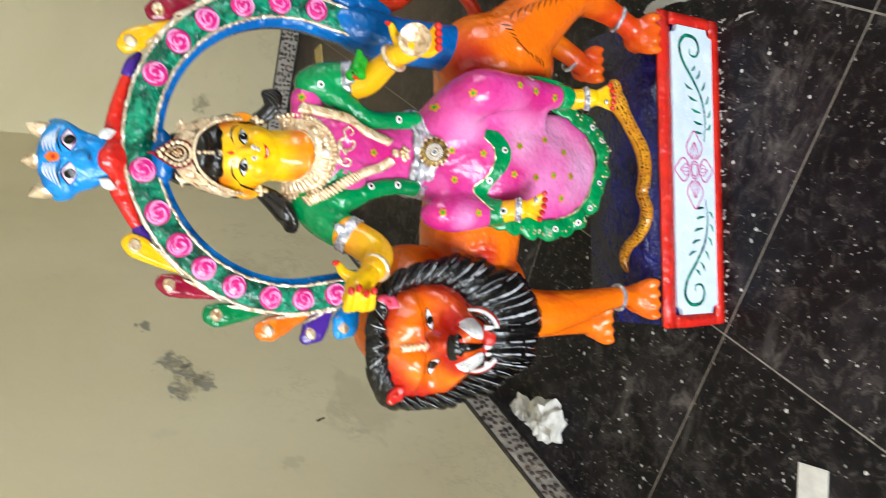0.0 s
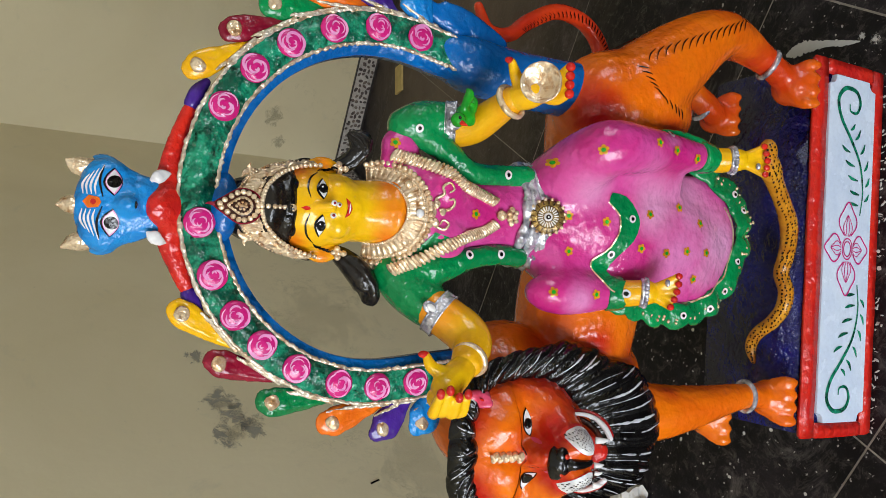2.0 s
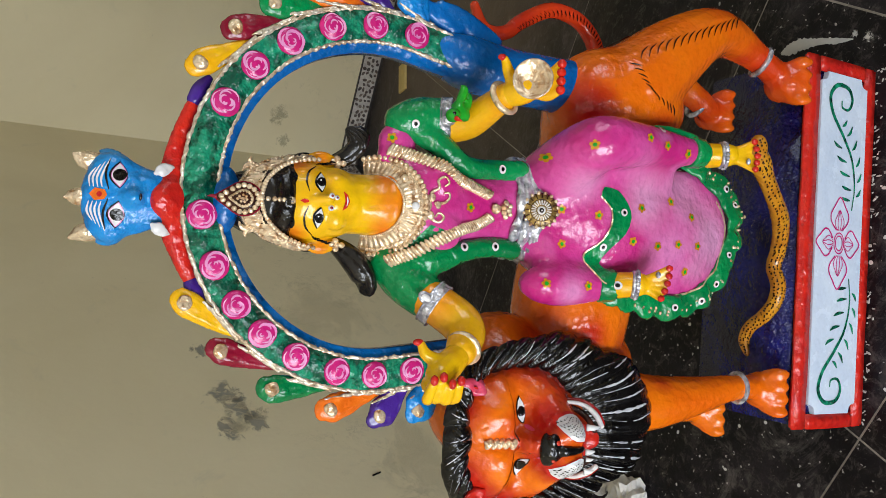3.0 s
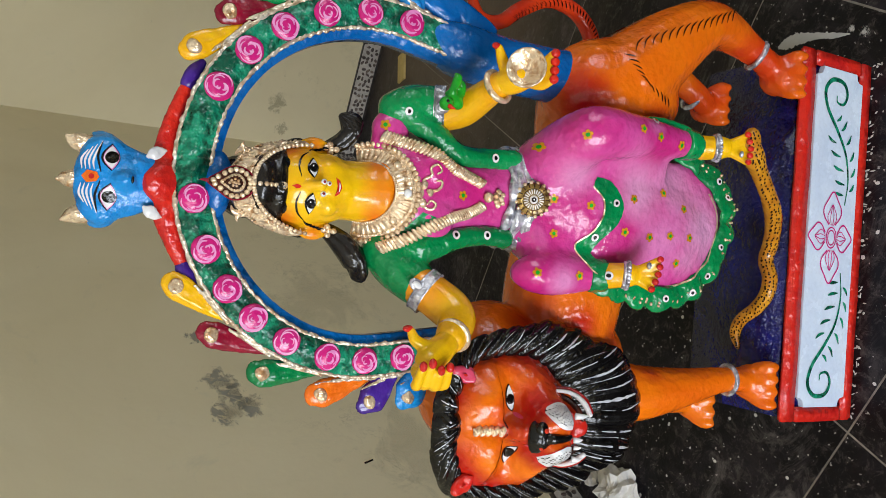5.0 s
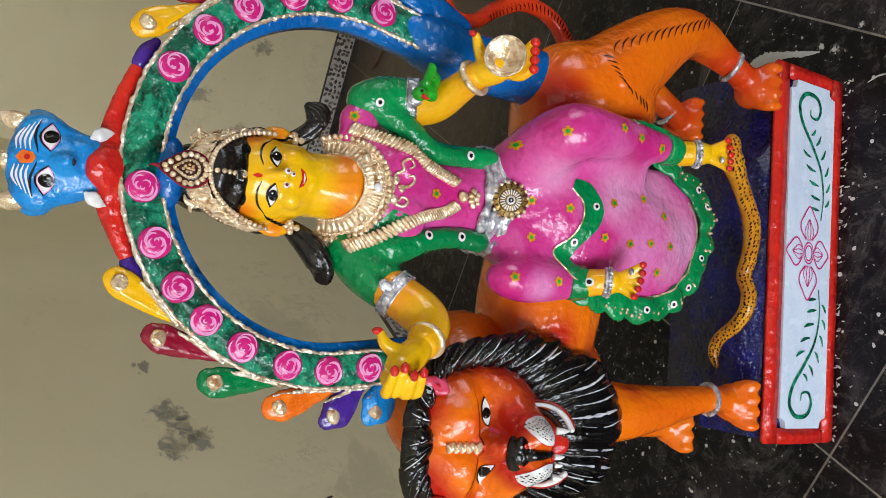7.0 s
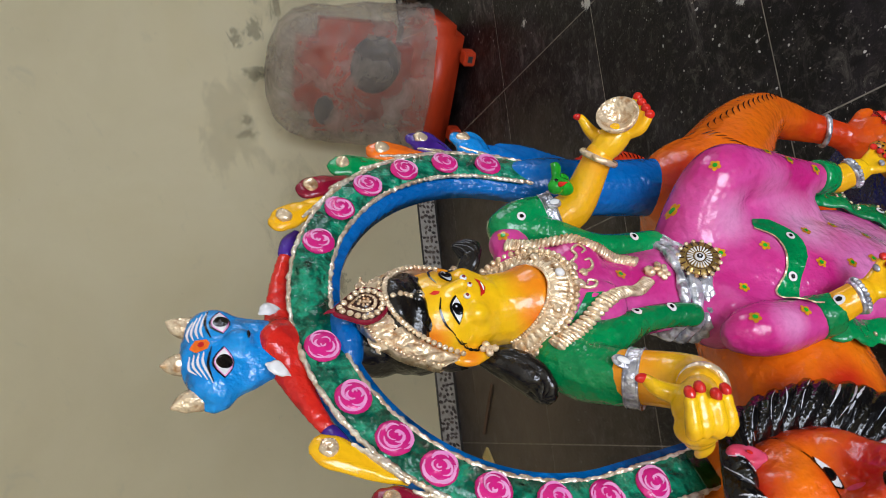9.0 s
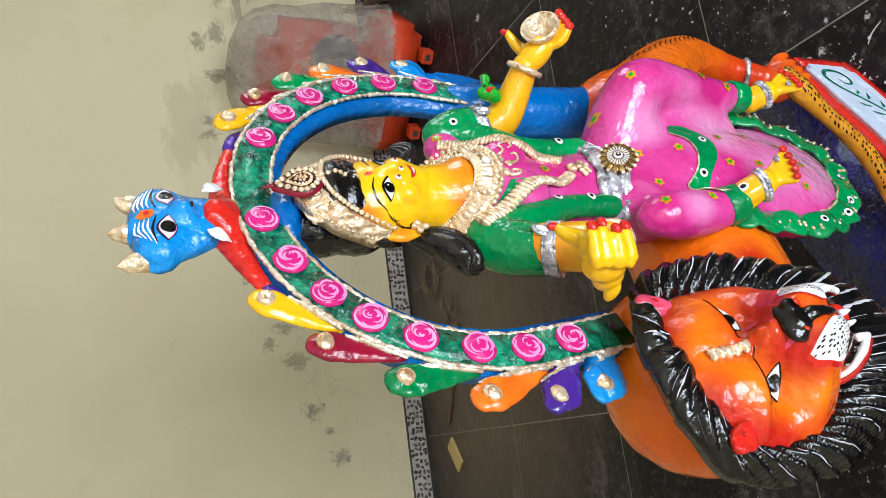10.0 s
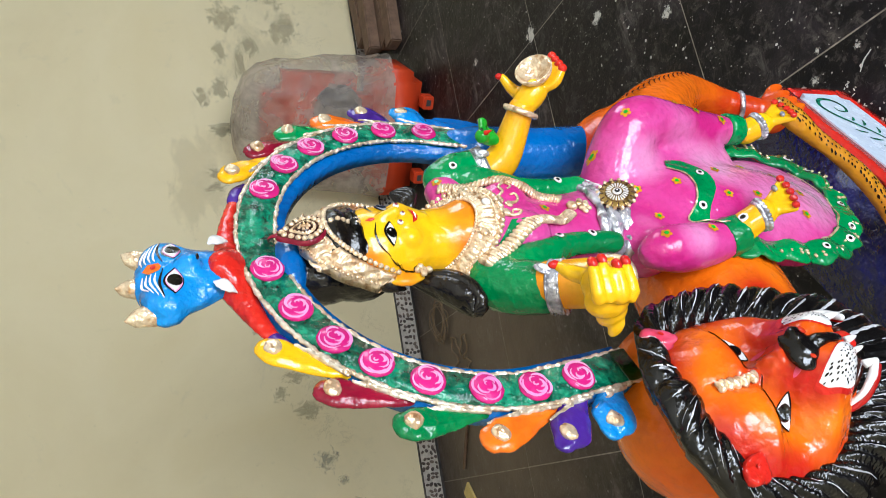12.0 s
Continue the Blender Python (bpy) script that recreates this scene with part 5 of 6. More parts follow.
wo.lay(wo.stroke([(q[0] * 1.0, -0.04, q[1] + 0.002) for q in seq[::-1][1:half]], FRONT, 0.0025, GOLD, 0.003, 2, False))

# belt and medallion
for dz, big, r in ((0.014, 0.071, 0.009), (0.0, 0.0745, 0.0105), (-0.013, 0.077, 0.0085)):
    wo.add(ring((0.0, 0.047, 0.862 + dz), big, r, (8, 3 * dz * 100, 0), 0.67, 60, 8, 9), SILVER)
wo.add(ring((0.0, 0.046, 0.842), 0.079, 0.008, (8, 0, 0), 0.66, 40, 8, 20), SILVER)
MED, MN = Vector((-0.003, -0.014, 0.8415)), Vector((-0.1, -0.9, 0.42)).normalized()
MR = Vector((1, 0, 0)) - MN * MN.x
MR.normalize()
MU = MN.cross(MR)


def on_med(r, a, h):
    return MED + MR * (r * math.cos(a)) + MU * (r * math.sin(a)) + MN * h


med_turn = [math.degrees(q) for q in MN.to_track_quat("Z", "Y").to_euler()]
for r, h, mt in ((0.0275, 0.0, UMBER), (0.0262, 0.002, OLD_GOLD), (0.0185, 0.0035, UMBER), (0.0172, 0.0045, OLD_GOLD), (0.0078, 0.0058, UMBER), (0.007, 0.0068, WHITE), (0.0045, 0.0078, BLACK), (0.0018, 0.0088, WHITE)):
    wo.add(ell(MED + MN * h, (r, r, 0.003), med_turn, 28, 8), mt)
for k in range(16):
    a = k * math.tau / 16
    wo.add(tube([(*on_med(0.0198, a, 0.0048), 0.0009), (*on_med(0.025, a, 0.003), 0.0009)], 6, 2), UMBER)
    wo.add(ell(on_med(0.0272, a + 0.2, 0.001), (0.0032, 0.0032, 0.0032), (0, 0, 0), 8, 6), GOLD)
for k in range(22):
    a = k * math.tau / 22
    wo.add(tube([(*on_med(0.0092, a, 0.0068), 0.0009), (*on_med(0.0155, a, 0.0062), 0.0012)], 6, 2), WHITE)

# hair, crown, earrings
wo.add(uneven(merged([ell((-0.022, 0.07, 1.228), (0.062, 0.052, 0.06)), ell((-0.026, 0.088, 1.272), (0.046, 0.042, 0.05)), ell((-0.022, 0.058, 1.24), (0.06, 0.057, 0.026)), tube([(-0.03, 0.09, 1.3, 0.03), (-0.035, 0.085, 1.325, 0.02)], 12, 4),
               ell((-0.024, 0.034, 1.262), (0.046, 0.038, 0.024)), tube([(-0.078, 0.056, 1.222, 0.012), (-0.086, 0.06, 1.2, 0.009), (-0.086, 0.066, 1.178, 0.005)], 10, 4), tube([(0.034, 0.06, 1.226, 0.012), (0.043, 0.064, 1.204, 0.009), (0.043, 0.07, 1.18, 0.005)], 10, 4)], 0.004, 4), 0.002), HAIR)
for pts in ([(0.04, 0.07, 1.165, 0.011), (0.054, 0.062, 1.142, 0.016), (0.074, 0.054, 1.128, 0.019), (0.086, 0.052, 1.136, 0.013), (0.092, 0.052, 1.148, 0.004)],
            [(-0.078, 0.062, 1.158, 0.011), (-0.094, 0.055, 1.137, 0.02), (-0.113, 0.05, 1.116, 0.026), (-0.132, 0.05, 1.106, 0.022), (-0.147, 0.052, 1.11, 0.004)]):
    for k in range(11):
        a = k * math.tau / 11
        wo.add(tube([(x + 0.72 * r * math.cos(a + x * 9), y + 0.6 * r * math.sin(a + x * 9), z + 0.4 * r * math.sin(a), r * 0.34) for x, y, z, r in pts], 7, 4), HAIR)
    wo.add(tube([(x, y, z, r * 0.75) for x, y, z, r in pts], 10, 4), HAIR)
def tiara(t, h):
    """A point of the crown plate: t from ear to ear, h from rim to top."""
    w = 1 + 0.06 * h
    grow = 1 - 0.3 * t * t + 0.06 * abs(math.sin(t * 11))
    return (-0.0245 + 0.0635 * w * math.sin(1.35 * t) / 0.9757, 0.008 + 0.031 * t * t + 0.02 * h * grow, 1.279 - 0.085 * t * t + 0.027 * h * grow)


vs, fs, N = [], [], 220
for i in range(N + 1):
    t = -1 + 2 * i / N
    for h, off in ((0, 0), (0.2, -0.0035), (0.4, -0.0015), (0.6, -0.003), (0.8, -0.001), (1, 0), (1, 0.012), (0, 0.012)):
        x, y, z = tiara(t, h)
        rip = (0.0022 * math.sin(t * 40 + 2 * math.sin(h * 5)) + 0.001 * math.sin(t * 97 + h * 7)) * (0.35 + 0.65 * math.sin(math.pi * h)) * (off <= 0)
        vs.append((x + (rip - off * (off < 0)) * math.sin(t * 1.5), y + off - rip * math.cos(t * 1.5), z + rip * 0.5))
    if i:
        fs += [(8 * i - 8 + k, 8 * i - 8 + (k + 1) % 8, 8 * i + (k + 1) % 8, 8 * i + k) for k in range(8)]
fs += [tuple(range(8)), tuple(8 * N + k for k in range(7, -1, -1))]
wo.add((vs, fs), GOLD)
for t in (-0.5, 0.5):
    x, y, z = tiara(t, 1)
    q = 1 if t > 0 else -1
    wo.add(tube([(x - 0.004 * q, y + 0.004, z - 0.008, 0.008), (x + 0.001 * q, y + 0.002, z + 0.004, 0.0055), (x - 0.002 * q, y, z + 0.012, 0.0035), (x - 0.008 * q, y - 0.001, z + 0.015, 0.0012)], 8, 4, 0.5), GOLD)
    wo.add(tube([(x, y + 0.003, z, 0.005), (x + 0.006 * q, y + 0.002, z + 0.006, 0.0035), (x + 0.012 * q, y, z + 0.005, 0.001)], 8, 4, 0.6), GOLD)
for h, rr, n in ((-0.06, 0.0036, 40), (0.22, 0.0016, 66), (0.97, 0.002, 54)):
    for i in range(n + 1):
        x, y, z = tiara(-1 + 2 * i / n, h)
        wo.add(ell((x, y - 0.003, z), (rr, rr, rr), (0, 0, 0), 7, 5), GOLD)
wo.ground()
wo.beads([(-0.028, -0.03, 1.278), (-0.027, -0.03, 1.258), (-0.0265, -0.03, 1.243)], 0.0036, 0.0062, GOLD, 10, (0, 1, 0))
wo.beads([(-0.0265, -0.03, 1.2375), (-0.0265, -0.03, 1.2374)], 0.0062, 0.0062, GOLD, 2, (0, 1, 0))
# pointed pendant with a ring of beads
PC, PU, PN = Vector((-0.03, 0.012, 1.3)), Vector((0, 0.24, 0.97)), Vector((0, -0.97, 0.24))


def drop(k, i, n):
    """Outline of the pendant: k scales it."""
    a = i * math.tau / n
    return 0.0235 * k * math.cos(a) * (1 - 0.28 * max(0, math.sin(a)) ** 2), k * (0.026 * math.sin(a) + 0.011 * max(0, math.sin(a)) ** 6)


def pend(u, w, h):
    return PC + Vector((u, 0, 0)) + PU * w + PN * h


for k, h0, h1, mt in ((1.0, -0.004, 0.003, MAROON), (0.93, 0.0, 0.0042, UMBER), (0.52, 0.003, 0.0058, GOLD), (0.4, 0.004, 0.0066, UMBER)):
    n = 36
    rim = [drop(k, i, n) for i in range(n)]
    wo.lay(([pend(u, w, h0) for u, w in rim] + [pend(u, w, h1) for u, w in rim] + [pend(0, 0.002, h1 + 0.001)], [(i, (i + 1) % n, n + (i + 1) % n, n + i) for i in range(n)] + [(n + i, n + (i + 1) % n, 2 * n) for i in range(n)], mt))
for k, n, r, h in ((0.77, 17, 0.0038, 0.004), (0.43, 16, 0.0018, 0.0058), (0.2, 7, 0.002, 0.0072)):
    for i in range(n):
        u, w = drop(k, i + 0.25 * 0, n)
        wo.lay((*ell(pend(u, w, h), (r, r, r), (0, 0, 0), 10, 8), GOLD))
wo.lay((*ell(pend(0, 0, 0.0072), (0.002, 0.0028, 0.005), (0, 0, 0), 10, 8), GOLD))
wo.lay((*tube([(*pend(0, 0.035, 0.002), 0.003), (*pend(0.001, 0.041, 0.001), 0.002), (*pend(0, 0.046, 0), 0.0006)], 8, 3), MAROON))
for x, y, z in ((-0.081, 0.046, 1.156), (0.039, 0.05, 1.16)):
    for dx, dz in ((0, 0), (0.006, 0.003), (-0.006, 0.002), (0, -0.007), (0.001, 0.008)):
        wo.add(ell((x + dx, y - 0.006, z + dz), (0.0048, 0.0048, 0.0048), (0, 0, 0), 8, 6), GOLD)

# necklaces and garland
def collar(f, k):
    """A point of the broad gold collar: f from side to side, k from neck to chest."""
    a = f * 1.85
    c = math.cos(a)
    return (-0.018 + (0.046 + 0.027 * k) * math.sin(a), 0.045 + 0.001 * k - (0.054 + 0.006 * k + 0.004 * math.sin(3.1 * k)) * c, 1.106 - 0.006 * k - (0.03 + 0.028 * k) * c)


vs, fs, n, rows = [], [], 150, 9
for i in range(n + 1):
    for j in range(rows):
        f, k = -1 + 2 * i / n, j / (rows - 1)
        x, y, z = collar(f, k)
        flute = 0.0009 * math.sin(f * 95) * math.sin(math.pi * k) + (0.0012 if j in (2, 6) else 0)
        vs.append((x, y - flute * 1.5, z + flute * 0.5))
    if i:
        fs += [(rows * (i - 1) + j, rows * i + j, rows * i + j + 1, rows * (i - 1) + j + 1) for j in range(rows - 1)]
wo.add((vs, fs), GOLD)
for k, r, cnt in ((0.0, 0.0024, 56), (1.0, 0.0045, 34), (0.7, 0.0017, 74)):
    for i in range(cnt + 1):
        x, y, z = collar(-1 + 2 * i / cnt, k)
        wo.add(ell((x, y - 0.002, z), (r, r, r), (0, 0, 0), 9, 7), GOLD)
for f in (-0.42, 0.0, 0.42):
    x, y, z = collar(f, 0.45)
    wo.add(ell((x, y - 0.0025, z), (0.0062, 0.004, 0.0062), (0, 0, 0), 14, 8), WHITE if f == 0 else GOLD)
wo.ground()
for s, line in ((1, [(0.066, 1.086), (0.058, 1.051), (0.046, 1.014), (0.029, 0.985), (0.022, 0.953), (0.012, 0.925)]), (-1, [(-0.1, 1.083), (-0.086, 1.05), (-0.06, 1.011), (-0.045, 0.978), (-0.034, 0.945), (-0.021, 0.923)])):
    q = [tuple(wo.land((x, 0.0, z), (0, 1, 0), 0.003)) for x, z in line]
    s2 = spline(q, 7)
    for i in range(len(s2)):
        d = s2[min(i + 1, len(s2) - 1)] - s2[max(i - 1, 0)]
        ang = math.degrees(math.atan2(d[2], d[0]))
        big = 1.0 if i < 16 else 0.85
        wo.lay((*ell(s2[i], (0.0042, 0.006, 0.0115 * big), (0, -ang + 22 * s, 0), 9, 6), GOLD))
for dx, dz, r in ((0, 0.0, 0.0085), (0.004, -0.014, 0.0055), (-0.004, -0.015, 0.0055), (0.01, -0.018, 0.005), (-0.01, -0.018, 0.005), (0.006, -0.026, 0.004), (-0.006, -0.026, 0.004), (0.0, -0.023, 0.005)):
    p = wo.land((-0.007 + dx, 0, 0.914 + dz), (0, 1, 0), 0.004)
    wo.lay((*ell(p, (r, r * 0.8, r), (0, 0, 0), 10, 8), GOLD))
for dx, dz, r in ((0, 0.004, 0.01), (0.012, -0.004, 0.007), (-0.014, -0.003, 0.008), (0.002, -0.014, 0.006)):
    p = wo.land((-0.014 + dx, 0, 1.034 + dz), (0, 1, 0), 0.003)
    wo.lay((*ell(p, (r, r * 0.5, r * 0.8), (0, 30 * dx * 60, 0), 10, 8), GOLD))

wo.lay(wo.paint((-0.072, 0, 1.04), (0, 1, 0), [(-0.024, 0.03), (-0.008, 0.022), (0.012, 0.004), (0.03, -0.012), (0.024, -0.03), (0.01, -0.034), (-0.004, -0.018), (-0.018, 0.006)], GREEN, 0.0014, rings=3))
for line in ([(-0.02, 1.036), (-0.032, 1.03), (-0.038, 1.018), (-0.03, 1.01), (-0.024, 1.017), (-0.03, 1.022)], [(-0.005, 1.034), (0.006, 1.03), (0.014, 1.02), (0.024, 1.022), (0.03, 1.012), (0.022, 1.006), (0.017, 1.012)], [(-0.01, 1.024), (-0.008, 1.01), (0.0, 1.002), (0.008, 1.004), (0.007, 1.011)]):
    q = [tuple(wo.land((x, 0, z), (0, 1, 0), 0.002)) for x, z in spline(line, 3)]
    wo.lay((*tube([(*p, 0.0027 - 0.0014 * i / len(q)) for i, p in enumerate(q)], 7, 2), GOLD))

# arm bands
for c, axis, r in (((0.1275, 0.031, 0.996), (0.0, -0.5, -0.86), 0.0315), ((-0.1585, 0.008, 1.008), (-0.53, -0.53, -0.66), 0.0345)):
    c, axis = Vector(c), Vector(axis)
    wo.add(tube([(*(c + axis * k), w) for k, w in ((-0.0085, r * 0.9), (-0.008, r), (0.0, r * 1.02), (0.008, r), (0.0085, r * 0.9))], 26, 2, 1.0, (0, 1, 0), False), SILVER)
    for k in (-0.0075, 0.0075):
        wo.add(bangle(c + axis * k, axis, r * 1.0, 0.0016), SILVER)
for c in ((0.118, 0.0, 1.006), (-0.15, -0.02, 1.034)):
    p = wo.land(c, (0, 1, 0), 0.002)
    wo.lay((*ell(p, (0.009, 0.004, 0.013), (0, 30 if c[0] < 0 else -20, 0), 12, 8), SILVER), (*ell(p + Vector((0, -0.003, 0)), (0.005, 0.003, 0.008), (0, 30 if c[0] < 0 else -20, 0), 10, 8), WHITE))
for c, axis, r in (((0.152, -0.054, 0.945), (0.38, -0.89, -0.27), 0.0235), ((-0.217, -0.062, 0.992), (-0.42, -0.54, 0.73), 0.0225)):
    wo.add(bangle(c, axis, r, 0.0048), GOLD)

# face paint, scalloped hairline
wo.tree = None
wo.ground()
for k in range(6):
    hx = -0.0555 + 0.0125 * k
    wo.lay(wo.paint((hx, 0, 1.2415 - 0.012 * ((hx + 0.024) / 0.05) ** 2), FRONT, disc(0.0082, 10, 0.95, 0.7), BLACK, 0.0008, rings=2))
for x0, sgn in ((-0.07, -1), (0.029, 1)):
    for k in range(4):
        wo.lay(wo.stroke([(x0 + sgn * (0.002 * k), 0.0, 1.206 - 0.006 * k), (x0 + sgn * (0.004 + 0.002 * k), 0.0, 1.2 - 0.006 * k), (x0 + sgn * (0.003 + 0.0018 * k), 0.0, 1.193 - 0.006 * k)], FRONT, 0.003, BLACK, 0.001))
for x, s in ((-0.046, -1), (0.003, 1)):
    wo.lay(wo.paint((x, 0, 1.198), FRONT, almond(0.0155, 0.0088, 8, 0, s * 6), BLACK, 0.001, rings=3),
           wo.paint((x, 0, 1.1975), FRONT, almond(0.0132, 0.0066, 8, 0, s * 6), WHITE, 0.0018, rings=3),
           wo.paint((x, 0, 1.198), FRONT, disc(0.0064, 14), BLACK, 0.0026),
           wo.paint((x + 0.002, 0, 1.1995), FRONT, disc(0.0012, 8), WHITE, 0.0032, rings=1),
           wo.stroke([(x - s * 0.014, 0, 1.214), (x, 0, 1.2185), (x + s * 0.014, 0, 1.2155), (x + s * 0.023, 0, 1.206)], FRONT, 0.0028, BLACK))
wo.lay(wo.paint((-0.025, 0, 1.219), FRONT, [(0, 0.007), (0.003, 0.001), (0.002, -0.004), (0, -0.006), (-0.002, -0.004), (-0.003, 0.001)], RED, 0.001),
       wo.paint((-0.02, 0, 1.1605), FRONT, [(-0.0135, 0.0045), (-0.006, 0.0022), (0, 0.0012), (0.006, 0.0022), (0.0135, 0.0045), (0.009, -0.002), (0, -0.0055), (-0.009, -0.002)], RED, 0.0012, rings=3),
       wo.stroke([(-0.0265, 0, 1.1597), (-0.02, 0, 1.1588), (-0.0135, 0, 1.1597)], FRONT, 0.0018, WHITE, 0.0024))
for x, z, r in ((-0.031, 1.1815, 0.0044), (-0.0165, 1.1825, 0.0042), (-0.0165, 1.174, 0.0035)):
    p = wo.land((x, 0, z), FRONT, 0.001)
    wo.lay((*ell(p, (r, r * 0.6, r), (0, 0, 0), 10, 8), WHITE), (*ell(p + Vector((0, -0.0022, 0)), (r * 0.5, r * 0.4, r * 0.5), (0, 0, 0), 8, 6), MAROON))


def flower(p, r=0.0052, way=FRONT):
    for k in range(5):
        a = k * math.tau / 5 + p[0] * 40
        wo.lay(wo.paint((p[0] + r * 0.95 * math.cos(a), p[1], p[2] + r * 0.95 * math.sin(a)), way, disc(r * 0.6, 8), SNAKE, 0.0012, rings=1))
    wo.lay(wo.paint(p, way, disc(r * 0.62, 8), LEAF_GREEN, 0.002, rings=1))


def eyelet(p, way=FRONT):
    wo.lay(wo.paint(p, way, disc(0.0062, 12), WHITE, 0.0022, rings=1), wo.paint(p, way, disc(0.003, 8), BLACK, 0.003, rings=1))


for x, z in ((0.080, 0.844), (0.097, 0.787), (0.121, 0.683), (0.116, 0.640), (0.112, 0.585), (0.002, 0.808), (-0.003, 0.743), (0.016, 0.659), (0.034, 0.590), (0.012, 0.540), (-0.053, 0.801), (-0.040, 0.672), (-0.044, 0.619), (-0.038, 0.573), (-0.037, 0.524), (-0.083, 0.548), (-0.118, 0.837), (-0.118, 0.760), (0.084, 1.1), (-0.009, 0.968)):
    flower((x, -0.03, z))
for x, z in ((0.142, 0.647), (0.005, 0.697), (-0.053, 0.727), (-0.114, 0.707), (0.046, 0.423), (-0.046, 0.432), (-0.1, 0.46), (-0.132, 0.497), (-0.146, 0.56), (0.072, 0.452), (0.108, 1.066), (0.056, 0.915), (-0.071, 0.975), (-0.066, 0.92)):
    eyelet((x, -0.03, z))

# green bird on the forearm
wo.add(merged([ell((0.128, -0.022, 1.0), (0.012, 0.012, 0.018), (0, 35, 0)), ell((0.119, -0.03, 1.016), (0.011, 0.011, 0.011)),
               tube([(0.135, -0.02, 0.992, 0.009), (0.152, -0.015, 0.985, 0.008), (0.163, -0.01, 0.99, 0.004)], 8, 3),
               tube([(0.138, -0.03, 1.008, 0.006), (0.158, -0.03, 1.0, 0.008), (0.166, -0.028, 1.004, 0.003)], 8, 3)], 0.003, 2), LEAF_GREEN)
wo.add(tube([(0.113, -0.04, 1.015, 0.004), (0.109, -0.047, 1.01, 0.001)], 8, 2), RED)
wo.add(ell((0.12, -0.041, 1.019), (0.0025, 0.002, 0.0025), (0, 0, 0), 8, 6), BLACK)
wo.finish("seated_woman_statue", "painted clay seated woman in pink and green dress", "statue")
# ---- the arch behind the woman ----
arch = new("ornamental_arch")
arch.matrix_world = STAND
tagged(arch, "round painted arch with roses, feathers and blue mask", "arch")
AC, AR, AY = (-0.008, 1.087), 0.262, 0.052


def on_arch(deg, r, y=AY):
    """A point of the arch; both feet run on straight below the half circle."""
    bend = min(max(deg, -10), 187)
    a, past = radians(bend), AR * radians(deg - bend)
    return (AC[0] + r * math.cos(a) - past * math.sin(a), y, AC[1] + r * math.sin(a) + past * math.cos(a))


def apart(name, shape, mt, label="", parent=None):
    return mesh_object(name, shape[0], shape[1], mt, None, True, parent or arch, label)


def bent(a0, a1, r0, r1, y0, y1, n=60):
    """A flat bent bar with square section."""
    vs, fs = [], []
    for i in range(n + 1):
        a = a0 + (a1 - a0) * i / n
        vs += [on_arch(a, r0, y0), on_arch(a, r1, y0), on_arch(a, r1, y1), on_arch(a, r0, y1)]
        if i:
            for k in range(4):
                j = (k + 1) % 4
                fs.append((4 * i - 4 + k, 4 * i - 4 + j, 4 * i + j, 4 * i + k))
    fs += [(3, 2, 1, 0), tuple(4 * n + k for k in range(4))]
    return vs, fs


A0, A1 = -33, 213
rough_rng = random.Random(3)


def rough(shape, k):
    """Uneven hand-pressed clay."""
    v = np.array(shape[0], float)
    f = lambda c, n: np.sin(v[:, 0] * c + n) * np.sin(v[:, 2] * c * 1.3 + n * 2) * np.sin(v[:, 1] * c * 0.9 + n * 3 + v[:, 0] * c * 0.5)
    n = rough_rng.uniform(0, 9)
    d = f(310, n) + 0.6 * f(620, n + 1)
    e = f(280, n + 4) + 0.6 * f(560, n + 2)
    return v + np.stack([e * k, -np.abs(d) * k, d * k], axis=1), shape[1]


fr = apart("arch_frame", bent(A0 - 3, A1, 0.2265, 0.286, AY + 0.009, AY + 0.035), BLUE, "blue painted arch body")
bd = apart("green_band", bent(A0, A1 - 4.2, 0.241, 0.286, AY, AY + 0.009), DEEP_GREEN, "dark green band")
apart("band_end", bent(A1 - 4.2, A1 + 1, 0.24, 0.287, AY - 0.001, AY + 0.01), OLIVE, "dark green end block")
for r in (0.2395, 0.2875):
    rg = random.Random(int(r * 1e4))
    rope = [(*on_arch(A0 + (A1 - A0) * i / 300, r + rg.uniform(-0.0008, 0.0008), AY + 0.002), rg.uniform(0.0024, 0.0038)) for i in range(301)]
    apart("gold_rim", rough(tube(rope, 8, 2), 0.0007), PALE_GOLD, "rough gold rim")
apart("gold_rim", tube([(*on_arch(A0 + 0.5, r, AY + 0.001), 0.005) for r in (0.24, 0.255, 0.27, 0.287)], 8, 3), PALE_GOLD, "rough gold rim")
apart("blue_stem", merged([tube([(0.226, 0.07, 0.72, 0.05), (0.226, 0.072, 0.79, 0.047), (0.228, 0.075, 0.87, 0.045), (0.236, 0.078, 0.95, 0.045), (0.25, 0.08, 0.995, 0.032)], 20)], 0.006, 4), BLUE, "thick blue stem")
apart("blue_leaf", merged([tube([(0.27, 0.07, 0.9, 0.022), (0.3, 0.07, 0.96, 0.02), (0.315, 0.07, 1.0, 0.012)], 10, 4, 0.6), tube([(0.285, 0.07, 0.97, 0.02), (0.31, 0.07, 1.03, 0.014), (0.325, 0.07, 1.06, 0.006)], 10, 4, 0.6)], 0.005, 2), BLUE)

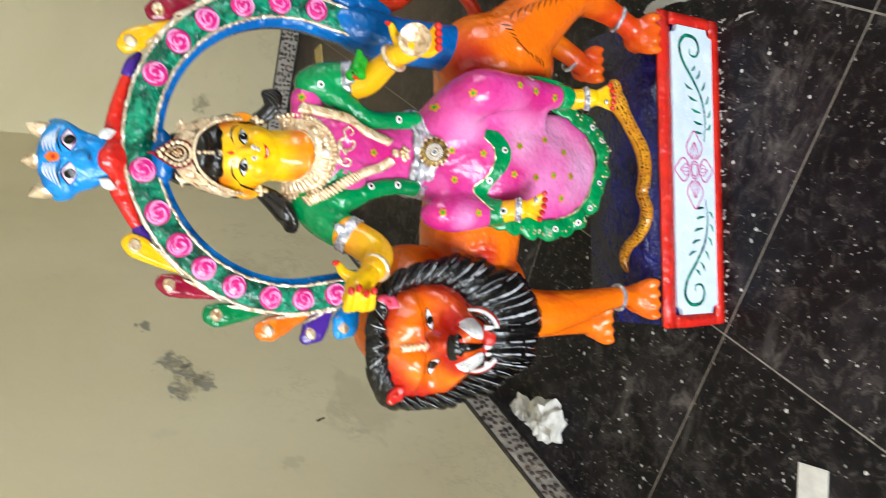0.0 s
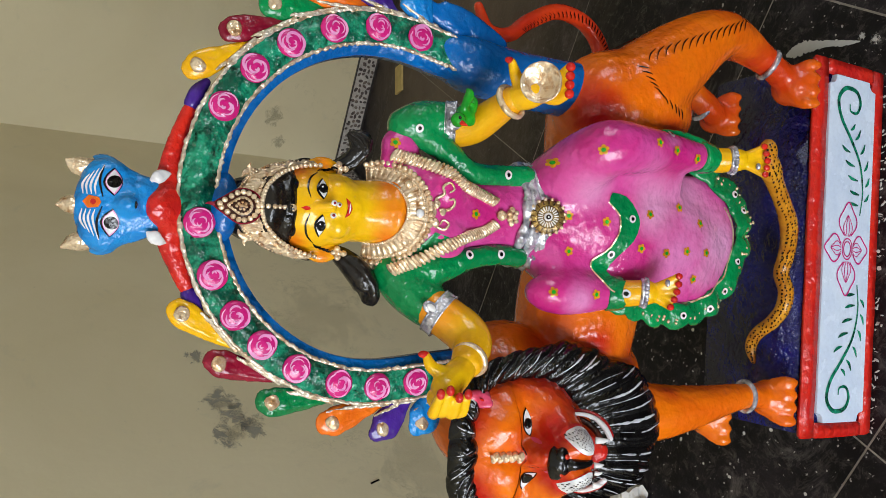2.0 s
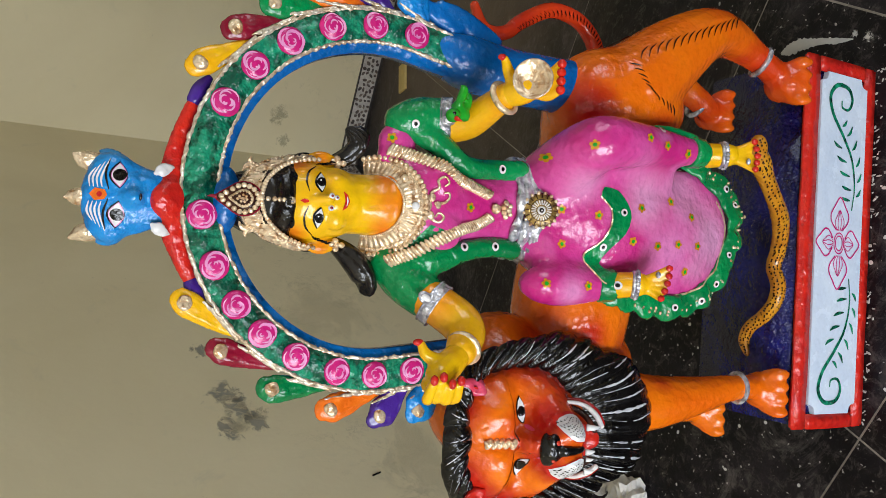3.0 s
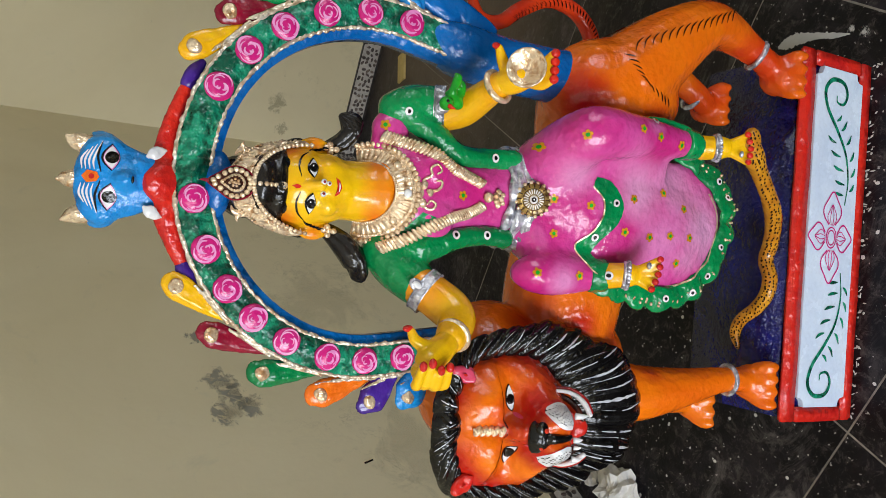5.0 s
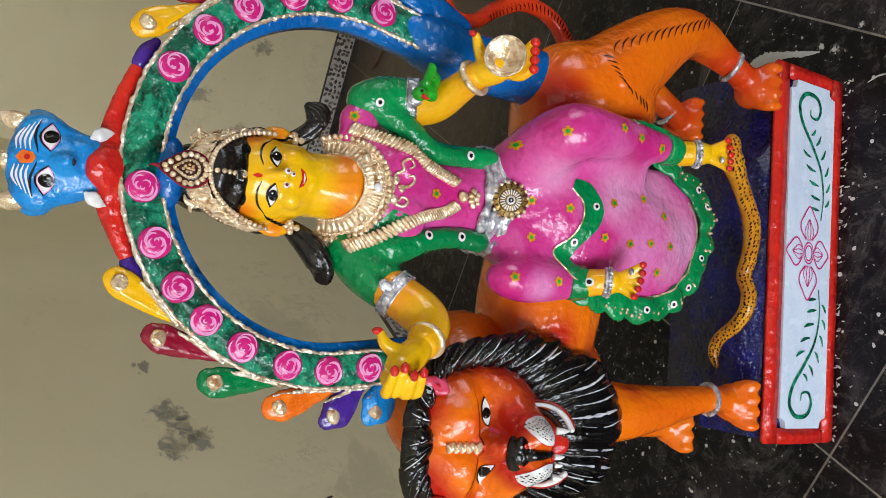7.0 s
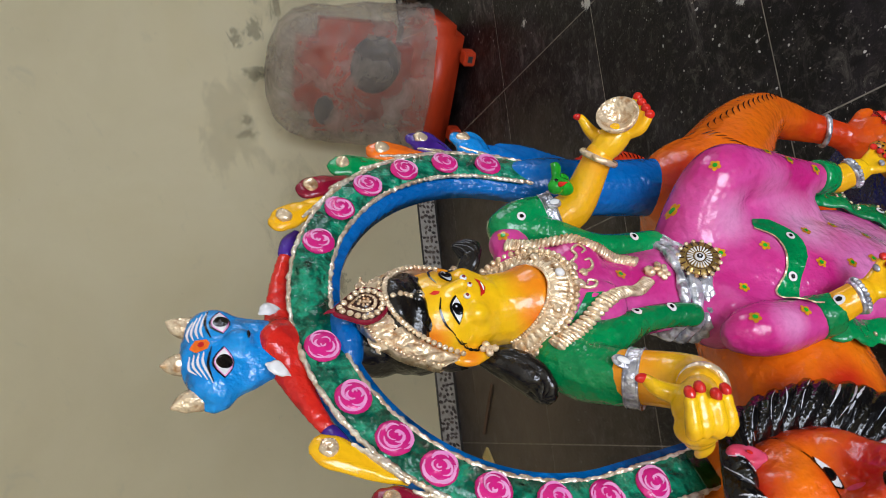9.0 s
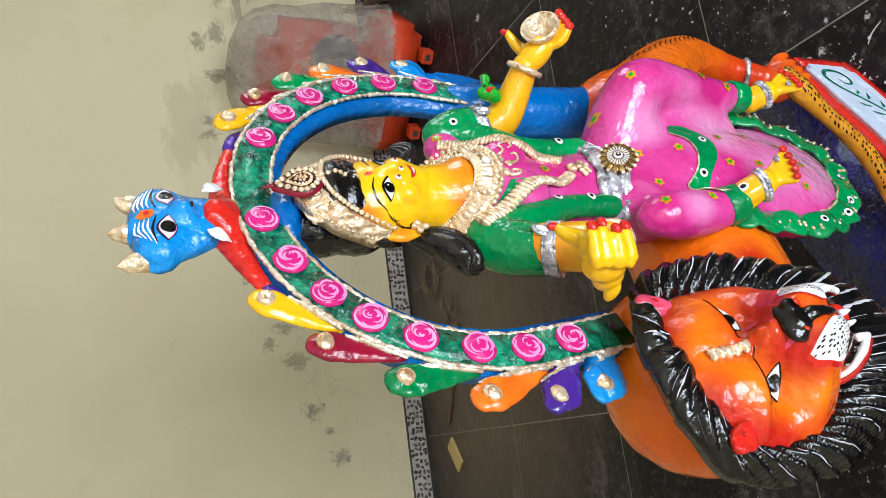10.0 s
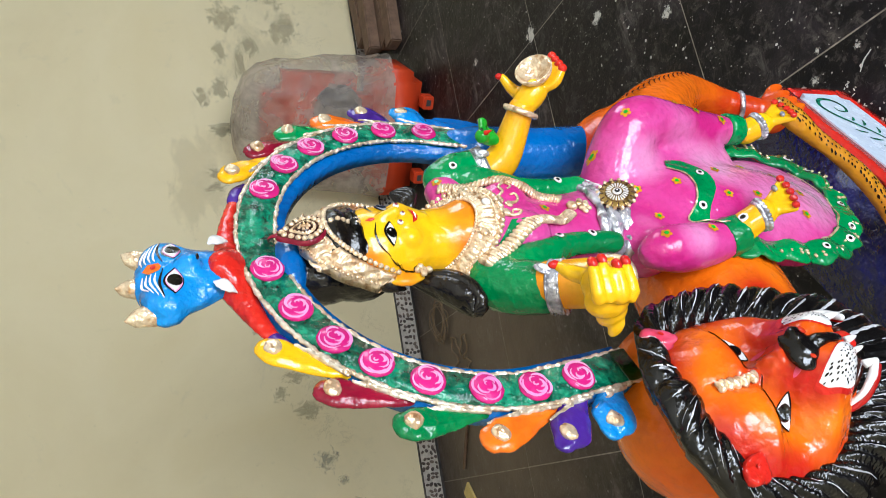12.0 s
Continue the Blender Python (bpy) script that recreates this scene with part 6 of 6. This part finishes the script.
# roses
for k, a in enumerate((195, 181.5, 168.5, 154, 141, 129, 115.5, 100, 65, 50, 36, 21, 6, -9)):
    rose = Figure()
    c = on_arch(a, AR + 0.001, AY - 0.002)
    rose.add(ell(c, (0.0205, 0.007, 0.0205), (0, 0, 0), 18, 10), MAGENTA)
    me = apart("rose", rough((rose.v, rose.f), 0.0006), MAGENTA, "magenta painted rose" if k == 0 else "")
    sp = Figure()
    sp.add(ell(c, (0.0205, 0.007, 0.0205), (0, 0, 0), 18, 10), MAGENTA)
    sp.ground()
    rr = random.Random(k)
    t0 = rr.uniform(0, 6.28)
    sw = Figure()
    for arm in range(8):
        r0, ph = (0.0032, 0.0066, 0.0075, 0.011, 0.012, 0.0155, 0.016, 0.0165)[arm], t0 + arm * 2.6 + rr.uniform(-0.4, 0.4)
        sw_len = rr.uniform(1.5, 2.6)
        line = [(c[0] + (r0 + 0.0016 * math.sin(i * 0.8)) * math.cos(ph + sw_len * i / 5), c[1] - 0.01, c[2] + (r0 + 0.0016 * math.sin(i * 0.8)) * math.sin(ph + sw_len * i / 5)) for i in range(6)]
        v, f, mt = sp.stroke(line, (0, 1, 0), rr.uniform(0.002, 0.0046), WHITE, 0.0011, 4)
        sw.add((v, f), mt)
    apart("petal_stroke", (sw.v, sw.f), PALE_PINK, "pale pink brush strokes", me)

# feathers round the outside
cols = (YELLOW, MAROON, GREEN, BRIGHT_ORANGE, PURPLE, SKY_BLUE)
names = ("yellow", "maroon", "green", "orange", "purple", "blue")
for k, (a, b) in enumerate(((119, 62), (134, 49), (150.5, 36.5), (167.5, 23.5), (181.5, 11), (194.6, -2))):
    for side in (0, 1):
        run = (17, 17, 17, 17, 12.5, 11)[k]
        tip, root = (a, a + run) if not side else (b, b - run)
        mid = (tip + root) / 2
        big = (1.0, 1.0, 1.1, 1.15, 1.3, 1.45)[k]
        tr = 0.315 + 0.006 * (big - 1) + (0.006 if k > 3 else 0)
        q = 1 if not side else -1
        line = [(root, 0.285, 0.011, 0.0095), (mid + 2 * q, 0.298, 0.01, 0.0135 * big), (tip + 3.4 * q, tr, 0.008, 0.0195 * big), (tip + 0.8 * q, tr + 0.006 + (0.006 if k > 3 else 0), 0.009, (0.0105 if k > 3 else 0.0155) * big)]
        blade = tube([(*on_arch(a0, r0, AY + y0), w0) for a0, r0, y0, w0 in line], 16, 6, 0.4)
        ribs = [tube([(*on_arch(a0 + e * w0 / 0.3 * 38, r0 + e * w0 * 0.55, AY + y0 - w0 * 0.32), 0.0024) for a0, r0, y0, w0 in line[:3]], 6, 5) for e in (-0.75, -0.1, 0.55)]
        fe = apart("feather", uneven(merged([blade, *ribs], 0.0028, 1), 0.0012), cols[k], names[k] + " painted feather")
        spot = on_arch(tip + 2.2 * q, tr + 0.003, AY + 0.0005)
        apart("feather_spot", uneven(merged([ell(spot, (0.0088 + 0.002 * big, 0.006, 0.0088 + 0.002 * big), (0, 0, 0), 14, 8)], 0.0022, 0), 0.003), GOLD, "gold spot", fe)
        apart("feather_edge", rough(tube([(*on_arch(root + 1 * q, 0.291, AY + 0.003), 0.003), (*on_arch(mid, 0.2915, AY + 0.004), 0.0044), (*on_arch(tip + 7 * q, 0.294, AY + 0.004), 0.0036), (*on_arch(tip + (0 if k > 2 else 4.5) * q, 0.306 if k > 2 else 0.297, AY + 0.003), 0.0015)], 8, 6), 0.0011), PALE_GOLD, "gold edge", fe)
apart("blue_cushion", merged([ell((-0.03, 0.07, 1.315), (0.05, 0.03, 0.022))], 0.005, 2), BLUE, "blue cushion behind the crown")
# red crest and purple ends
apart("crest", merged([tube([(*on_arch(x, 0.298, AY + 0.02), r) for x, r in ((69, 0.01), (79, 0.013), (90, 0.02), (97, 0.027), (104, 0.02), (111, 0.014), (117, 0.01))], 12, 5, 0.7), ell((-0.037, AY + 0.01, 1.387), (0.034, 0.018, 0.022)), ell((-0.039, AY + 0.002, 1.396), (0.022, 0.016, 0.018))], 0.005, 3), RED, "red crest under the mask")
for a, b in ((118, 124), (68, 61)):
    apart("crest_end", tube([(*on_arch(a, 0.298, AY + 0.02), 0.011), (*on_arch((a + b) / 2, 0.299, AY + 0.018), 0.011), (*on_arch(b, 0.297, AY + 0.018), 0.006)], 10, 4, 0.7), PURPLE, "purple end")
for x, q in ((-0.077, -1), (-0.001, 1)):
    apart("white_tuft", rough(tube([(x - 0.004 * q, AY - 0.004, 1.408, 0.003), (x, AY - 0.005, 1.401, 0.009), (x + 0.005 * q, AY - 0.001, 1.391, 0.006), (x + 0.007 * q, AY + 0.004, 1.385, 0.0015)], 10, 4, 0.35), 0.0008), WHITE, "white tuft")
# the horned blue mask on top
mask = Figure()
mask.add(merged([*[ell((x, AY + 0.022, 1.458), (0.03, 0.022, 0.031)) for x in (-0.07, -0.05, -0.03, -0.01)], ell((-0.04, AY + 0.022, 1.44), (0.046, 0.022, 0.03)), tube([(-0.04, AY + 0.024, 1.452, 0.056), (-0.04, AY + 0.021, 1.428, 0.048), (-0.039, AY + 0.018, 1.41, 0.041)], 18, 4, 0.5),
                 ell((-0.039, AY - 0.006, 1.434), (0.011, 0.012, 0.014)), tube([(-0.092, AY + 0.026, 1.452, 0.012), (-0.098, AY + 0.03, 1.464, 0.008), (-0.101, AY + 0.03, 1.472, 0.003)], 8, 3), tube([(0.012, AY + 0.026, 1.456, 0.012), (0.018, AY + 0.03, 1.468, 0.008), (0.021, AY + 0.03, 1.476, 0.003)], 8, 3)], 0.004, 3), SKY_BLUE)
mask.add(ell((-0.039, AY - 0.014, 1.425), (0.005, 0.003, 0.002), (0, 0, 0), 8, 6), BLACK)
for (x, z), (tx, tz) in (((-0.085, 1.474), (-0.097, 1.507)), ((-0.042, 1.483), (-0.045, 1.516)), ((0.003, 1.478), (0.012, 1.509))):
    mask.add(rough(tube([(x, AY + 0.03, z, 0.014), ((x + tx) / 2, AY + 0.028, (z + tz) / 2 + 0.002, 0.0105), (tx, AY + 0.025, tz - 0.003, 0.002)], 12, 5), 0.0008), GOLD)
mask.ground()
for x, s in ((-0.0635, -1), (-0.0125, 1)):
    mask.lay(mask.paint((x, 0.055, 1.45), FRONT, almond(0.018, 0.0125, 8, 0, s * 6), BLACK, 0.001, rings=3),
             mask.paint((x, 0.055, 1.4495), FRONT, almond(0.0165, 0.0105, 8, 0, s * 6), PALE_PINK, 0.0014, rings=3),
             mask.paint((x, 0.055, 1.45), FRONT, almond(0.015, 0.009, 8, 0, s * 6), WHITE, 0.0019, rings=3),
             mask.paint((x, 0.055, 1.45), FRONT, disc(0.008, 14), BLACK, 0.0026),
             mask.stroke([(x - s * 0.02, 0.055, 1.461), (x, 0.055, 1.4665), (x + s * 0.02, 0.055, 1.463)], FRONT, 0.003, BLACK))
for k in range(4):
    z = 1.4655 + 0.0052 * k
    for s in (-1, 1):
        mask.lay(mask.stroke([(-0.039 + s * 0.009, 0.055, z + 0.004), (-0.039 + s * 0.022, 0.055, z + 0.006), (-0.039 + s * (0.046 - 0.004 * k), 0.055, z - 0.002)], FRONT, 0.0026, WHITE))
mask.lay(mask.paint((-0.039, 0.055, 1.474), FRONT, [(0, 0.011), (0.008, 0.004), (0.006, -0.008), (0, -0.011), (-0.006, -0.008), (-0.008, 0.004)], BRIGHT_ORANGE, 0.0012), mask.paint((-0.039, 0.055, 1.472), FRONT, disc(0.0035, 8), RED, 0.002, rings=1))
mo = mesh_object("animal_mask", mask.v, mask.f, mask.mats, mask.i, True, arch, "sky-blue horned animal mask")
# ---- things on the floor and by the wall ----


def loose(name, verts, faces, mt, m, label, category, group="", smooth=True):
    ob = mesh_object(name, verts, faces, mt, None, smooth)
    ob.matrix_world = m
    return tagged(ob, label, category, group)


def crumpled(seed, r, squash=0.6):
    v, f = ell((0, 0, 0), (1, 1, 1), (0, 0, 0), 22, 14)
    out = []
    for p in v:
        q = Vector(p)
        n = noise.fractal(q * 2.2 + Vector((seed * 7.1, 0, 0)), 1.0, 2.0, 4) * 0.55 + abs(noise.noise(q * 4.5 + Vector((0, seed, 0)))) * 0.5
        q = q * (0.75 + n * 0.6)
        out.append((q.x * r, q.y * r, max(q.z * r * squash, -r * squash * 0.55)))
    lo = min(p[2] for p in out)
    return [(x, y, z - lo) for x, y, z in out], f


v, f = crumpled(1, 0.085)
loose("crumpled_paper", v, f, PAPER, pose(-1.5, 1.52, 0, 0, 0, 20), "crumpled white paper ball on the dark floor", "paper", smooth=False)
v, f = crumpled(4, 0.05, 0.5)
loose("crumpled_paper", v, f, PAPER, pose(-1.56, 1.66, 0, 0, 0, 70), "small crumpled white paper by the skirting", "paper", smooth=False)
sl = part("wooden_slat", box(-0.04, -0.075, 0, 0.04, 0.075, 0.012, 0.002), SLAT, None)
sl.matrix_world = pose(-1.0, 3.965, 0, 0, 0, -52)
tagged(sl, "short yellowish bare wooden slat lying on floor", "wood")
st = tube([(-0.85, 3.99, 0.009, 0.008), (-0.73, 3.91, 0.009, 0.008), (-0.62, 3.83, 0.009, 0.007)], 8, 4)
tagged(mesh_object("stick", *st, WOOD), "thin brown stick lying on floor", "stick")
loops = [(math.tau * i / 54, 0.03 + 0.13 * abs(math.sin(2.5 * math.tau * i / 54)) * (0.75 + 0.3 * math.sin(i * 0.31))) for i in range(55)]
wr = tube([(-0.36 + r * math.cos(a), 3.78 + r * 0.85 * math.sin(a), 0.006 + 0.006 * (i % 3), 0.0042) for i, (a, r) in enumerate(loops)], 6, 3)
tagged(mesh_object("coiled_wire", *wr, WIRE), "tangled loop of thin brown wire on floor", "wire")

rng = random.Random(21)
strands = [(-0.1 + 0.15 * math.cos(1.9 * i) * (0.5 + 0.5 * rng.random()), 3.97 + 0.13 * math.sin(1.9 * i) * (0.5 + 0.5 * rng.random()), 0.008 + 0.02 * rng.random(), 0.0025) for i in range(26)]
tagged(mesh_object("tangled_wire", *tube(strands, 6, 6), WIRE), "loose tangle of thin dusty wire on the floor", "wire")

# offcuts of wood against the north wall
for i, (x, y, z, ln, rz) in enumerate(((1.78, 4.24, 0.0, 0.5, 2), (1.70, 4.11, 0.0, 0.5, -3), (1.62, 3.99, 0.0, 0.5, 4), (1.56, 3.87, 0.0, 0.46, -4), (1.75, 4.18, 0.07, 0.42, 5), (1.62, 4.05, 0.07, 0.44, -2))):
    x += ln / 2 - 0.17
    bm = box(-0.058, -ln / 2, 0, 0.058, ln / 2, 0.068, 0.008)
    for vtx in bm.verts:
        vtx.co += Vector((0.004 * noise.noise(vtx.co * 30), 0, 0))
    ob = part("wood_offcut", bm, WOOD, None)
    ob.matrix_world = pose(x + 0.12, y, z, 0, 0, 90 + rz)
    tagged(ob, "rough brown sawn wood offcut by the wall", "wood", "offcuts by the wall")

# an orange machine case under a clear plastic sheet
mc = new("covered_machine")
mc.matrix_world = pose(0.99, 3.9, 0, 0, 0, -45)
tagged(mc, "orange plastic machine under a dusty clear sheet", "machine")
part("case", box(-0.34, -0.2, 0.04, 0.34, 0.2, 0.26, 0.05), ORANGE_PLASTIC, mc, "orange plastic case", True)
part("case_top", box(-0.28, -0.15, 0.26, 0.28, 0.15, 0.84, 0.1), ORANGE_PLASTIC, mc, "orange upper housing", True)
mesh_object("dark_panel", *ell((0.11, -0.145, 0.48), (0.15, 0.018, 0.13)), DARK_RUBBER, None, True, mc, "dark front panel")
mesh_object("dark_panel", *ell((-0.13, -0.145, 0.71), (0.08, 0.018, 0.05)), DARK_RUBBER, None, True, mc, "dark upper panel")
for x in (-0.205, 0.205):
    ft = part("foot", box(x - 0.035, -0.25, 0, x + 0.035, -0.18, 0.06, 0.006), ORANGE_PLASTIC, mc, "square orange foot")
    part("foot_slot", box(x - 0.016, -0.2525, 0.018, x + 0.016, -0.248, 0.042), DARK_RUBBER, ft, "dark slot")
    part("foot", box(x - 0.035, 0.17, 0, x + 0.035, 0.22, 0.06, 0.006), ORANGE_PLASTIC, mc)
vs, fs, n = [], [], 40
prof = ((0.2, 0.4, 0.245), (0.28, 0.385, 0.235), (0.4, 0.36, 0.22), (0.52, 0.35, 0.21), (0.64, 0.345, 0.205), (0.76, 0.33, 0.2), (0.86, 0.3, 0.18), (0.93, 0.24, 0.14), (0.97, 0.14, 0.08), (0.985, 0.03, 0.02))
for z, a, b in prof:
    for k in range(n):
        t = k * math.tau / n
        w = 1 + 0.06 * noise.noise(Vector((math.cos(t) * 2.5, math.sin(t) * 2.5, z * 5))) + 0.025 * math.sin(t * 9 + z * 14)
        e = 0.8
        vs.append((a * w * math.copysign(abs(math.cos(t)) ** e, math.cos(t)), b * w * math.copysign(abs(math.sin(t)) ** e, math.sin(t)) + 0.01, z + 0.012 * math.sin(t * 5) * (z < 0.2)))
for i in range(len(prof) - 1):
    for k in range(n):
        j = (k + 1) % n
        fs.append((i * n + k, i * n + j, (i + 1) * n + j, (i + 1) * n + k))
mesh_object("plastic_sheet", vs, fs, SHEET, None, True, mc, "dusty clear plastic sheet")

# dried paint on the slabs
def flat_smear(name, line, mt, label, seed=0):
    """Dried paint lying flat: rows x, y, half width, with ragged edges."""
    rg = random.Random(seed)
    q = spline(line, 10)
    vs, fs, n = [], [], len(q)
    for i in range(n):
        d = q[min(i + 1, n - 1)][:2] - q[max(i - 1, 0)][:2]
        w = np.array((-d[1], d[0])) / (np.linalg.norm(d) + 1e-9)
        k = max(q[i][2], 0.0006)
        a, b = q[i][:2] + w * k * rg.uniform(0.75, 1.15), q[i][:2] - w * k * rg.uniform(0.75, 1.15)
        vs += [(a[0], a[1], 0.0008), (q[i][0], q[i][1], 0.0022), (b[0], b[1], 0.0008)]
        if i:
            fs += [(3 * i - 3, 3 * i - 2, 3 * i + 1, 3 * i), (3 * i - 2, 3 * i - 1, 3 * i + 2, 3 * i + 1)]
    return tagged(mesh_object(name, vs, fs, mt), label, "stain", kind="structure")


flat_smear("paint_spill", [(-0.25, 1.727, 0.004), (-0.235, 1.71, 0.014), (-0.215, 1.683, 0.015), (-0.197, 1.64, 0.008), (-0.184, 1.597, 0.0065), (-0.17, 1.56, 0.0012)], CHALK, "long smear of dried white paint on slab")
flat_smear("paint_spill", [(-0.2, 1.42, 0.0012), (-0.182, 1.405, 0.0022), (-0.168, 1.38, 0.0012)], CHALK, "thin thread of dried white paint on slab", 2)
for x, y, r in ((-0.159, 1.563, 0.012), (-0.158, 1.529, 0.016), (-0.096, 1.498, 0.012), (-0.143, 1.405, 0.012), (0.876, 3.063, 0.03), (0.3, 1.9, 0.03), (0.5, 2.2, 0.04), (-0.3, 0.9, 0.02), (0.7, 2.6, 0.05)):
    patch("paint_blob", (x, y, 0.0), "z", r, r * 1.1, SPLASH, "blob of dried white paint on slab")
pp = part("paper_scrap", box(-0.05, -0.035, 0, 0.05, 0.035, 0.002), PAPER, None)
pp.matrix_world = pose(-1.075, 0.745, 0.0005, 0, 0, 25)
tagged(pp, "small white paper scrap on the dark floor", "paper")

# stone slabs of the floor, laid last
def slab_mesh(w, d, seed):
    rng = random.Random(seed)
    bm = box(-w / 2, -d / 2, -0.02, w / 2, d / 2, 0, 0.0015)
    me = bpy.data.meshes.new("tile")
    bm.to_mesh(me)
    bm.free()
    me.materials.append(STONE)
    return me


XS = [XW, -0.898, -0.108, 0.682, 1.472, 2.262, 3.052, XE]
YS_ = [YS, -1.875, -1.132, -0.389, 0.354, 1.097, 1.84, 2.583, 3.326, 4.069, YN]
for i in range(len(XS) - 1):
    for j in range(len(YS_) - 1):
        w, d = XS[i + 1] - XS[i] - 0.0016, YS_[j + 1] - YS_[j] - 0.0016
        t = new("tile", slab_mesh(w, d, i * 20 + j))
        t.parent = floor
        t.location = ((XS[i] + XS[i + 1]) / 2, (YS_[j] + YS_[j + 1]) / 2, 0.0)
